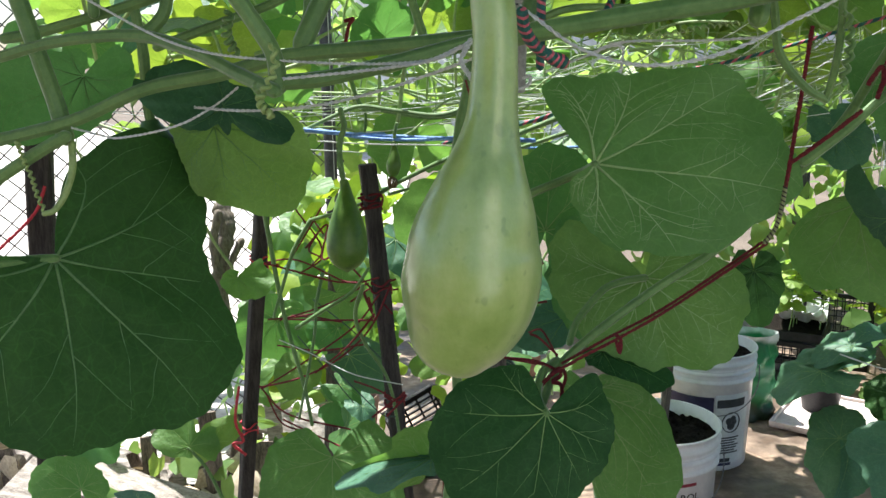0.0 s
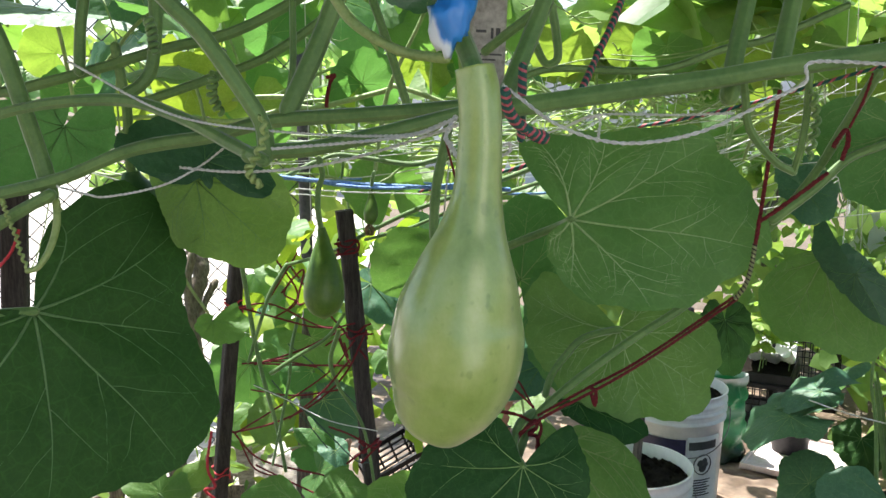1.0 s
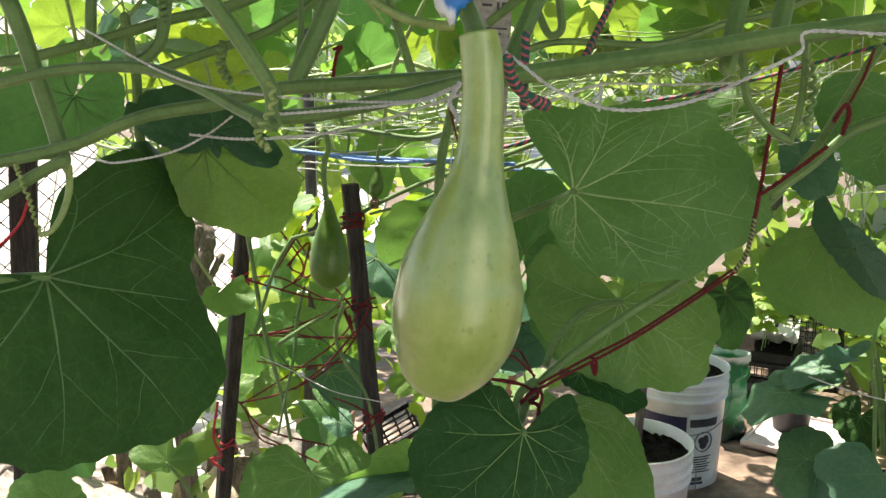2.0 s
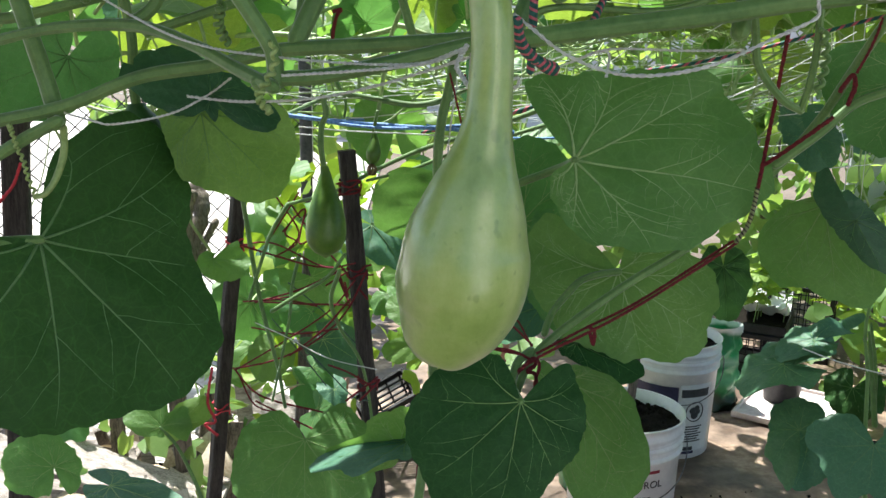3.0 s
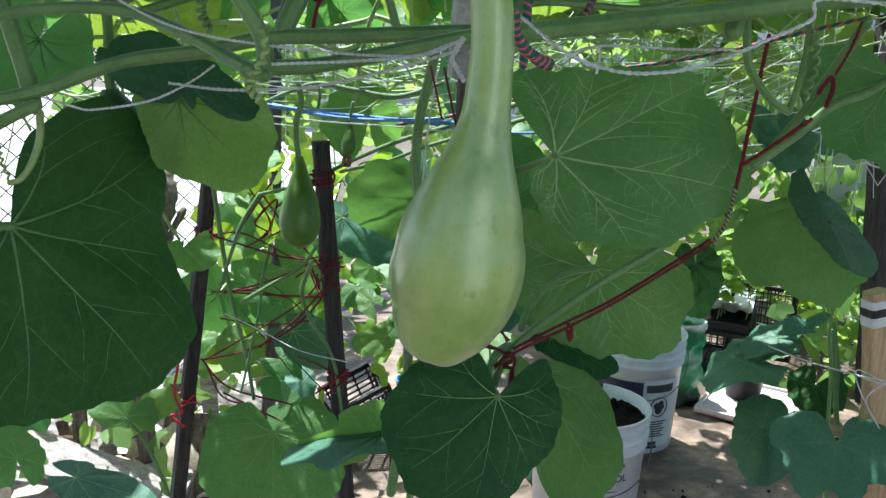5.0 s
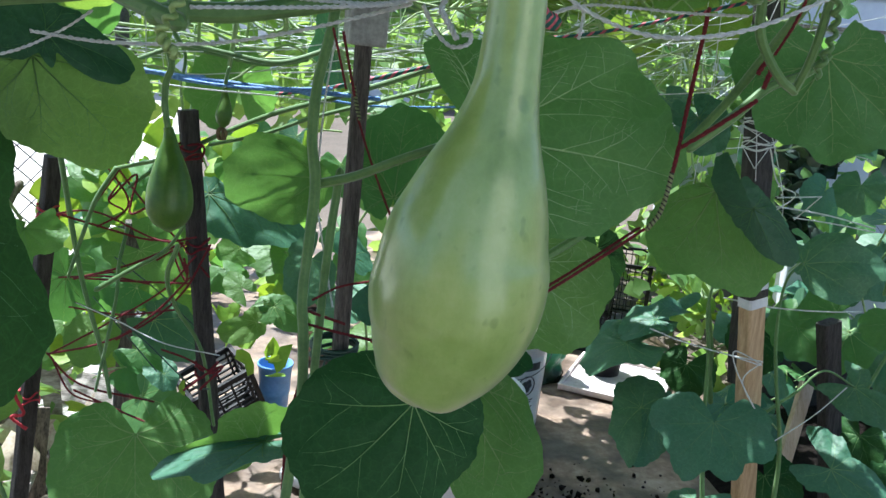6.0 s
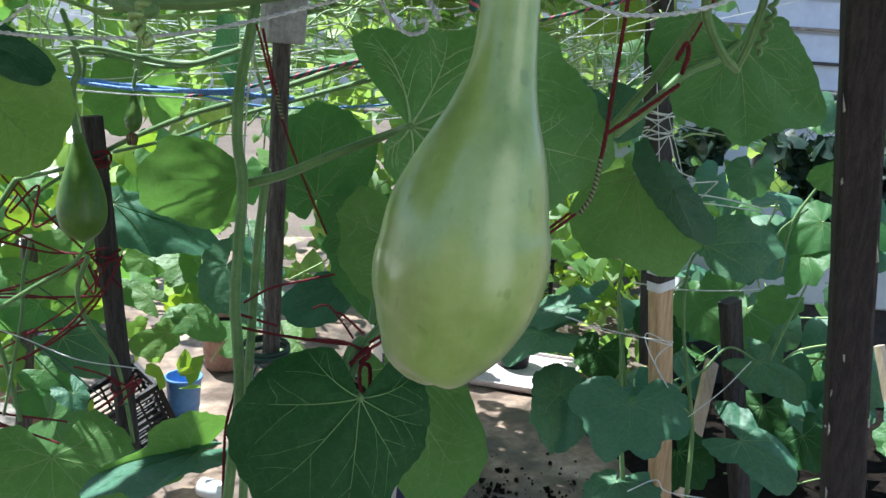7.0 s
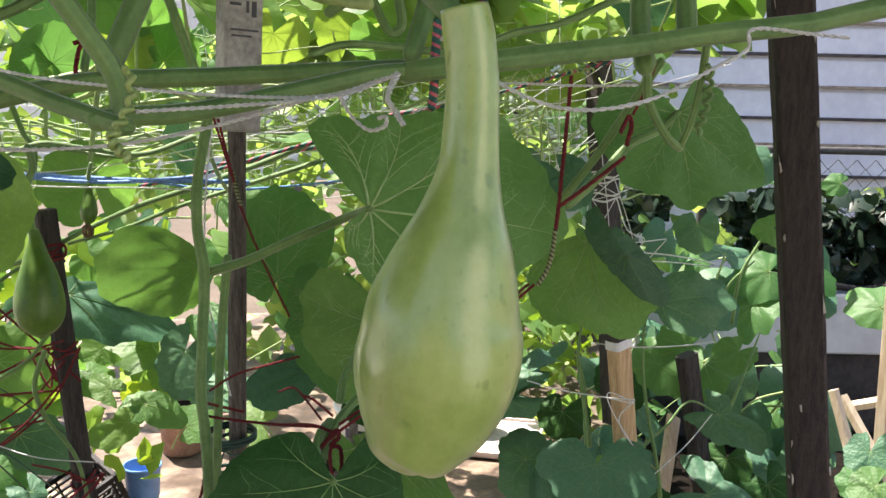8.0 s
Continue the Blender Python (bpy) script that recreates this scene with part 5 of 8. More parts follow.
for spec in (
    ((0.976, 1.483, 0.868), (0.704, -0.655, 0.274), (-0.700, -0.575, 0.424), (0.023, 0.023, 0.023, 0.026, 0.050, 0.082, 0.107, 0.118, 0.138, 0.103, 0.084, 0.063, 0.041, 0.040, 0.040, 0.040, 0.040), LEAF_BLUE),
    ((0.741, 1.576, 0.538), (-0.211, 0.702, 0.681), (-0.166, -0.712, 0.682), (0.094, 0.082, 0.071, 0.060, 0.061, 0.068, 0.074, 0.075, 0.073, 0.067, 0.061, 0.055, 0.063, 0.077, 0.092, 0.112, 0.117), LEAF_BLUE),
    ((0.734, 1.661, 0.642), (-0.978, -0.008, -0.209), (-0.203, -0.214, 0.955), (0.102, 0.049, 0.055, 0.061, 0.068, 0.075, 0.084, 0.093, 0.099, 0.105, 0.083, 0.060, 0.066, 0.073, 0.079, 0.079, 0.079), LEAF_BLUE),
    ((0.814, 1.695, 0.682), (-0.978, 0.114, -0.174), (-0.191, -0.157, 0.969), (0.145, 0.140, 0.088, 0.075, 0.073, 0.072, 0.079, 0.097, 0.111, 0.087, 0.076, 0.068, 0.059, 0.051, 0.042, 0.042, 0.042), LEAF_BLUE),
    ((1.152, 1.493, 0.613), (0.240, -0.953, -0.185), (-0.564, -0.292, 0.773), (0.079, 0.073, 0.061, 0.053, 0.060, 0.066, 0.073, 0.084, 0.115, 0.078, 0.024, 0.032, 0.040, 0.049, 0.057, 0.065, 0.092), LEAF_BLUE),
    ((1.049, 1.391, 0.494), (0.453, -0.873, -0.181), (-0.454, -0.401, 0.796), (0.075, 0.073, 0.068, 0.062, 0.056, 0.050, 0.080, 0.115, 0.123, 0.100, 0.076, 0.052, 0.052, 0.069, 0.086, 0.100, 0.112), LEAF_BLUE),
    ((1.106, 1.640, 0.686), (-0.585, -0.225, -0.779), (-0.536, -0.613, 0.580), (0.068, 0.068, 0.067, 0.066, 0.065, 0.063, 0.061, 0.059, 0.062, 0.068, 0.073, 0.078, 0.083, 0.075, 0.066, 0.063, 0.063), LEAF_MID),
    ((1.245, 1.543, 0.729), (-0.751, 0.146, -0.643), (-0.557, -0.664, 0.499), (0.033, 0.033, 0.033, 0.035, 0.044, 0.053, 0.058, 0.057, 0.056, 0.056, 0.052, 0.047, 0.042, 0.041, 0.039, 0.038, 0.037), LEAF_MID),
    ((1.229, 1.540, 0.484), (-0.608, -0.385, -0.695), (-0.519, -0.470, 0.714), (0.041, 0.046, 0.053, 0.060, 0.066, 0.070, 0.075, 0.079, 0.084, 0.079, 0.074, 0.066, 0.058, 0.049, 0.046, 0.046, 0.046), LEAF_DARK),
    ((0.792, 1.417, 0.426), (-0.847, -0.504, -0.172), (-0.163, -0.063, 0.985), (0.031, 0.035, 0.040, 0.044, 0.048, 0.052, 0.064, 0.079, 0.092, 0.099, 0.103, 0.103, 0.101, 0.087, 0.074, 0.074, 0.074), LEAF_BLUE),
    ((1.022, 1.542, 0.398), (0.071, -0.866, -0.494), (-0.599, -0.433, 0.673), (0.053, 0.056, 0.059, 0.062, 0.065, 0.069, 0.072, 0.076, 0.081, 0.082, 0.076, 0.069, 0.065, 0.060, 0.056, 0.056, 0.056), LEAF_DARK),
    ((1.272, 1.459, 0.450), (-0.090, -0.767, -0.635), (-0.566, -0.485, 0.666), (0.049, 0.051, 0.054, 0.057, 0.061, 0.064, 0.067, 0.072, 0.077, 0.068, 0.055, 0.046, 0.049, 0.052, 0.056, 0.057, 0.057), LEAF_DARK),
    ((1.081, 1.745, 0.633), (-0.123, -0.627, -0.769), (-0.503, -0.629, 0.593), (0.058, 0.058, 0.058, 0.061, 0.065, 0.068, 0.071, 0.076, 0.083, 0.087, 0.077, 0.067, 0.061, 0.056, 0.051, 0.046, 0.044), LEAF_DARK),
    ((0.920, 1.735, 0.565), (-0.608, -0.387, -0.693), (-0.419, -0.585, 0.694), (0.045, 0.049, 0.052, 0.056, 0.058, 0.059, 0.059, 0.060, 0.061, 0.067, 0.074, 0.074, 0.070, 0.065, 0.062, 0.062, 0.062), LEAF_DARK),
    ((1.266, 1.497, 1.006), (-0.745, 0.627, 0.228), (-0.555, -0.772, 0.310), (0.034, 0.034, 0.033, 0.031, 0.029, 0.027, 0.026, 0.032, 0.038, 0.043, 0.041, 0.039, 0.037, 0.041, 0.049, 0.056, 0.056), LEAF_MID),
    ((1.318, 1.797, 0.969), (-0.266, -0.175, -0.948), (-0.563, -0.770, 0.300), (0.027, 0.034, 0.041, 0.049, 0.055, 0.058, 0.062, 0.066, 0.067, 0.068, 0.064, 0.059, 0.053, 0.052, 0.052, 0.052, 0.052), LEAF_BLUE),
    ((0.829, 1.802, 0.593), (-0.937, 0.323, -0.133), (-0.235, -0.298, 0.925), (0.073, 0.099, 0.125, 0.122, 0.117, 0.109, 0.104, 0.105, 0.106, 0.083, 0.067, 0.059, 0.051, 0.042, 0.034, 0.029, 0.029), LEAF_BLUE),
    ((0.798, 1.672, 0.690), (-0.931, 0.341, -0.131), (-0.221, -0.239, 0.945), (0.084, 0.104, 0.103, 0.076, 0.062, 0.063, 0.065, 0.067, 0.074, 0.082, 0.068, 0.054, 0.040, 0.039, 0.039, 0.039, 0.039), LEAF_BLUE),
    ((0.790, 1.630, 0.511), (-0.408, -0.611, -0.678), (-0.046, -0.728, 0.684), (0.073, 0.073, 0.074, 0.076, 0.077, 0.079, 0.080, 0.094, 0.115, 0.102, 0.087, 0.071, 0.056, 0.041, 0.046, 0.065, 0.084), LEAF_BLUE),
    ((0.646, 1.478, 1.151), (0.342, -0.390, -0.855), (-0.411, -0.880, 0.238), (0.044, 0.044, 0.044, 0.046, 0.048, 0.050, 0.052, 0.058, 0.069, 0.064, 0.050, 0.043, 0.038, 0.032, 0.027, 0.022, 0.019), LEAF_BLUE),
):
    *shape, mat = spec
    near_leaf(*shape, mat, VEIN, parent=bed_vine, cup=0.14, ruffle=0.12, quilt=0.03, sinus=20, fine=True, dense=False, vein_w=0.5, droop=0.25)
for run, r in (
    ([(0.806, 1.398, 0.375), (0.805, 1.430, 0.478), (0.808, 1.460, 0.581), (0.814, 1.489, 0.685), (0.813, 1.515, 0.768), (0.833, 1.534, 0.853)], 0.0055),
    ([(0.947, 1.400, 0.379), (0.961, 1.429, 0.509), (0.953, 1.462, 0.627), (0.950, 1.489, 0.724), (0.963, 1.509, 0.822), (0.995, 1.509, 0.867)], 0.0050),
    ([(0.900, 1.486, 0.513), (0.963, 1.492, 0.566), (1.022, 1.496, 0.603), (1.081, 1.501, 0.646), (1.145, 1.485, 0.617)], 0.0040),
    ([(1.200, 1.523, 0.799), (1.224, 1.538, 0.892), (1.270, 1.539, 0.963), (1.315, 1.537, 1.023), (1.329, 1.559, 1.127)], 0.0045),
    ([(1.178, 1.537, 0.820), (1.202, 1.543, 0.879), (1.258, 1.534, 0.928)], 0.0035),
    ([(1.174, 1.485, 0.615), (1.238, 1.511, 0.702), (1.291, 1.535, 0.768)], 0.0040),
    ([(0.877, 1.555, 0.560), (0.871, 1.584, 0.668), (0.867, 1.601, 0.732)], 0.0060),
    ([(0.889, 1.590, 0.578), (0.893, 1.608, 0.654), (0.884, 1.629, 0.741)], 0.0060),
):
    vine(run, r, STEM, parent=bed_vine, sides=8, taper=0.45)

# ---- stakes, poles and posts ----


def stake(name, low, high, width, depth, material, label, turn=0.2, rough=0.03, ties=(), tie=None):
    g = thing(name, label, "stake", "garden stakes", at=low)
    ob = twisted_stick("shaft", low, high, width, depth, material, g, turn, rough)
    under(ob)
    a, b = Vector(low), Vector(high)
    for z in ties:
        # yarn wound round the shaft
        c = a.lerp(b, (z - a.z) / (b.z - a.z))
        loop = [(c.x + width * 0.64 * math.cos(k * 0.7), c.y + (depth * 0.64 + 0.002) * math.sin(k * 0.7), c.z + 0.0012 * k - 0.012 + 0.004 * math.sin(k * 1.9)) for k in range(24)]
        under(tube("yarn_tie", loop, 0.0019, tie or YARN_RED, g, 6, 3, wobble=0.3))
    return g


def down(high, slope, z=-0.1):
    """The foot of a stake that leans by slope (x and y for each metre down)."""
    k = high[2] - z
    return (high[0] + slope[0] * k, high[1] + slope[1] * k, z)


def foot(high, low, z=-0.1):
    """The foot of a stake, on the line from its top through a lower place."""
    a, b = Vector(high), Vector(low)
    return tuple(a.lerp(b, (a.z - z) / (a.z - b.z)))


S1 = (-0.124, 1.412, 1.093)
stake("wooden_stake", foot(S1, (-0.074, 1.413, 0.494)), S1, 0.026, 0.022, WOOD_DARK, "dark weathered wooden stake tied with red yarn", 0.3, 0.05, ties=((-0.119, 1.398, 1.032)[2], (-0.089, 1.384, 0.892)[2], (-0.075, 1.399, 0.696)[2]))
S2 = (0.072, 1.057, 1.241)
carton_pole = stake("wooden_pole", foot(S2, (0.062, 1.029, 0.887)), S2, 0.0165, 0.016, WOOD_GREY, "grey peeling wooden pole with vines tied to it", 0.1, 0.05)
S3 = (-0.344, 1.641, 0.978)
stake("wooden_stake", foot(S3, (-0.425, 1.678, 0.337)), S3, 0.026, 0.024, WOOD_DARK, "black charred wooden stake with bright red ties", 0.5, 0.04, ties=((-0.350, 1.619, 0.883)[2], (-0.390, 1.632, 0.540)[2]), tie=YARN_BRIGHT)
S4 = (-0.662, 1.459, 1.152)
stake("wooden_stake", foot(S4, (-0.676, 1.459, 0.959)), S4, 0.040, 0.034, WOOD_DARK, "thick dark stake behind the leaves", 0.2, 0.05)
S5 = (0.923, 1.659, 1.336)
stake("wooden_stake", foot(S5, (0.933, 1.600, 0.914), 0.6), S5, 0.050, 0.040, WOOD_DARK, "dark upright stake laced with white string", 0.2, 0.03, ties=((0.907, 1.604, 1.103)[2], (0.906, 1.595, 1.066)[2]), tie=TWINE_WHITE)
S6 = (1.134, 1.583, 0.719)
stake("wooden_stake", foot(S6, (1.222, 1.570, 0.292)), S6, 0.046, 0.030, WOOD_DARK, "short dark flat stake among the squash leaves", 0.2, 0.04, ties=((1.212, 1.590, 0.439)[2],), tie=TWINE_WHITE)
S7 = (-0.254, 1.976, 0.791)
stake("wooden_stake", foot(S7, (-0.270, 1.998, 0.581)), S7, 0.030, 0.026, WOOD_GREY, "grey stake in the sunlit bed", 0.2, 0.05)
S8 = (1.750, 4.361, 1.205)
stake("wooden_stake", down(S8, (0.02, 0.0)), S8, 0.060, 0.05, WOOD_GREY, "reddish grey post of the trellis", 0.2, 0.04)

WOOD_POST = plain("wood_post", (0.016, 0.012, 0.011), (0.062, 0.046, 0.041), 40, 0.75, 1.0, (5, 5, 0.8), 0, 0.004)
# peeling dark post
post = thing("timber_post", "dark brown timber post with peeling paint", "post", at=(0.615, 0.785, 1.040))
PT, PB = (0.591, 0.802, 1.325), (0.678, 0.796, 0.754)
pdir = (Vector(PT) - Vector(PB)).normalized()
PB = tuple(Vector(PT) - pdir * ((PT[2] + 0.1) / pdir.z))
under(twisted_stick("shaft", PB, tuple(Vector(PT) + pdir * 0.5), 0.042, 0.040, WOOD_POST, post, -0.6, 0.022, steps=110))


def chips():
    r = random.Random(5)
    a, b = Vector(PB), Vector(PT)
    x = Vector((math.cos(-0.6), math.sin(-0.6), 0))
    y = pdir.cross(x)
    for _ in range(16):
        bm = bmesh.new()
        k = r.uniform(0.40, 1.04)
        e = r.choice((-1, -1, 1))
        c = a.lerp(b, k) + x * (0.0200 + r.uniform(-0.003, 0.0012) * r.choice((0.4, 0.4, 1, 5))) * e - y * 0.0208
        pts = [c + x * r.uniform(0.0003, 0.0016) * (1 if q % 2 else -1) + pdir * (r.choice((0.0015, 0.003, 0.006, 0.022)) * r.uniform(0.4, 1.4) * s) for q, s in enumerate((-1, -0.7, 1, 0.6))]
        vs = [bm.verts.new(p - y * 0.0006) for p in (pts[0], pts[1], pts[2], pts[3])] + [bm.verts.new(p + y * 0.001) for p in (pts[0], pts[1], pts[2], pts[3])]
        bmesh.ops.convex_hull(bm, input=vs)
        under(part("paint_flake", bm, PAINT_CHIP, post, "pale flaking paint"))


chips()

# lumber stake with its white tape
lum = thing("lumber_stake", "new yellow softwood stake with white tape round its top", "stake", "garden stakes", at=(0.883, 1.444, 0.581))
LT = (0.859, 1.459, 0.855)
LB = foot(LT, (0.938, 1.471, 0.341))
under(twisted_stick("shaft", LB, LT, 0.042, 0.030, WOOD_NEW, lum, 0.25, 0.012, steps=50))
under(tube("crack", [tuple(Vector(LT).lerp(Vector(LB), k) + Vector((-0.008 + 0.003 * math.sin(k * 30), -0.0158, 0))) for k in (0.10, 0.2, 0.3, 0.4, 0.5)], 0.0011, WOOD_GRAIN, lum, 4))


def band(name, low, high, k0, k1, w, d, turn, material, parent, label=""):
    a, b = Vector(low), Vector(high)
    return under(twisted_stick(name, tuple(b.lerp(a, k1)), tuple(b.lerp(a, k0)), w, d, material, parent, turn, 0.01, label, 4))


band("tape", LB, LT, 0.015, 0.065, 0.046, 0.034, 0.25, LABEL_PALE, lum, "white tape")
band("tape_stripe", LB, LT, 0.030, 0.046, 0.0466, 0.0346, 0.25, WOOD_DARK, lum, "dark band")

# carton cap on the pole
cap = thing("carton_cap", "grey and white printed carton pulled over the pole", "carton", at=S2)
c0 = Vector(S2)
cm = Matrix.Translation(c0 + Vector((0.002, 0.0, 0.030))) @ pose(0, 0, 0, 0, 2, 8)
under(box("sleeve", (0.041, 0.034, 0.175), cm @ Matrix.Translation((0, 0, 0.030)), plain("carton_worn", (0.20, 0.20, 0.19), (0.48, 0.48, 0.46), 24, 0.7, 0.4), cap, 0.003))
for w, h, x, z in ((0.005, 0.016, 0.010, 0.040), (0.003, 0.012, 0.003, 0.042), (0.012, 0.003, -0.010, 0.044), (0.030, 0.002, 0.0, 0.018), (0.022, 0.002, -0.003, 0.012)):
    under(box("print", (w, 0.001, h), cm @ Matrix.Translation((x, -0.0176, z + 0.03)), INK, cap, 0.0))

# ---- strings, yarn and rope ----
n_white = "thin white garden twine tied to the trellis"


def twine(points, r=0.0011, material=TWINE_WHITE, label=n_white):
    return twisted_line("twine", points, r, material, label, "string", "white strings")


twine([(0.036, 0.428, 1.275), (0.042, 0.423, 1.270), (0.061, 0.417, 1.256), (0.084, 0.413, 1.248), (0.107, 0.409, 1.248), (0.131, 0.406, 1.254), (0.156, 0.404, 1.266), (0.173, 0.402, 1.275), (0.175, 0.401, 1.284), (0.207, 0.397, 1.283), (0.224, 0.393, 1.282)], 0.0009)
twine([(-0.249, 0.597, 1.211), (-0.230, 0.596, 1.206), (-0.215, 0.595, 1.204), (-0.179, 0.595, 1.211), (-0.154, 0.597, 1.223), (-0.136, 0.598, 1.236)], 0.0008)
twine([(-0.081, 0.456, 1.243), (-0.034, 0.445, 1.247), (-0.005, 0.435, 1.251), (0.009, 0.425, 1.257), (0.013, 0.416, 1.260)], 0.0008)
twine([(-0.202, 0.508, 1.290), (-0.140, 0.483, 1.261), (-0.082, 0.463, 1.252), (-0.016, 0.443, 1.250), (0.011, 0.425, 1.258)], 0.0007)
twine([(0.013, 0.416, 1.260), (0.010, 0.415, 1.255), (0.008, 0.414, 1.250), (0.011, 0.413, 1.245), (0.014, 0.412, 1.240)], 0.0012)
twine([(0.084, 0.514, 1.253), (0.093, 0.514, 1.257), (0.101, 0.514, 1.257), (0.101, 0.513, 1.249), (0.100, 0.512, 1.243)], 0.0009)
twine([(0.058, 0.513, 1.244), (0.079, 0.504, 1.252), (0.097, 0.494, 1.259), (0.138, 0.483, 1.259), (0.166, 0.472, 1.260)], 0.0007)
twine([(0.033, 0.980, 1.222), (0.025, 0.977, 1.156), (0.021, 0.967, 1.074), (0.028, 0.962, 1.023), (0.041, 0.951, 0.955)], 0.0010)
twine([(0.028, 0.545, 1.253), (0.034, 0.540, 1.241), (0.042, 0.536, 1.234), (0.050, 0.533, 1.236), (0.051, 0.534, 1.241), (0.047, 0.535, 1.240)], 0.0011)
twine([(-0.167, 0.601, 1.223), (-0.126, 0.585, 1.221), (-0.077, 0.568, 1.225), (-0.037, 0.555, 1.234), (0.001, 0.544, 1.246), (0.021, 0.537, 1.253)], 0.0010)
twine([(-0.273, 1.383, 0.812), (-0.215, 1.359, 0.794), (-0.149, 1.334, 0.769), (-0.071, 1.311, 0.759)], 0.0009)
twine([(0.698, 1.510, 0.730), (0.758, 1.483, 0.713), (0.837, 1.449, 0.700), (0.887, 1.429, 0.696)], 0.0013)
twine([(0.831, 1.498, 0.795), (0.931, 1.492, 0.779), (1.046, 1.484, 0.774), (1.126, 1.489, 0.773)], 0.0014)
twine([(0.927, 1.527, 0.965), (1.067, 1.567, 0.944), (1.215, 1.602, 0.912)], 0.0016)
twine([(0.928, 1.531, 0.981), (1.115, 1.654, 0.964)], 0.0013)
twine([(1.000, 1.506, 0.989), (1.005, 1.577, 0.930)], 0.0012)
twine([(0.956, 1.512, 0.948), (1.078, 1.560, 0.929), (1.215, 1.600, 0.905)], 0.0013)
twine([(0.831, 1.430, 0.705), (0.875, 1.411, 0.696), (0.831, 1.433, 0.715), (0.835, 1.422, 0.680), (0.868, 1.393, 0.616), (0.845, 1.415, 0.665), (0.877, 1.412, 0.703)], 0.0012)
for wrap in ([(0.867, 1.589, 1.112), (0.914, 1.569, 1.105)], [(0.867, 1.587, 1.105), (0.914, 1.562, 1.077)], [(0.866, 1.577, 1.065), (0.914, 1.570, 1.109)], [(0.866, 1.578, 1.069), (0.888, 1.559, 1.029)], [(0.913, 1.560, 1.070), (0.888, 1.559, 1.029)], [(0.867, 1.588, 1.109), (0.846, 1.560, 0.970)], [(0.914, 1.570, 1.107), (0.938, 1.526, 0.977), (0.926, 1.511, 0.902)]):
    twine(wrap, 0.0009)
twine([(0.914, 1.560, 1.070), (0.928, 1.538, 1.008), (0.959, 1.522, 0.989), (0.922, 1.527, 0.954)], 0.0014)
twine([(0.769, 1.343, 0.446), (0.825, 1.340, 0.463), (0.852, 1.338, 0.437), (0.938, 1.315, 0.421)], 0.0013)
twine([(0.909, 1.384, 0.558), (0.988, 1.389, 0.607), (1.053, 1.399, 0.656)], 0.0011)
twine([(-0.178, 1.252, 1.144), (-0.099, 1.248, 1.139), (-0.019, 1.244, 1.137), (0.060, 1.240, 1.133)], 0.0010)

n_red = "dark red yarn holding up the vine"


def yarn(points, r=0.0018, material=YARN_RED, label=n_red):
    return twisted_line("yarn", points, r * 0.78, material, label, "yarn", "red yarn ties", 3)


yarn([(0.313, 0.775, 1.275), (0.304, 0.766, 1.219), (0.294, 0.756, 1.162), (0.291, 0.754, 1.141)], 0.0022)
yarn([(0.295, 0.757, 1.161), (0.314, 0.737, 1.183), (0.334, 0.717, 1.207)], 0.0022)
yarn([(0.355, 0.756, 1.226), (0.368, 0.763, 1.240), (0.372, 0.764, 1.231), (0.367, 0.763, 1.214)], 0.0026)
yarn([(0.370, 0.760, 1.242), (0.375, 0.749, 1.265), (0.377, 0.739, 1.288)], 0.0016)
yarn([(0.290, 0.787, 1.085), (0.240, 0.786, 1.050), (0.194, 0.786, 1.019), (0.155, 0.787, 0.996), (0.127, 0.790, 0.980), (0.103, 0.792, 0.965), (0.085, 0.795, 0.950)], 0.0018)
yarn([(0.288, 0.793, 1.085), (0.236, 0.793, 1.048), (0.193, 0.794, 1.019), (0.154, 0.797, 0.997), (0.107, 0.798, 0.970)], 0.0017)
yarn([(0.156, 0.793, 0.999), (0.161, 0.792, 0.995), (0.160, 0.789, 0.983), (0.157, 0.792, 0.993)], 0.0022)
yarn([(0.088, 0.795, 0.950), (0.104, 0.798, 0.965), (0.106, 0.796, 0.959), (0.099, 0.795, 0.953), (0.107, 0.793, 0.948), (0.105, 0.786, 0.916)], 0.0024)
yarn([(0.057, 0.802, 0.975), (0.085, 0.805, 0.970), (0.105, 0.806, 0.960)], 0.0016)
yarn([(0.079, 0.816, 0.994), (0.088, 0.814, 0.990), (0.105, 0.810, 0.974)], 0.0014)
yarn([(0.042, 0.998, 1.228), (0.051, 1.003, 1.193), (0.059, 1.008, 1.162)], 0.0017)
yarn([(0.062, 1.002, 1.143), (0.082, 0.997, 1.089), (0.110, 0.985, 1.023)], 0.0015)
yarn([(0.007, 0.931, 0.960), (0.031, 0.951, 0.945), (0.057, 0.970, 0.930)], 0.0018)
yarn([(0.008, 0.927, 0.947), (0.041, 0.911, 0.943), (0.081, 0.892, 0.940), (0.117, 0.875, 0.940), (0.131, 0.869, 0.947)], 0.0018)
yarn([(0.020, 0.949, 0.963), (0.047, 0.950, 0.977), (0.080, 0.946, 0.985), (0.110, 0.944, 0.991)], 0.0015)
yarn([(0.092, 0.962, 0.950), (0.103, 0.939, 0.960), (0.111, 0.911, 0.951), (0.116, 0.885, 0.943)], 0.0014)
yarn([(0.117, 0.873, 0.942), (0.120, 0.862, 0.933), (0.115, 0.853, 0.920), (0.114, 0.841, 0.899)], 0.0022)
yarn([(0.009, 0.910, 0.926), (0.006, 0.902, 0.891), (-0.003, 0.896, 0.854), (-0.007, 0.881, 0.791)], 0.0018)
yarn([(0.022, 0.905, 1.232), (0.029, 0.898, 1.205), (0.035, 0.892, 1.180)], 0.0014)
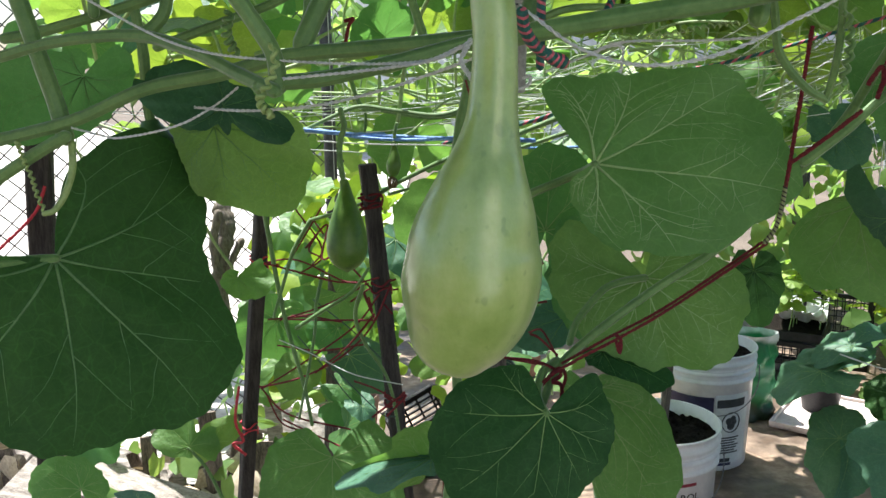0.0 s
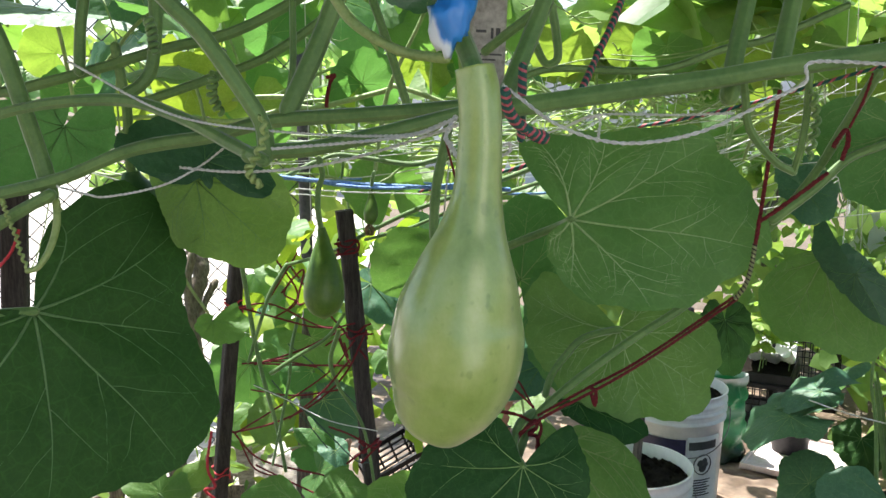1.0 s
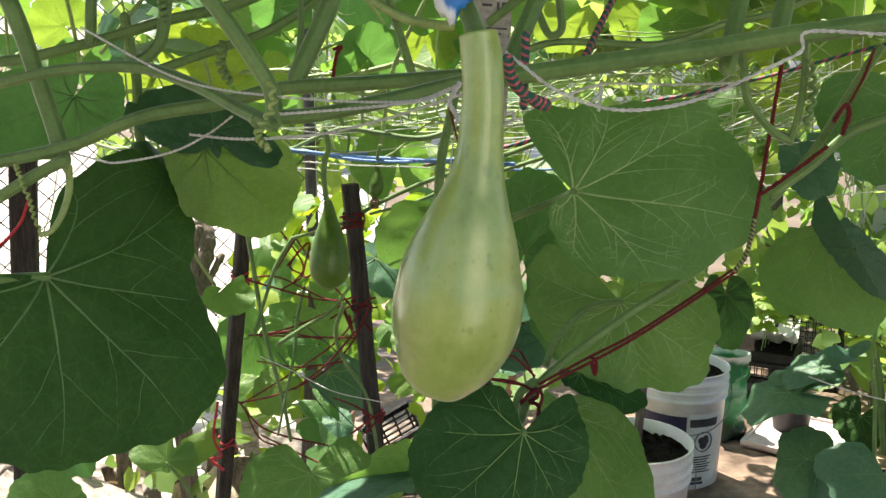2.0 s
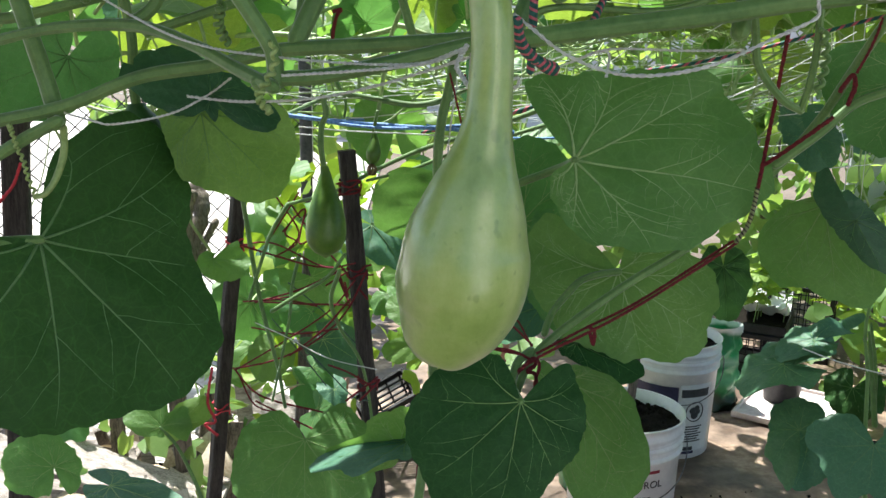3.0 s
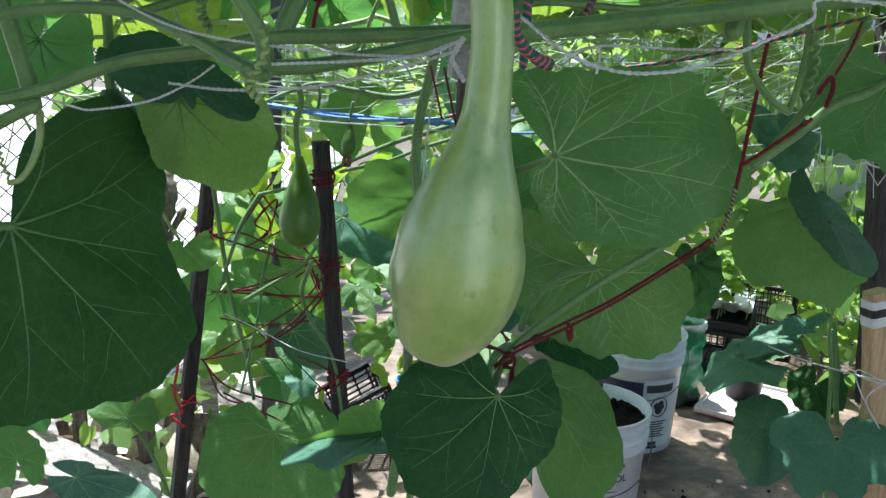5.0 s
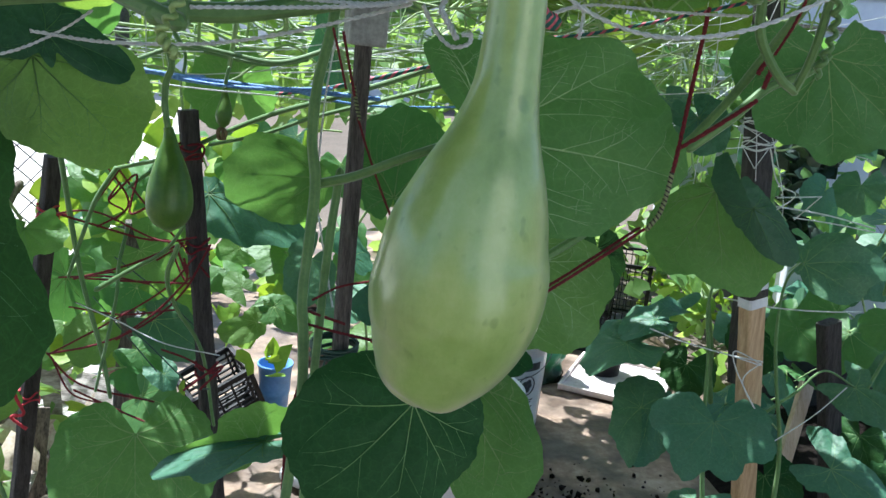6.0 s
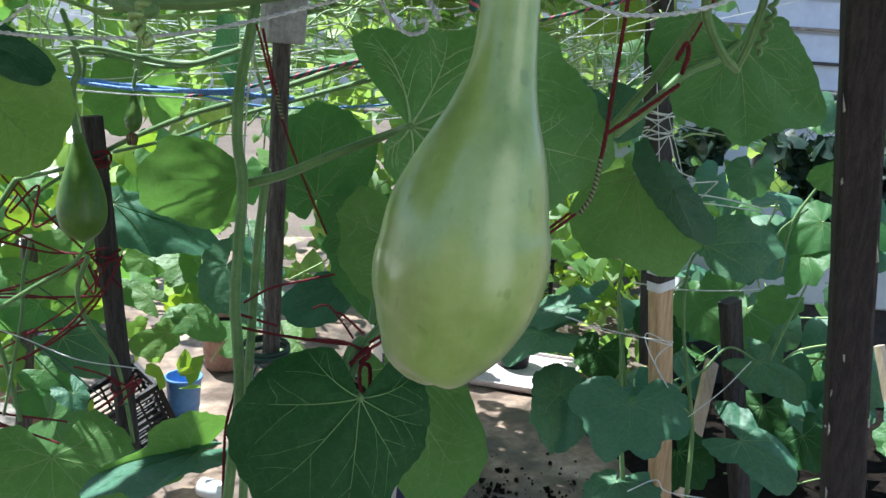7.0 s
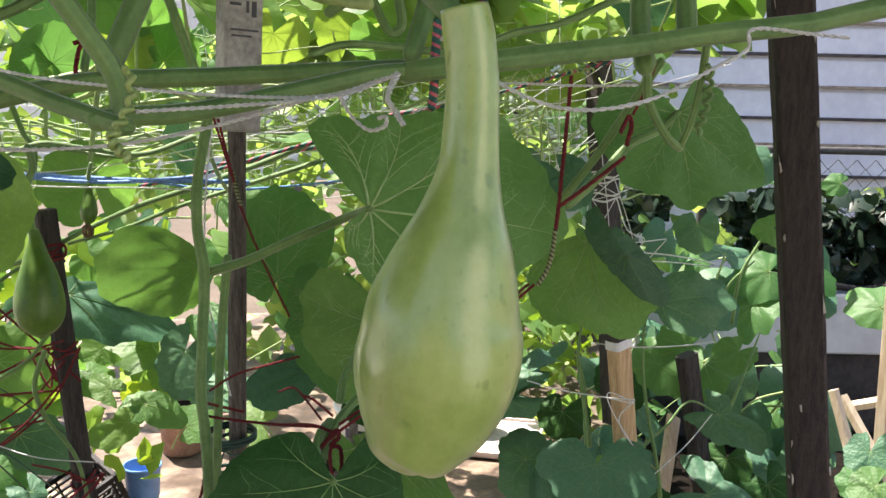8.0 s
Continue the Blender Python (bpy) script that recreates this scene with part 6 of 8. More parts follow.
yarn([(-0.092, 0.860, 1.289), (-0.084, 0.860, 1.291), (-0.088, 0.859, 1.285), (-0.091, 0.857, 1.272), (-0.092, 0.855, 1.261)], 0.0022)
for run in ([(-0.336, 1.510, 0.684), (-0.261, 1.468, 0.715), (-0.187, 1.429, 0.761), (-0.127, 1.396, 0.825), (-0.088, 1.367, 0.907)], [(-0.300, 1.536, 0.801), (-0.210, 1.466, 0.846), (-0.127, 1.398, 0.901)], [(-0.300, 1.536, 0.803), (-0.209, 1.460, 0.822), (-0.117, 1.384, 0.843)],
            [(-0.239, 1.556, 0.984), (-0.193, 1.499, 0.940), (-0.130, 1.439, 0.886), (-0.089, 1.385, 0.853)], [(-0.237, 1.465, 0.947), (-0.197, 1.452, 0.989), (-0.203, 1.420, 0.938), (-0.164, 1.403, 0.961)], [(-0.339, 1.510, 0.686), (-0.283, 1.473, 0.647), (-0.170, 1.439, 0.631)],
            [(-0.137, 1.388, 0.899), (-0.120, 1.368, 0.862), (-0.124, 1.364, 0.887)], [(-0.140, 1.401, 1.040), (-0.104, 1.400, 1.046), (-0.104, 1.396, 1.028), (-0.137, 1.396, 1.023)], [(-0.121, 1.320, 0.702), (-0.085, 1.325, 0.728), (-0.067, 1.326, 0.735), (-0.098, 1.320, 0.703)],
            [(-0.297, 1.495, 0.628), (-0.228, 1.439, 0.620), (-0.164, 1.384, 0.616)], [(-0.115, 1.357, 0.861), (-0.163, 1.386, 0.799), (-0.223, 1.416, 0.743)], [(-0.303, 1.461, 0.922), (-0.255, 1.457, 0.909), (-0.188, 1.450, 0.892), (-0.150, 1.448, 0.891)],
            [(-0.245, 1.671, 0.934), (-0.262, 1.659, 0.903), (-0.236, 1.634, 0.890), (-0.278, 1.632, 0.863)], [(-0.292, 1.648, 0.774), (-0.204, 1.610, 0.801), (-0.143, 1.586, 0.843), (-0.092, 1.562, 0.867)], [(-0.160, 1.584, 0.854), (-0.131, 1.558, 0.795), (-0.122, 1.566, 0.839), (-0.088, 1.556, 0.850)]):
    yarn(run, 0.0021)
for run in (
    [(-0.343, 1.575, 0.896), (-0.263, 1.515, 0.916), (-0.165, 1.43, 0.896), (-0.108, 1.377, 0.915)],
    [(-0.327, 1.562, 0.795), (-0.244, 1.496, 0.818), (-0.178, 1.44, 0.824)],
    [(-0.347, 1.573, 0.658), (-0.257, 1.504, 0.731), (-0.156, 1.42, 0.821), (-0.108, 1.377, 0.888)],
    [(-0.34, 1.568, 0.648), (-0.308, 1.542, 0.601), (-0.247, 1.493, 0.603)],
    [(-0.158, 1.42, 0.726), (-0.119, 1.384, 0.725), (-0.08, 1.375, 0.704)],
    [(-0.26, 1.515, 1.007), (-0.211, 1.472, 0.947), (-0.232, 1.488, 0.91)],
    [(-0.209, 1.472, 1.014), (-0.245, 1.501, 0.958), (-0.275, 1.525, 0.914)],
    [(-0.31, 1.547, 0.75), (-0.223, 1.477, 0.762), (-0.138, 1.403, 0.796)],
):
    yarn(run, 0.0019)
for run in ([(-0.366, 1.599, 0.884), (-0.346, 1.600, 0.892), (-0.309, 1.598, 0.888)], [(-0.386, 1.550, 0.671), (-0.394, 1.540, 0.607), (-0.381, 1.536, 0.570), (-0.401, 1.540, 0.562), (-0.378, 1.539, 0.540)], [(-0.653, 1.440, 1.062), (-0.672, 1.430, 1.017), (-0.737, 1.417, 0.955)]):
    yarn(run, 0.0032, YARN_BRIGHT, "bright red plastic tie round the stake")
for dz in (0, 6, 14, 60, 130, 138):
    loop = []
    for k in range(13):
        a = 2 * math.pi * k / 12
        pole = Vector((0.063, 1.028, 0.887)).lerp(Vector((0.064, 1.040, 0.743)), dz / 200)
        loop.append((pole.x - 0.008 + 0.026 * math.cos(a), pole.y + 0.020 * math.sin(a), pole.z + 0.004 * math.sin(a + dz)))
    line_thing("garden_tie", loop, 0.0022, WIRE_GREEN, "dark green wire tie round the pole and vine", "tie", 4, 6, "wire ties")
for run in ([(0.045, 1.015, 0.874), (0.035, 1.010, 0.838), (0.040, 0.998, 0.802), (0.028, 0.992, 0.760)], [(0.069, 0.997, 0.880), (0.082, 0.996, 0.840), (0.055, 1.014, 0.814), (0.074, 1.009, 0.766)], [(0.036, 1.023, 0.892), (0.049, 1.006, 0.871), (0.080, 0.989, 0.882), (0.101, 0.976, 0.892)], [(-0.282, 1.431, 0.797), (-0.203, 1.404, 0.767), (-0.115, 1.366, 0.693), (-0.086, 1.347, 0.692)], [(-0.233, 1.493, 0.850), (-0.170, 1.456, 0.811), (-0.109, 1.417, 0.764)], [(-0.278, 1.582, 0.756), (-0.221, 1.546, 0.700), (-0.172, 1.514, 0.651)]):
    line_thing("wire", run, 0.0011, WIRE_GREEN, "thin dark green garden wire", "wire", 5, 5)

# twisted bark-like tie of wound stem
for run in ([(0.291, 0.755, 1.142), (0.289, 0.755, 1.123), (0.285, 0.756, 1.105), (0.278, 0.759, 1.092)], [(0.058, 1.011, 1.173), (0.061, 1.005, 1.154), (0.064, 1.001, 1.142)]):
    line_thing("wound_tie", run, 0.0020, ROPE_TENDRIL, "pale tendril wound tightly over dark yarn", "tendril", 5, 7)

line_thing("rope", [(-0.222, 1.278, 1.161), (-0.166, 1.280, 1.154), (-0.085, 1.282, 1.147), (0.005, 1.283, 1.142), (0.071, 1.286, 1.140), (0.129, 1.289, 1.137)], 0.0030, ROPE_BLUE, "faded blue trellis rope stretched under the vines", "rope", 6, 8, "blue ropes", 0.2)
line_thing("rope", [(-0.184, 1.296, 1.157), (-0.117, 1.277, 1.146), (-0.035, 1.260, 1.143), (0.060, 1.244, 1.150)], 0.0022, ROPE_BLUE, "faded blue trellis rope stretched under the vines", "rope", 6, 8, "blue ropes", 0.2)
line_thing("rope", [(-0.143, 1.573, 1.131), (-0.006, 1.668, 1.114), (0.157, 1.749, 1.083), (0.326, 1.834, 1.078), (0.541, 1.907, 1.090)], 0.0022, ROPE_BLUE, "faded blue trellis rope stretched under the vines", "rope", 6, 8, "blue ropes", 0.2)
line_thing("rope", [(0.035, 0.407, 1.271), (0.037, 0.413, 1.264), (0.042, 0.419, 1.257), (0.051, 0.426, 1.251)], 0.0028, ROPE_MULTI, "braided green and pink rope end", "rope", 8, 8, "braided ropes", 0.1)
line_thing("rope", [(0.049, 0.424, 1.2525), (0.0525, 0.428, 1.2505), (0.056, 0.430, 1.2495)], 0.0038, ROPE_MULTI, "braided green and pink rope knot", "rope", 8, 9, "braided ropes", 0.3)
line_thing("rope", [(0.091, 0.517, 1.273), (0.102, 0.530, 1.293), (0.114, 0.543, 1.314), (0.123, 0.556, 1.332), (0.131, 0.569, 1.350)], 0.0020, ROPE_MULTI, "braided green and pink rope pulling up the vine", "rope", 8, 8, "braided ropes", 0.1)
line_thing("rope", [(-0.003, 1.353, 1.129), (0.061, 1.322, 1.144), (0.123, 1.293, 1.164), (0.184, 1.263, 1.185), (0.244, 1.234, 1.203), (0.317, 1.201, 1.224)], 0.0024, ROPE_LONG, "braided green and pink rope along the trellis", "rope", 8, 8, "braided ropes", 0.1)
line_thing("rope", [(0.100, 1.347, 1.158), (0.145, 1.329, 1.164), (0.201, 1.313, 1.178), (0.260, 1.297, 1.190)], 0.0026, ROPE_LONG, "braided green and pink rope along the trellis", "rope", 8, 8, "braided ropes", 0.1)
line_thing("rope", [(0.301, 1.223, 1.230), (0.385, 1.201, 1.246), (0.472, 1.181, 1.270), (0.561, 1.162, 1.297), (0.599, 1.139, 1.309)], 0.0022, ROPE_LONG, "braided green and pink rope along the trellis", "rope", 8, 8, "braided ropes", 0.1)
line_thing("rope", [(0.050, 0.464, 1.285), (0.050, 0.466, 1.272), (0.050, 0.467, 1.257), (0.050, 0.469, 1.247)], 0.0022, ROPE_MULTI, "braided green and pink rope end", "rope", 8, 8, "braided ropes", 0.1)


def ribbon():
    bm = bmesh.new()
    c = Vector((0.010, 0.377, 1.301))
    bmesh.ops.create_uvsphere(bm, u_segments=18, v_segments=14, radius=1)
    for v in bm.verts:
        q = v.co.copy()
        s = 1 + 0.45 * noise.noise(q * 1.9) + 0.25 * noise.noise(q * 5)
        v.co = c + Vector((q.x * 0.0095, q.y * 0.007, q.z * 0.0125 + (0.004 if q.x > 0 else -0.001))) * s
    m, nt, p = nodes_of("ribbon_plastic")
    nt.links.new(ramp(nt, noise_of(nt, 90, 3, 0.5, (1, 1, 0.4)), [(0.46, (0.03, 0.22, 0.62)), (0.56, (0.70, 0.78, 0.82))]), p.inputs["Base Color"])
    p.inputs["Roughness"].default_value = 0.3
    return tagged(mesh_object("plastic_ribbon", bm, m), "crumpled blue and white plastic ribbon tied at the stalk", "ribbon")


ribbon()

# ---- pails, pots and crates ----


def label_patch(name, r0, r1, z0, z1, a0, a1, m, material, parent, off=0.0012):
    bm = bmesh.new()
    na = 12
    cols = []
    for i in range(na + 1):
        a = radians(a0 + (a1 - a0) * i / na)
        cols.append([bm.verts.new(m @ Vector(((r + off) * math.cos(a), (r + off) * math.sin(a), z))) for r, z in ((r0, z0), (r1, z1))])
    for a, b in zip(cols, cols[1:]):
        bm.faces.new((a[0], b[0], b[1], a[1]))
    return part(name, bm, material, parent)


def pail(centre, turn, height, top_r, label, labels):
    g = thing("plastic_pail", label, "bucket", "white pails", at=centre)
    m = Matrix.Translation((0, 0, 0)) @ pose(0, 0, 0, 0, 0, turn)
    br = top_r * 0.86
    rr = lambda z: br + (top_r * 0.965 - br) * z / height
    prof = [(br * 0.94, 0.0), (br, 0.006), (rr(height * 0.76), height * 0.76), (rr(height * 0.765) + 0.006, height * 0.767), (rr(height * 0.785) + 0.006, height * 0.785), (rr(height * 0.79), height * 0.79),
            (rr(height * 0.83), height * 0.83), (rr(height * 0.835) + 0.007, height * 0.84), (rr(height * 0.86) + 0.007, height * 0.862), (rr(height * 0.865), height * 0.868), (rr(height * 0.9), height * 0.9),
            (rr(height * 0.9) + 0.006, height * 0.91), (rr(height * 0.93) + 0.006, height * 0.93), (rr(height * 0.94), height * 0.94),
            (rr(height * 0.985), height * 0.985), (top_r, height * 0.99), (top_r, height), (top_r - 0.006, height), (top_r - 0.008, height * 0.8)]
    revolve("shell", prof, m, PLASTIC_WHITE, g, 48, "white ribbed plastic")
    bm = bmesh.new()
    bmesh.ops.create_circle(bm, cap_ends=True, segments=40, radius=top_r - 0.007, matrix=Matrix.Translation((0, 0, height * 0.915)))
    bmesh.ops.triangulate(bm, faces=bm.faces[:])
    bmesh.ops.subdivide_edges(bm, edges=bm.edges[:], cuts=4, use_grid_fill=True)
    for v in bm.verts:
        v.co.z += 0.007 * noise.noise(v.co * 40) + 0.006 * noise.noise(v.co * 130)
    rs = random.Random(int(centre[0] * 1000))
    for _ in range(110):
        q, w, s = rs.uniform(0, 6.3), (top_r - 0.02) * rs.random() ** 0.5, 0.003 + 0.008 * rs.random() ** 2
        bmesh.ops.create_icosphere(bm, subdivisions=1, radius=s, matrix=Matrix.Translation((w * math.cos(q), w * math.sin(q), height * 0.918)))
    part("soil", bm, SOIL, g, "dark potting soil")
    for nm, z0, z1, a0, a1, mat, off in labels:
        label_patch(nm, rr(height * z0), rr(height * z1), height * z0, height * z1, a0, a1, m, mat, g, off)
    hb = [m @ Vector((math.cos(a) * (top_r + 0.008), math.sin(a) * (top_r + 0.008) , height * 0.87 - 0.13 * abs(math.cos(a * 1.0 + 1.57)) ** 0.8)) for a in [radians(-100 + 190 * i / 14) for i in range(15)]]
    tube("handle", [tuple(p) for p in hb], 0.0016, METAL_GREY, g, 6, 3, label="wire bail")
    return g


bars = [("label", 0.10, 0.66, -150, -88, LABEL_NAVY, 0.0012), ("label", 0.08, 0.68, -86, -36, LABEL_PALE, 0.0012), ("title_band", 0.57, 0.64, -84, -44, INK, 0.0024)]
for i in range(7):
    bars.append(("text_bar", 0.30 - i * 0.022, 0.312 - i * 0.022, -82, -50 - (i % 3) * 3, INK, 0.0024))
bars += [("text_bar", 0.09, 0.125, -82, -62, INK, 0.0024), ("footer", 0.06, 0.085, -150, -60, LABEL_NAVY, 0.0024)]
big_pail_at = (0.815, 2.665, 0.0)
big = pail(big_pail_at, -8, 0.375, 0.150, "white plastic pail with a navy and white printed label", bars)


def warning_ring():
    bm = bmesh.new()
    br, tr, h = 0.150 * 0.86, 0.150 * 0.965, 0.375
    m = pose(0, 0, 0, 0, 0, -8)
    run = []
    for i in range(33):
        a = 2 * math.pi * i / 32
        z = h * (0.44 + 0.085 * math.sin(a))
        th = radians(-64 + 12.5 * math.cos(a))
        r = br + (tr - br) * z / h + 0.003
        run.append(m @ Vector((r * math.cos(th), r * math.sin(th), z)))
    tube_into(bm, run, 0.0018, 5)
    part("warning_ring", bm, INK, big)
    bm = bmesh.new()
    for dx, dz, s in ((-3, 0.01, 0.012), (3, 0.03, 0.010), (0, -0.03, 0.014), (5, 0.0, 0.009)):
        th = radians(-64 + dx)
        z = h * (0.44 + dz)
        r = br + (tr - br) * z / h + 0.002
        bmesh.ops.create_icosphere(bm, subdivisions=2, radius=s, matrix=m @ Matrix.Translation((r * math.cos(th), r * math.sin(th), z)) @ Matrix.Rotation(th, 4, "Z") @ Matrix.Diagonal((0.15, 1, 1, 1)))
    part("warning_sign", bm, INK, big)


warning_ring()
bars2 = [("red_band", 0.70, 0.722, -125, -62, INK_RED, 0.0014), ("picture", 0.22, 0.46, -86, -56, LABEL_NAVY, 0.0014), ("thin_line", 0.53, 0.537, -120, -70, INK, 0.0014), ("picture", 0.24, 0.28, -110, -90, INK, 0.0016)]
near_pail_at = (0.520, 2.065, 0.0)
small = pail(near_pail_at, -2, 0.375, 0.150, "white plastic pail of soil with red and dark print", bars2)


def lettering(words, parent, top_r, height, zshare, degrees, size, material, turn):
    """Built-in lettering set round a pail."""
    cu = bpy.data.curves.new("lettering", "FONT")
    cu.body, cu.size, cu.extrude, cu.align_x = words, size, 0.0004, "RIGHT"
    tmp = bpy.data.objects.new("lettering", cu)
    scene.collection.objects.link(tmp)
    dg = bpy.context.evaluated_depsgraph_get()
    me = bpy.data.meshes.new_from_object(tmp.evaluated_get(dg))
    bpy.data.objects.remove(tmp)
    br, tr = top_r * 0.86, top_r * 0.965
    m = pose(0, 0, 0, 0, 0, turn)
    for v in me.vertices:
        z = height * zshare + v.co.y
        r = br + (tr - br) * z / height + 0.0016 + v.co.z
        th = radians(degrees) + v.co.x / r
        v.co = m @ Vector((r * math.cos(th), r * math.sin(th), z))
    me.materials.clear()
    me.materials.append(material)
    ob = new("lettering", me)
    ob.parent = parent
    return ob


lettering("ROL", small, 0.150, 0.375, 0.60, -58, 0.027, INK, -2)


def plant_sprig(centre, height, n, seed, label, material=LEAF_MID, size=0.05, thick=0.005):
    g = thing("potted_seedling", label, "plant", at=centre)
    r = random.Random(seed)
    top = (r.uniform(-0.04, 0.04), r.uniform(-0.04, 0.04), height)
    tube("stem", [(0, 0, -0.02), (0.01, 0.0, height * 0.5), top], thick, STEM_FAR, g, 8, 6)
    for i in range(n):
        k = 0.35 + 0.65 * i / max(1, n - 1)
        a = i * 2.4 + seed
        p = Vector((top[0] * k, top[1] * k, height * k)) + Vector((math.cos(a), math.sin(a), 0.35)) * size * r.uniform(0.6, 1.1)
        leaf(g, tuple(p), (math.cos(a), math.sin(a), -0.4), (math.cos(a) * 0.4, math.sin(a) * 0.4, 1), tuple(size * r.uniform(0.75, 1.1) for _ in range(17)), material, VEIN_DARK, fine=False,
             cup=0.2, ruffle=0.08, petiole=[(top[0] * k, top[1] * k, height * k)], stalk=0.002)
    return g


for (bx, by, bz), dx, dy, hh, mat in ((big_pail_at, 0.03, 0.06, 0.30, WOOD_GREY), (near_pail_at, 0.02, 0.05, 0.28, WOOD_GREY)):
    st = thing("potted_cutting", "cut grey plant stem growing from the pail", "plant", at=(bx + dx, by + dy, 0.30))
    tube("stem", [(0, 0, 0), (0.008, 0, 0.10), (0.02, 0.01, hh)], 0.011, mat, st, 9, 6, 0.05)
    if bx > 0.7:
        tube("shoot", [(0.008, 0, 0.06), (-0.03, -0.02, 0.10), (-0.05, -0.03, 0.11), (-0.01, -0.04, 0.14), (0.04, -0.03, 0.16), (0.10, -0.02, 0.22)], 0.0042, STEM_PALE, st, 8, 6, taper=0.5)


def green_bag():
    c = (1.073, 2.862, 0.000)
    g = thing("soil_bag", "white and green plastic soil bag, crumpled and open", "bag", at=(c[0] + 0.0, c[1] + 0.12, 0.0))
    bm = bmesh.new()
    rings = []
    for i in range(31):
        z = 0.31 * i / 30
        ring = []
        for k in range(36):
            a = 2 * math.pi * k / 36
            r = (0.080 - 0.05 * max(0, z - 0.22)) * (1 + 0.06 * math.sin(z * 90 + 2 * math.sin(a * 2))) * (1 + 0.26 * noise.noise(Vector((math.cos(a) * 2.2, math.sin(a) * 2.2, z * 26))) + 0.10 * noise.noise(Vector((math.cos(a) * 6, math.sin(a) * 6, z * 50))))
            ring.append(bm.verts.new((r * math.cos(a), r * 0.8 * math.sin(a), z)))
        rings.append(ring)
    for a, b in zip(rings, rings[1:]):
        for k in range(36):
            bm.faces.new((a[k], a[(k + 1) % 36], b[(k + 1) % 36], b[k]))
    bm.faces.new(list(reversed(rings[0])))
    m, nt, p = nodes_of("bag_print")
    co = nt.nodes.new("ShaderNodeTexCoord").outputs["Object"]
    sep = nt.nodes.new("ShaderNodeSeparateXYZ")
    nt.links.new(co, sep.inputs[0])
    n = noise_of(nt, 9, 3)
    ad = nt.nodes.new("ShaderNodeMath")
    ad.operation = "MULTIPLY_ADD"
    nt.links.new(n, ad.inputs[0])
    ad.inputs[1].default_value = 0.06
    nt.links.new(sep.outputs[2], ad.inputs[2])
    c1 = ramp(nt, ad.outputs[0], [(0.08, (0.01, 0.03, 0.015)), (0.10, (0.010, 0.14, 0.045)), (0.15, (0.10, 0.34, 0.16)), (0.19, (0.012, 0.19, 0.065)), (0.215, (0.28, 0.46, 0.30)), (0.235, (0.015, 0.24, 0.085)), (0.31, (0.010, 0.15, 0.055)), (0.325, (0.60, 0.63, 0.62))])
    nt.links.new(c1, p.inputs["Base Color"])
    p.inputs["Roughness"].default_value = 0.35
    bump(nt, p, noise_of(nt, 22, 4), 0.7, 0.01)
    part("sack", bm, m, g)
    return g


green_bag()

# flat white board in the sun with a black pot on it
TA, TB = Vector((1.102, 2.848, 0.000)), Vector((1.270, 2.728, 0.000))
tx = (TB - TA).normalized()
ty = Vector((-tx.y, tx.x, 0))
tm = Matrix.Translation(TA + tx * 0.17 + ty * 0.19 + Vector((0, 0, 0.016))) @ Matrix.Rotation(math.atan2(tx.y, tx.x), 4, "Z")
tray = thing("flat_tray", "shallow white tray lying in full sun", "tray", at=tm.translation)
bm = bmesh.new()
box_into(bm, (0.36, 0.38, 0.010), tm, 0.002)
for dx, dy, sx, sy in ((0, -0.185, 0.36, 0.01), (0, 0.185, 0.36, 0.01), (-0.175, 0, 0.01, 0.36), (0.175, 0, 0.01, 0.36)):
    box_into(bm, (sx, sy, 0.022), tm @ Matrix.Translation((dx, dy, 0.006)), 0.002)
under(part("pan", bm, plain("tray_pink", (0.55, 0.47, 0.45), (0.75, 0.68, 0.66), 10, 0.6, 0.1), tray, smooth=False))


def nursery_pot(centre, r, h, label, material=PLASTIC_BLACK):
    g = thing("nursery_pot", label, "pot", "nursery pots", at=centre)
    revolve("wall", [(r * 0.78, 0), (r * 0.8, 0.004), (r * 0.97, h * 0.86), (r, h * 0.87), (r, h), (r * 0.95, h), (r * 0.93, h * 0.8)], Matrix.Identity(4), material, g, 28)
    bm = bmesh.new()
    bmesh.ops.create_circle(bm, cap_ends=True, segments=28, radius=r * 0.93, matrix=Matrix.Translation((0, 0, h * 0.84)))
    part("soil", bm, SOIL, g)
    return g


pc = tm @ Vector((-0.07, 0.05, 0.0))
nursery_pot(tuple(pc), 0.075, 0.13, "black nursery pot standing on the white tray")


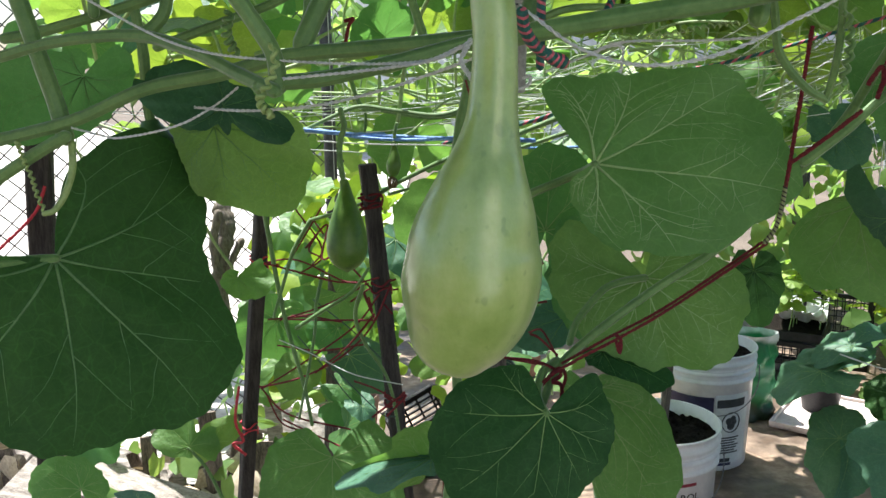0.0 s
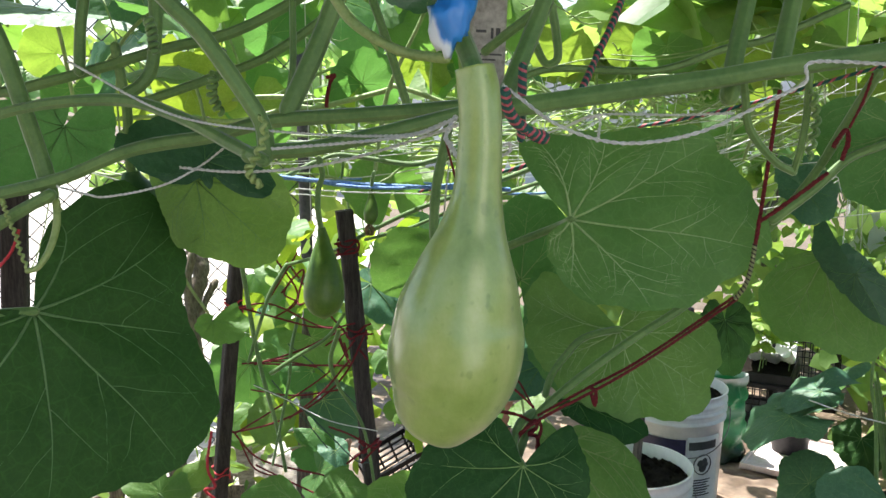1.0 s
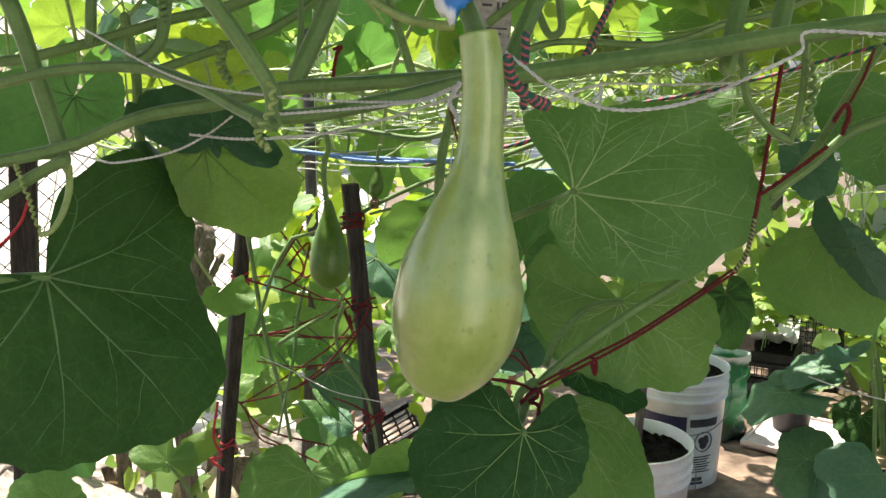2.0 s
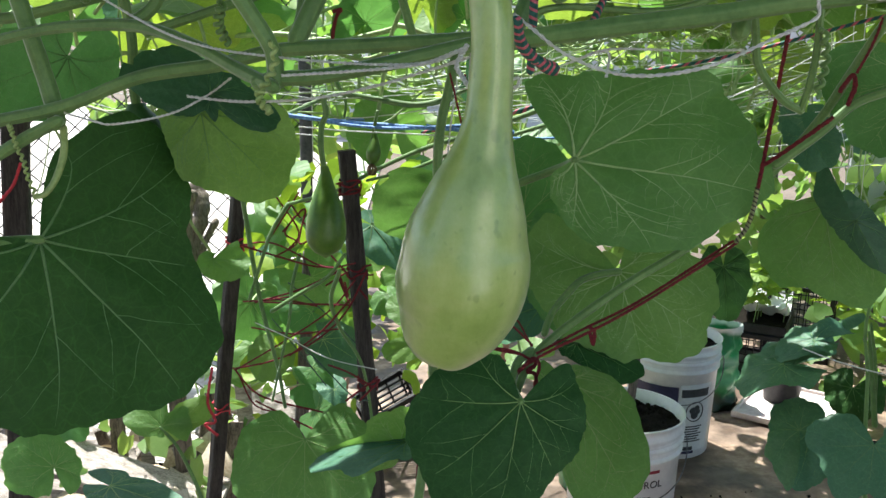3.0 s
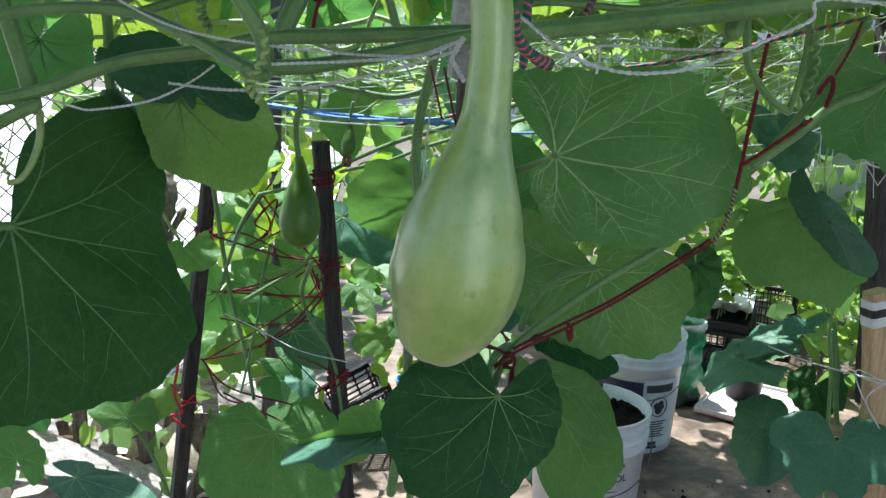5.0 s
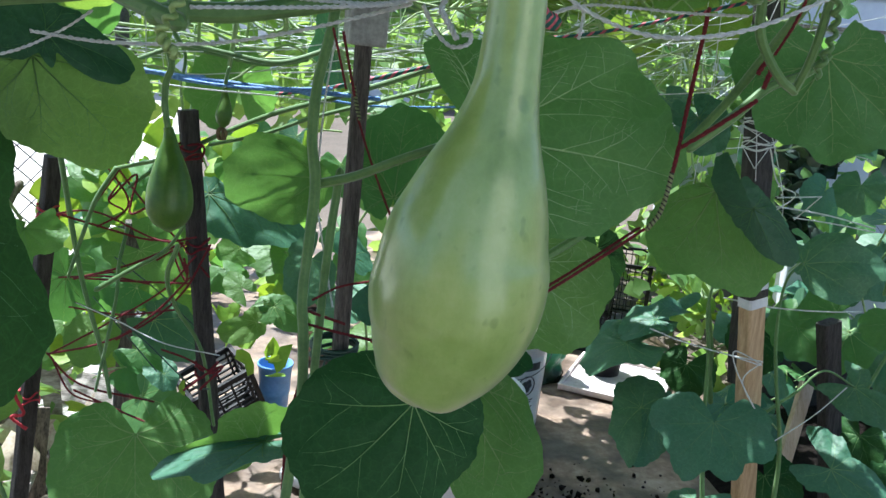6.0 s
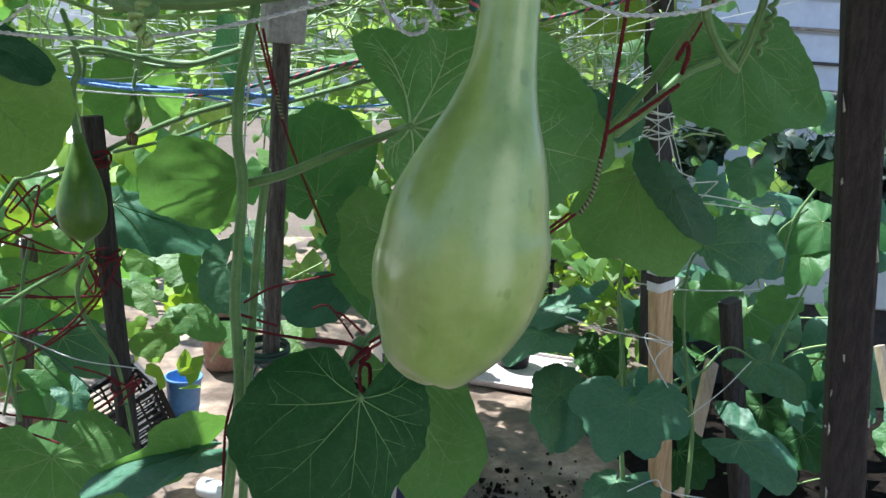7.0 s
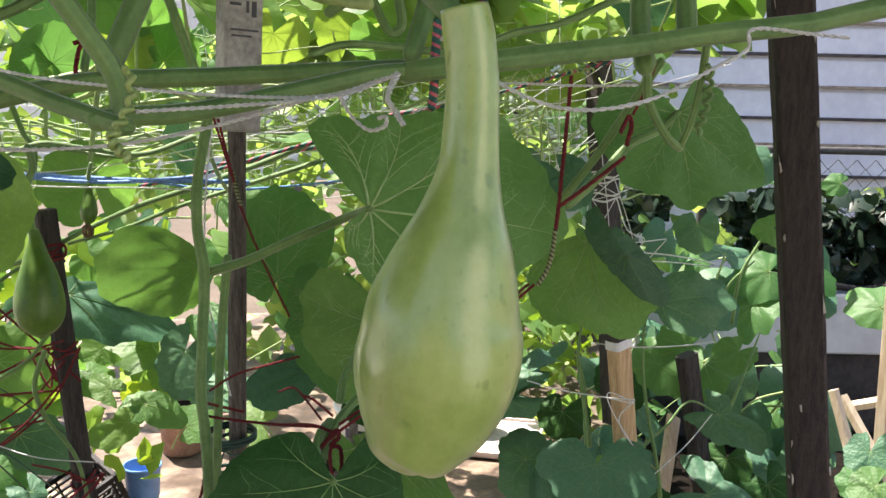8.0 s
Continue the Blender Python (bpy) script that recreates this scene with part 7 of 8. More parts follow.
def crate(centre, w, d, h, turn, label, name="plastic_crate", material=PLASTIC_BLACK, rows=5, cols=14, thick=0.004):
    """A crate with slatted sides."""
    g = thing(name, label, "crate", "black crates", at=centre)
    g.rotation_euler = (0, 0, radians(turn))
    bm = bmesh.new()
    for sx in (-1, 1):
        for sy in (-1, 1):
            box_into(bm, (0.014, 0.014, h), Matrix.Translation((sx * (w / 2 - 0.007), sy * (d / 2 - 0.007), h / 2)))
    for z in (h - 0.008, 0.008):
        for s in (-1, 1):
            box_into(bm, (w, 0.012, 0.016), Matrix.Translation((0, s * (d / 2 - 0.006), z)))
            box_into(bm, (0.012, d, 0.016), Matrix.Translation((s * (w / 2 - 0.006), 0, z)))
    box_into(bm, (w - 0.02, d - 0.02, 0.006), Matrix.Translation((0, 0, 0.004)))
    part("frame", bm, material, g, smooth=False)
    n_short = max(4, cols * 2 // 3)
    upright = box("slat", (thick, thick, h - 0.03), Matrix.Identity(4), material, g, 0.0)
    long_bar = box("slat", (w - 0.026, thick, thick), Matrix.Identity(4), material, g, 0.0)
    side_bar = box("slat", (thick, d - 0.026, thick), Matrix.Identity(4), material, g, 0.0)
    spots = {upright: [], long_bar: [], side_bar: []}
    for sgn in (-1, 1):
        spots[upright] += [(-w / 2 + w * (i + 0.5) / cols, sgn * (d / 2 - 0.005), h / 2) for i in range(cols)]
        spots[upright] += [(sgn * (w / 2 - 0.005), -d / 2 + d * (i + 0.5) / n_short, h / 2) for i in range(n_short)]
        spots[long_bar] += [(0, sgn * (d / 2 - 0.009), h * (j + 0.5) / rows) for j in range(rows)]
        spots[side_bar] += [(sgn * (w / 2 - 0.009), 0, h * (j + 0.5) / rows) for j in range(rows)]
    for ob, places in spots.items():
        ob.location = places[0]
        for p in places[1:]:
            o = ob.copy()
            scene.collection.objects.link(o)
            o.location = p
    return g


CB = (1.391, 3.247, 0.274)
crate((CB[0], CB[1] + 0.16, 0.0), 0.32, 0.24, CB[2] - 0.10, 62, "tall black slatted plastic crate under a seedling tray")
crate((CB[0] + 0.26, CB[1] + 0.36, 0.0), 0.34, 0.26, CB[2] + 0.04, 62, "black slatted plastic crate standing behind")
sd = thing("seedling_tray", "black tray of soil with white plastic and seedlings", "tray", at=(CB[0], CB[1] + 0.16, CB[2] - 0.10))
bm = bmesh.new()
for dx, dy, sx, sy in ((0, -0.11, 0.30, 0.008), (0, 0.11, 0.30, 0.008), (-0.146, 0, 0.008, 0.22), (0.146, 0, 0.008, 0.22)):
    box_into(bm, (sx, sy, 0.040), pose(0, 0, 0, 0, 0, 62) @ Matrix.Translation((dx, dy, 0.020)), 0.002)
part("pan", bm, PLASTIC_BLACK, sd, smooth=False)
bm = bmesh.new()
bmesh.ops.create_grid(bm, x_segments=16, y_segments=14, size=1)
for v in bm.verts:
    lift = 0.055 + 0.055 * abs(v.co.x) ** 3 + 0.03 * noise.noise(v.co * 2.2) + 0.012 * noise.noise(v.co * 6)
    v.co = Vector((0.02 + v.co.x * 0.115, 0.01 + v.co.y * 0.085, lift))
    v.co.rotate(Matrix.Rotation(radians(62), 3, "Z"))
    v.co.x += 0.035
part("plastic_sheet", bm, PLASTIC_WHITE, sd, "crumpled milky plastic sheet")
box("soil", (0.28, 0.21, 0.03), pose(0, 0, 0.018, 0, 0, 62), SOIL, sd, 0.004)
for i in range(5):
    plant_sprig((CB[0] - 0.06 + 0.03 * i, CB[1] + 0.08 + 0.04 * (i % 4), CB[2] - 0.06), 0.20 + 0.06 * (i % 3), 8, i + 3, "young yellow-green seedling in the tray", LEAF_YOUNG_LIT, 0.040, 0.0022)

# left: blue pail, black crate, clay pots
bb = (0.089, 2.650, 0.000)
blue = thing("blue_pail", "small blue plastic pail", "bucket", at=(bb[0], bb[1] + 0.03, 0.0))
hblue = 0.19
revolve("shell", [(0.036, 0), (0.039, 0.005), (0.052, hblue * 0.95), (0.055, hblue * 0.96), (0.055, hblue), (0.051, hblue), (0.047, hblue * 0.5)], Matrix.Identity(4), PLASTIC_BLUE, blue, 36)
ck = (-0.037, 2.588, 0.000)
tipped = crate((ck[0], ck[1] + 0.03, 0.035), 0.19, 0.16, 0.19, 28, "black slatted plastic crate tilted in the sun", rows=9, cols=4, thick=0.006)
tipped.rotation_euler = (radians(8), radians(-24), radians(20))
tc = (0.270, 3.121, 0.000)
nursery_pot((tc[0], tc[1] + 0.1, 0.0), 0.085, 0.19, "pink terracotta pot half hidden by leaves", TERRACOTTA)
tc2 = (-0.325, 2.653, 0.000)
nursery_pot((tc2[0], tc2[1] + 0.08, 0.0), 0.10, 0.20, "terracotta pot half hidden by leaves", TERRACOTTA)
jug = thing("plastic_jug", "milky white plastic jug lying on the path", "jug", at=(0.133, 2.265, 0.030))
revolve("shell", [(0.016, -0.05), (0.026, -0.045), (0.028, 0.02), (0.016, 0.04), (0.009, 0.048), (0.009, 0.058)], pose(0, 0, 0, 80, 0, 30), PLASTIC_WHITE, jug, 28)
gp = (0.500, 2.272, 0.000)
nursery_pot((gp[0], gp[1] + 0.12, 0.0), 0.10, 0.22, "dark green printed pot beside the pails", PLASTIC_GREEN)

# ---- fences and far walls ----


def chain_link(name, a, b, z0, z1, cell, wire, label, material=METAL_GREY):
    g = thing(name, label, "fence", at=(a[0], a[1], 0))
    base = Vector((a[0], a[1], 0))
    A, B = Vector((a[0], a[1], 0)), Vector((b[0], b[1], 0))
    L = (B - A).length
    t = (B - A).normalized()
    n = Vector((-t.y, t.x, 0))
    bm = bmesh.new()
    H = z1 - z0
    c = cell * 0.72
    rows = int(H / c)
    k = 0
    while k * c * 2 < L:
        run = [A - base + t * (k * 2 * c + (c if j % 2 else 0)) + Vector((0, 0, z0 + j * c)) + n * (0.003 if j % 2 else -0.003) for j in range(rows + 1)]
        tube_into(bm, run, wire, 4)
        run = [A - base + t * (k * 2 * c + (c if j % 2 else 2 * c)) + Vector((0, 0, z0 + j * c)) - n * (0.003 if j % 2 else -0.003) for j in range(rows + 1)]
        tube_into(bm, run, wire, 4)
        k += 1
    part("mesh", bm, material, g)
    tube("rail", [tuple(A - base + Vector((0, 0, z1))), tuple(B - base + Vector((0, 0, z1)))], 0.016, material, g, 10, 4)
    m = max(2, int(L / 2.2))
    for i in range(m + 1):
        p = A - base + t * L * i / m
        tube("post", [(p.x, p.y, -0.05), (p.x, p.y, z1 + 0.03)], 0.022, material, g, 12, 3)
    return g


WIRE_DARK = plain("wire_dark", (0.03, 0.03, 0.03), (0.09, 0.085, 0.08), 60, 0.6, 0.2)
chain_link("chain_link_fence", (-2.6, 2.35), (-0.40, 3.11), 0.05, 1.75, 0.05, 0.0032, "rusty chain-link fence in front of bright ground", WIRE_DARK)
# dry old bush stem by the fence
for run, r in (([(-0.546, 2.110, 0.578), (-0.568, 2.165, 0.737), (-0.553, 2.207, 0.844), (-0.572, 2.237, 0.896)], 0.02), ([(-0.562, 2.136, 0.686), (-0.542, 2.179, 0.763), (-0.520, 2.216, 0.814)], 0.008), ([(-0.570, 2.149, 0.740), (-0.579, 2.168, 0.822), (-0.566, 2.184, 0.890)], 0.010)):
    line_thing("dry_branch", run, r, plain("bark_dry", (0.10, 0.08, 0.06), (0.30, 0.25, 0.20), 60, 0.9, 0.8, (3, 3, 1), 0, 0.004), "dry grey woody branch against the fence", "branch", 6, 8, "", 0.5)



def run_of_wall(name, a, b, z0, z1, thick, material, label, category, kind="structure"):
    A, B = Vector((a[0], a[1], 0)), Vector((b[0], b[1], 0))
    t = (B - A).normalized()
    mid = (A + B) / 2
    m = Matrix.Translation((mid.x, mid.y, (z0 + z1) / 2)) @ Matrix.Rotation(math.atan2(t.y, t.x), 4, "Z")
    return tagged(box(name, ((B - A).length, thick, z1 - z0), m, material, None, 0.01), label, category, kind=kind), m


# house side with lapped boards, beyond the hedge
HA, HB = (2.349, 4.751, 1.198), (6.590, 2.896, 1.296)
house, hm = run_of_wall("wall_east", HA, HB, 0.0, 3.0, 0.12, SIDING, "pale lavender-grey boarded house side", "wall")
hl = (Vector(HB) - Vector(HA)).length
TRIM = plain("trim_worn", (0.16, 0.11, 0.09), (0.50, 0.42, 0.34), 14, 0.8, 0.5, (0.6, 6, 6))
GAP = plain("gap_dark", (0.03, 0.025, 0.03), (0.12, 0.10, 0.10), 10, 0.9, 0.3, (0.5, 4, 4))
hside = -0.06
for i, z in enumerate((0.95, 1.13, 1.28, 1.46, 1.64, 1.82, 2.0, 2.2)):
    mloc = hm @ Matrix.Translation((0, hside - 0.012, z - 1.5))
    bd = box("siding_board", (hl - 0.02, 0.020, 0.150), mloc @ pose(0, 0, 0, -4, 0, 0), SIDING, house, 0.003)
    bd.matrix_parent_inverse = Matrix.Identity(4)
    box("ledge", (hl - 0.02, 0.030, 0.018), mloc @ Matrix.Translation((0, -0.012, -0.078)), TRIM if i % 2 else GAP, house, 0.002)

FA, FB = (2.387, 3.053, 1.086), (4.219, 2.251, 1.129)
chain_link("chain_link_fence", FA, FB, FA[2] - 0.75, FA[2], 0.055, 0.0018, "dark chain-link fence above the hedge", WIRE_DARK)
GA, GB = (1.873, 2.801, 0.585), (3.590, 2.050, 0.625)
G0 = (2.505, 2.481, 0.354)
run_of_wall("wall_low", GA, GB, G0[2], GA[2], 0.16, WALL_PALE, "low pale grey plastered planter wall", "wall")
# the near-black colour here stands for the shade below the planter wall
run_of_wall("wall_base", GA, GB, -0.05, G0[2] - 0.005, 0.10, plain("base_shade", (0.02, 0.02, 0.02), (0.06, 0.05, 0.05), 8, 0.9, 0.4), "footing under the planter wall with shade painted in as near-black", "wall")
line_thing("liner", [tuple(Vector(GA).lerp(Vector(GB), k) + Vector((0, -0.07, 0.005 + 0.008 * math.sin(k * 40)))) for k in [i / 24 for i in range(25)]], 0.014, PLASTIC_BLACK, "black plastic liner edge along the planter", "liner")


def along(a, b, k0, k1, z0, z1, depth):
    A, B = Vector(a), Vector(b)
    p, q = A.lerp(B, k0), A.lerp(B, k1)
    return (min(p.x, q.x), min(p.y, q.y) + 0.05, z0, max(p.x, q.x), max(p.y, q.y) + depth, z1)


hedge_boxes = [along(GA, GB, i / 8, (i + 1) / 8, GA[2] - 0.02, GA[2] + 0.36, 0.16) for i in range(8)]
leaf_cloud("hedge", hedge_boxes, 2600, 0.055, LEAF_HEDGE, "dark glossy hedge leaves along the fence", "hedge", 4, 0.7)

# fresh lumber leaning at the edge, and a pallet
for (t0, t1), w, mat, lab in ((((1.164, 1.079, -0.075), (1.204, 1.145, 1.126)), 0.04, WOOD_FRESH, "pale new softwood plank leaning upright"), (((1.188, 1.069, -0.074), (1.222, 1.147, 0.817)), 0.036, WOOD_GREY, "short grey weathered stake beside the plank")):
    g = thing("plank", lab, "plank", at=t0)
    under(twisted_stick("board", t0, t1, w, 0.02, mat, g, 0.3, 0.01))
pal = thing("wood_pallet", "raw pine pallet boards in the sun", "pallet", at=(1.674, 1.590, 0.445))
for i, (t0, t1) in enumerate((((1.635, 1.630, 0.568), (1.651, 1.519, 0.302)), ((1.786, 1.713, 0.478), (1.908, 1.612, 0.527)), ((1.733, 1.689, 0.523), (1.781, 1.513, 0.282)), ((1.708, 1.560, 0.363), (1.836, 1.502, 0.352)))):
    under(twisted_stick("slat", t0, t1, 0.05, 0.018, WOOD_FRESH, pal, 0.6, 0.02))
leaning = thing("leaning_board", "pale wooden board leaning behind the squash leaves", "board", at=(1.051, 1.531, 0.400))
under(twisted_stick("board", (1.038, 1.531, 0.295), (1.158, 1.641, 0.556), 0.045, 0.012, WOOD_FRESH, leaning, 0.4, 0.01))

# west: sunlit rubble of boards and dry leaves before the fence, pale yard beyond
rub = random.Random(12)
for i in range(16):
    x, y = rub.uniform(-1.25, -0.45), rub.uniform(1.85, 2.45)
    a = rub.uniform(-30, 40)
    g = thing("old_board", "weathered grey board lying in the sun", "board", "old boards", at=(x, y, 0.05 + 0.012 * i))
    b = box("plank", (rub.uniform(0.3, 0.55), rub.uniform(0.08, 0.16), 0.014), pose(0, 0, 0, rub.uniform(5, 40), rub.uniform(-12, 25), a), BOARD_OLD, g, 0.002)
BOARD_BROWN = plain("board_brown", (0.035, 0.026, 0.021), (0.27, 0.21, 0.17), 14, 0.85, 0.7, (6, 6, 0.8))
for i in range(34):
    x = -1.45 + 0.030 * i + rub.uniform(-0.015, 0.015)
    y = 2.22 + rub.uniform(-0.14, 0.12)
    h = rub.uniform(0.14, 0.40)
    g = thing("broken_board", "broken brown board standing among dry litter", "board", "old boards", at=(x, y, 0))
    under(twisted_stick("plank", (x, y, -0.05), (x + rub.uniform(-0.10, 0.05), y + rub.uniform(-0.02, 0.10), h), rub.uniform(0.018, 0.055), 0.010, BOARD_BROWN if i % 3 else BOARD_OLD, g, rub.uniform(-0.3, 0.5), 0.08, steps=10))
leaf_cloud("dry_litter", [(-1.5, 1.7, -0.03, -0.35, 2.6, 0.20)], 420, 0.042, DRY_LEAF, "pale dry leaves heaped among old boards", "litter", 6, 1.0)
leaf_cloud("dry_squash_leaves", [(-1.4, 1.75, 0.0, -0.35, 2.5, 0.24)], 110, 0.070, DRY_LEAF, "large crumpled bleached squash leaves in the sun", "litter", 61, 0.9, gap=-1)
leaf_cloud("weeds", [(-1.5, 1.9, 0.1, -0.4, 2.7, 0.55)], 200, 0.05, LEAF_FAR, "small green weeds among the litter", "weeds", 8, 0.8)
yard = run_of_wall("wall_north", (-2, 13.0), (16, 15.5), 0.0, 2.6, 0.15, plain("wall_white", (0.62, 0.62, 0.60), (0.80, 0.80, 0.78), 2, 0.8, 0.2), "sunlit white yard wall", "wall")[0]
lot = bmesh.new()
bmesh.ops.create_grid(lot, x_segments=20, y_segments=12, size=1)
for v in lot.verts:
    v.co = Vector((v.co.x * 10 - 10.4, v.co.y * 8.2 + 10.75, -0.018 + 0.01 * noise.noise(v.co * 3)))
tagged(mesh_object("yard", lot, plain("yard_pale", (0.30, 0.27, 0.24), (0.60, 0.57, 0.52), 5, 0.9, 0.4)), "pale sunlit concrete yard beyond the fence", "yard", kind="structure")

bed = bmesh.new()
bmesh.ops.create_grid(bed, x_segments=30, y_segments=30, size=1)
for v in bed.verts:
    x, y = v.co.x, v.co.y
    edge = max(abs(x), abs(y))
    v.co = Vector((2.1 + x * 0.82, 2.0 + y * 0.75, -0.03 + 0.085 * (1 - edge ** 6) + 0.015 * noise.noise(Vector((x * 6, y * 6, 0)))))
tagged(mesh_object("garden_bed", bed, SOIL), "dark moist soil of the squash bed", "soil", kind="structure")

# ---- trellis net: strings and thin vines at one height ----
rt = random.Random(21)
runs = []
for i in range(44):
    x0, y0 = rt.uniform(-0.9, 2.2), rt.uniform(1.35, 3.2)
    a = rt.gauss(0, 0.7)
    ln = rt.uniform(0.3, 1.1)
    if x0 > 0.62 * y0 - 0.2:
        continue
    z = 1.15 + rt.uniform(-0.05, 0.16)
    pts = []
    for k in range(8):
        s = (k / 7 - 0.5) * ln
        pts.append((x0 + math.cos(a) * s + rt.uniform(-0.03, 0.03), y0 + math.sin(a) * s + rt.uniform(-0.03, 0.03), z + rt.uniform(-0.03, 0.035)))
    runs.append((pts, rt.uniform(0.0018, 0.0048)))
for i in range(150):
    x0, y0 = rt.uniform(-0.9, 2.3), rt.uniform(1.3, 3.2)
    z = 1.13 + rt.uniform(-0.05, 0.12)
    up = rt.choice((-1, 1, 1, 1))
    h = rt.uniform(0.08, 0.30) * up
    if x0 > 0.7 * y0 - 0.1:
        continue
    dx, dy = rt.gauss(0, 0.07), rt.gauss(0, 0.07)
    runs.append(([(x0, y0, z), (x0 + dx * 0.2, y0 + dy * 0.2, z + h * 0.4), (x0 + dx * 0.6 + rt.uniform(-0.02, 0.02), y0 + dy * 0.6, z + h * 0.75), (x0 + dx, y0 + dy, z + h)], rt.uniform(0.0014, 0.0036)))
for i in range(70):
    x0, y0, z = rt.uniform(0.45, 1.9), rt.uniform(1.5, 2.6), rt.uniform(1.02, 1.34)
    a, ln = rt.gauss(0.2, 0.9), rt.uniform(0.12, 0.4)
    if x0 > 0.7 * y0 - 0.1:
        continue
    runs.append(([(x0 + math.cos(a) * ln * (k / 4 - 0.5) + rt.uniform(-0.015, 0.015), y0 + rt.uniform(-0.02, 0.02), z + math.sin(a) * ln * (k / 4 - 0.5) * 0.8 + rt.uniform(-0.012, 0.012)) for k in range(5)], rt.uniform(0.0010, 0.0026)))
for i in range(40):
    # curled tendrils
    x0, y0, z0 = rt.uniform(-0.8, 2.2), rt.uniform(1.35, 3.0), rt.uniform(1.1, 1.4)
    rr, ph = rt.uniform(0.006, 0.014), rt.uniform(0, 6.3)
    if x0 > 0.7 * y0 - 0.1:
        continue
    runs.append(([(x0 + 0.006 * k + rr * math.cos(ph + k), y0 + rr * math.sin(ph + k) * 0.6, z0 + rr * math.sin(ph + k)) for k in range(10)], 0.0009))
for i in range(120):
    # thin shoots over the path side
    x0, y0, z0 = rt.uniform(0.2, 1.25), rt.uniform(1.35, 2.7), rt.uniform(1.16, 1.52)
    if x0 > 0.62 * y0:
        continue
    a, ln, e = rt.gauss(0.15, 0.6), rt.uniform(0.10, 0.38), rt.gauss(0, 0.35)
    runs.append(([(x0 + math.cos(a) * ln * (k / 4 - 0.5), y0 + math.sin(a) * ln * (k / 4 - 0.5), z0 + e * ln * (k / 4 - 0.5) + rt.uniform(-0.012, 0.012)) for k in range(5)], rt.uniform(0.0009, 0.0022)))
stem_web("trellis_stems", runs, STEM_FAR, "tangle of thin green vine stems along the trellis net")
runs = []
for i in range(64):
    x0, y0 = rt.uniform(-0.6, 2.2), rt.uniform(1.25, 3.4)
    a = rt.gauss(0, 0.5)
    ln = rt.uniform(0.4, 1.3)
    if x0 > 0.55 * y0:
        continue
    z = 1.14 + rt.uniform(-0.06, 0.12)
    e = rt.uniform(-0.10, 0.10)
    runs.append(([(x0 - math.cos(a) * ln / 2, y0 - math.sin(a) * ln / 2, z), (x0, y0, z + e / 2 - rt.uniform(0.005, 0.04)), (x0 + math.cos(a) * ln / 2, y0 + math.sin(a) * ln / 2, z + e)], 0.0009))
for i in range(46):
    x0, y0 = rt.uniform(-0.2, 2.3), rt.uniform(1.4, 3.3)
    z = rt.uniform(0.95, 1.2)
    if x0 > 0.7 * y0 - 0.1:
        continue
    runs.append(([(x0, y0, z), (x0 + rt.gauss(0, 0.03), y0, z + 0.25), (x0 + rt.gauss(0, 0.08), y0 + rt.gauss(0, 0.05), z + rt.uniform(0.4, 0.6))], 0.0008))
for i in range(40):
    x0, y0, z0 = rt.uniform(0.25, 0.95), rt.uniform(1.3, 2.2), rt.uniform(1.10, 1.30)
    ln = rt.uniform(0.2, 0.5)
    if x0 > 0.62 * y0:
        continue
    runs.append(([(x0 - ln / 2, y0, z0 - 0.10 * ln), (x0, y0 + 0.02, z0 - 0.012), (x0 + ln / 2, y0 + 0.05, z0 + rt.uniform(0.05, 0.3) * ln)], 0.0008))
stem_web("trellis_net", runs, TWINE_WHITE, "pale strings of the trellis net", "net")

# ---- middle and far leaves ----
mid_vine = thing("trellis_vine", "leafy gourd vine covering the trellis in the sun", "vine", at=(0, 2.0, 0))
MODELS = []
for i in range(11):
    mat = (LEAF_MID, LEAF_PALE, LEAF_MID, LEAF_PALE, LEAF_BLUE, LEAF_MID, LEAF_PALE, LEAF_BLUE, LEAF_BLUE, LEAF_BLUE, LEAF_MID)[i]
    MODELS.append(spread_leaf(None, (0, 0, 0), (0, 0, 1), (1, 0, 0), 0.085, mat, VEIN_DARK if i % 2 else VEIN, label=""))
    ch = tube("petiole", [(0, 0, 0), (-0.03, 0, -0.03), (-0.06, 0.01, -0.12)], 0.0026, STEM_FAR, MODELS[-1], 6, 4)


def scatter(parent, count, region, seed, face=(0, -0.6, 0.7), size=(0.6, 1.25), keep=None, pick=slice(0, 7)):
    r = random.Random(seed)
    done = 0
    while done < count:
        p = Vector((r.uniform(region[0], region[3]), r.uniform(region[1], region[4]), r.uniform(region[2], region[5])))
        if keep and not keep(p):
            continue
        n = (Vector(face) + Vector((r.gauss(0, 0.45), r.gauss(0, 0.45), r.gauss(0, 0.35)))).normalized()
        a = Vector((r.gauss(0, 1), r.gauss(0, 1), r.gauss(-0.4, 0.6)))
        a = (a - n * a.dot(n)).normalized()
        s = r.uniform(*size)
        m = Matrix((a, n.cross(a), n)).transposed().to_4x4()
        ob = copy_thing(r.choice(MODELS[pick]), Matrix.Translation(p) @ m)
        ob.matrix_basis = Matrix.Translation(p) @ m @ Matrix.Scale(s, 4)
        ob.parent = parent
        under(ob)
        done += 1


# beds below the trellis, behind the stakes
scatter(mid_vine, 68, (-0.8, 1.72, 0.12, 0.34, 2.6, 1.04), 31, (0, -0.6, 0.7), (0.5, 1.15), lambda p: not (p.z < 0.62 and p.x > -0.22) and not (p.z < 0.48 and p.x < -0.3) and not (-0.30 < p.x / p.y < -0.20 and p.z > 0.6))
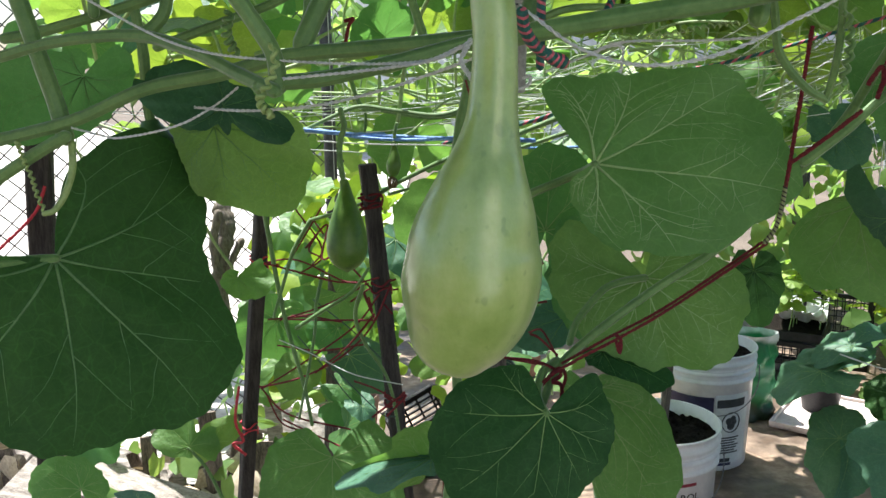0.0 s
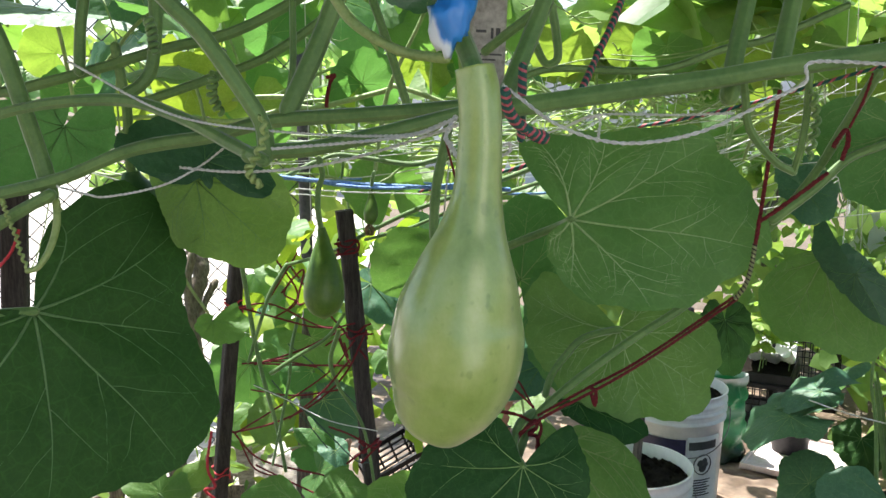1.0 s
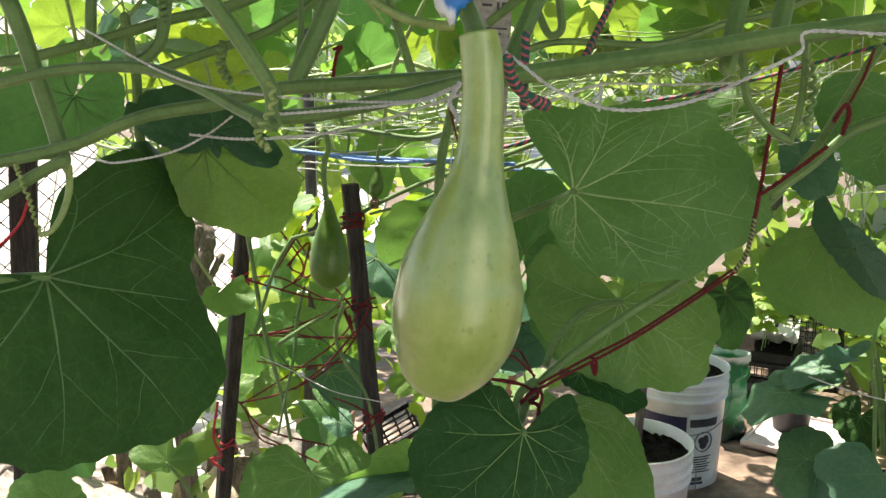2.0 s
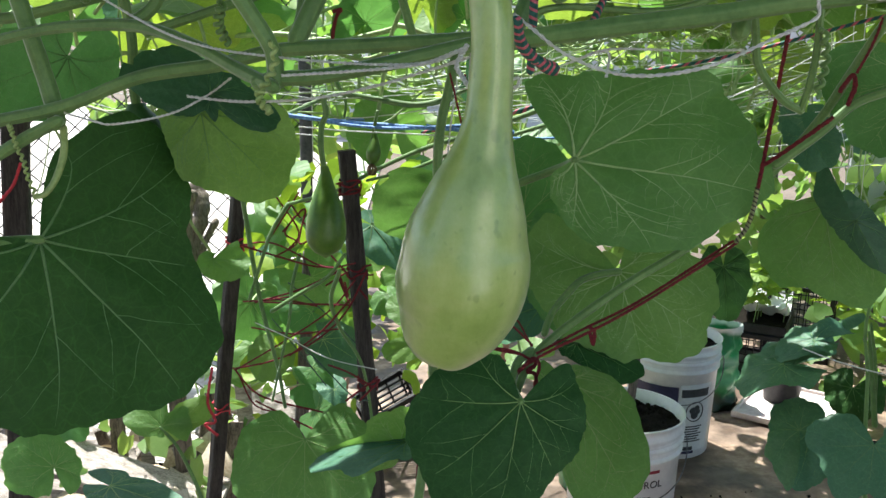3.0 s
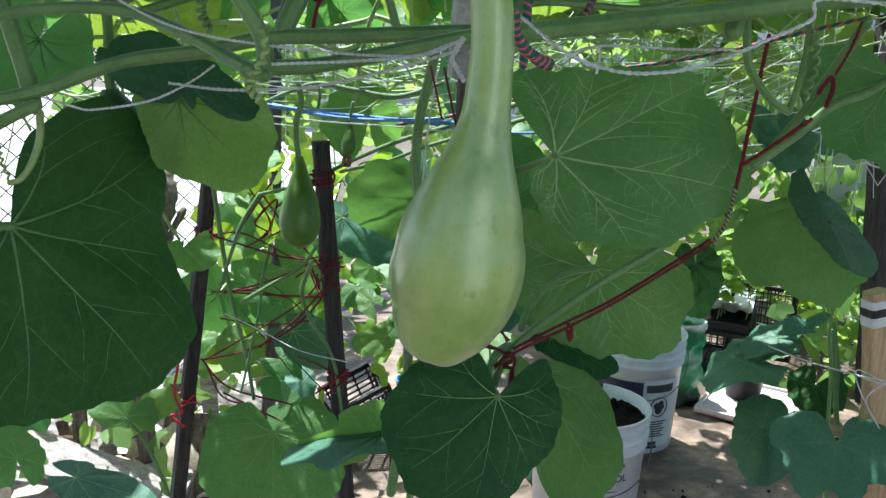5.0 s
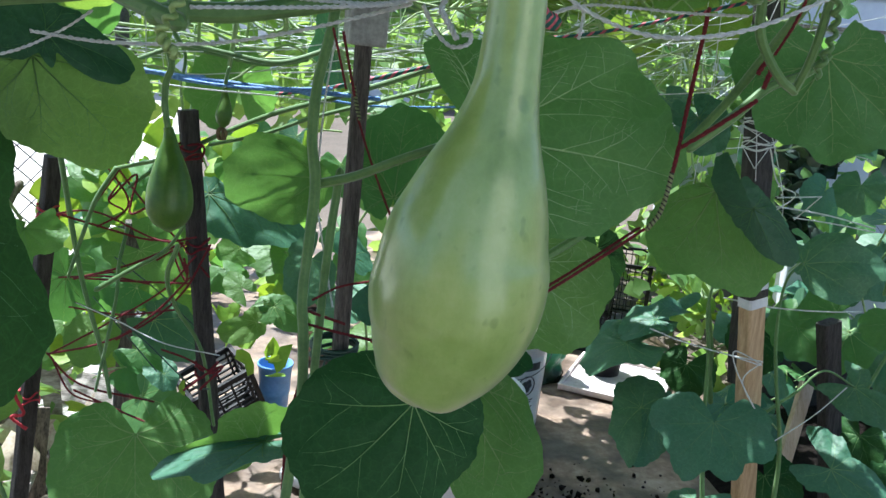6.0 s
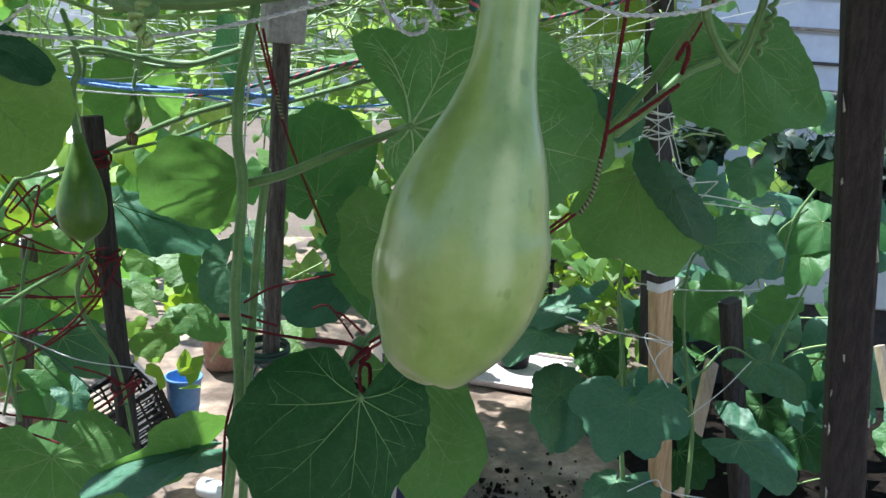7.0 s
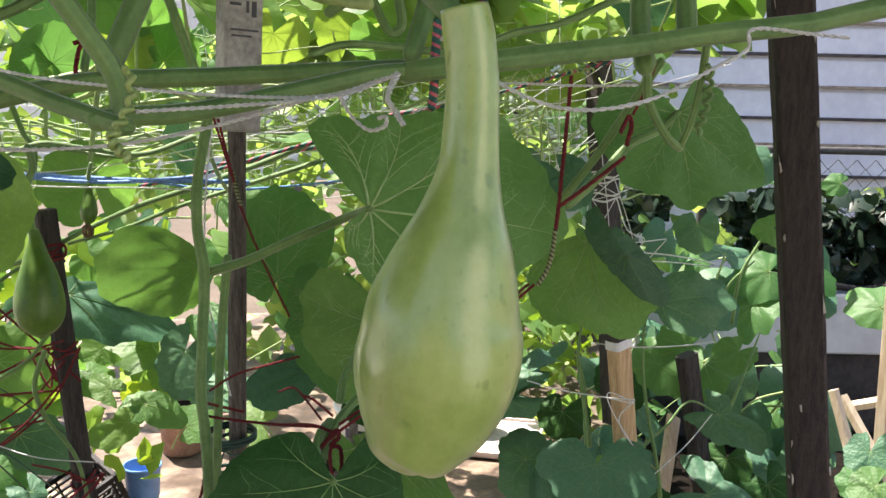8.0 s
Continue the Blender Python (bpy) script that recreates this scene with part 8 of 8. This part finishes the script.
scatter(mid_vine, 20, (-0.36, 1.72, 0.46, 0.30, 2.45, 0.90), 37, (0, -0.6, 0.65), (0.55, 1.1), lambda p: p.x / p.y > -0.17, slice(0, 4))
# along and above the trellis
scatter(mid_vine, 46, (-1.1, 1.5, 1.16, 2.1, 3.4, 1.62), 32, (0, -0.5, 0.6), (0.6, 1.2), lambda p: (p.x > 0.2 or p.y < 1.9) and p.x < 0.72 * p.y)
scatter(mid_vine, 26, (-1.1, 1.5, 1.26, 0.3, 1.95, 1.72), 36, (0, -0.6, 0.6), (1.0, 1.6))
scatter(mid_vine, 7, (0.3, 1.5, 1.45, 1.2, 2.2, 1.75), 39, (0, -0.5, 0.7), (0.7, 1.2))
# right beds
scatter(bed_vine, 74, (0.95, 1.72, 0.05, 2.1, 2.7, 0.85), 33, (-0.3, -0.6, 0.7), (0.7, 1.35), lambda p: p.x - 0.55 * (p.y - 1.65) > 1.0, slice(7, 11))
scatter(bed_vine, 16, (1.3, 1.9, 0.8, 2.2, 2.9, 1.15), 34, (-0.3, -0.7, 0.6), (0.5, 0.9), None, slice(7, 11))
# over the near vine, in the light
scatter(near_vine, 26, (-0.85, 1.2, 1.24, 0.85, 1.9, 1.60), 35, (0, -0.3, 0.9), (0.8, 1.3), lambda p: p.x < 0.25)
scatter(near_vine, 5, (0.25, 1.3, 1.45, 0.85, 1.9, 1.66), 38, (0, -0.3, 0.9), (0.6, 1.0))
for mdl in MODELS:
    for o in list(mdl.children_recursive) + [mdl]:
        bpy.data.objects.remove(o)
leaf_cloud("leafy_bed", [(-1.0, 2.75, 0.0, -0.35, 3.0, 0.40), (1.5, 2.7, 0.0, 3.2, 3.4, 0.9), (0.6, 3.9, 0.0, 3.0, 4.9, 1.1)], 2000, 0.075, LEAF_FAR, "dense green bed of leaves in sun and shade", "foliage", 41)
leaf_cloud("far_canopy", [(-1.5, 3.7, 0.78, 0.45, 4.9, 1.58), (0.45, 4.35, 0.78, 3.3, 4.9, 1.58)], 2300, 0.090, LEAF_FAR, "sunlit leaves of the far trellis", "foliage", 42)
leaf_cloud("far_shoots", [(0.2, 4.15, 1.0, 3.3, 4.8, 1.50)], 520, 0.060, LEAF_LIME, "pale young shoots of the far trellis in full sun", "foliage", 52)
leaf_cloud("path_canopy", [(0.34, 2.25, 1.36, 1.3, 3.2, 1.46)], 740, 0.085, LEAF_FAR, "trellis leaves shading the path", "foliage", 45, 1.4, gap=-0.5)
leaf_cloud("bed_canopy", [(0.40, 1.56, 1.41, 1.36, 2.95, 1.52)], 560, 0.085, LEAF_FAR, "trellis leaves shading the squash bed", "foliage", 47, 1.4, gap=-1)
leaf_cloud("young_leaves", [(-0.42, 1.75, 0.45, 0.1, 2.5, 0.98)], 300, 0.045, LEAF_LIME, "small bright young leaves among the vines", "foliage", 46)
leaf_cloud("lime_shrub", [(1.75, 3.3, 0.05, 2.25, 3.8, 0.62)], 420, 0.07, LEAF_LIME, "bright lime-green leafy shrub in full sun", "shrub", 43, lobes=False)
# the vine's roof over the camera, added dense and out of view for shade
leaf_cloud("vine_roof", [(-1.5, 0.1, 1.60, 1.4, 1.38, 1.86)], 2900, 0.11, LEAF_FAR, "leafy roof over the gourd trellis, added out of view for shade", "foliage", 44, 1.5, gap=-1)

# walls added unseen behind the camera to bounce light and shape gourd highlights
reflector_plaster = plain("reflector_white", (0.72, 0.72, 0.70), (0.84, 0.83, 0.81), 1.5, 0.8, 0.2)
run_of_wall("wall_south", (0.45, -2.6), (2.2, -2.2), -0.05, 2.7, 0.15, reflector_plaster, "unseen pale wall added to bounce light and reflect in the gourd", "wall")
# added on this side as a dull surface, to keep gourd reflections dark
run_of_wall("wall_southwest", (-3.6, -2.2), (-0.6, -2.7), -0.05, 2.2, 0.15, plain("dull_wall_brown", (0.16, 0.12, 0.09), (0.30, 0.24, 0.18), 5, 0.85, 0.4, (6, 6, 0.5)), "unseen dull brown wall added behind the camera", "wall")
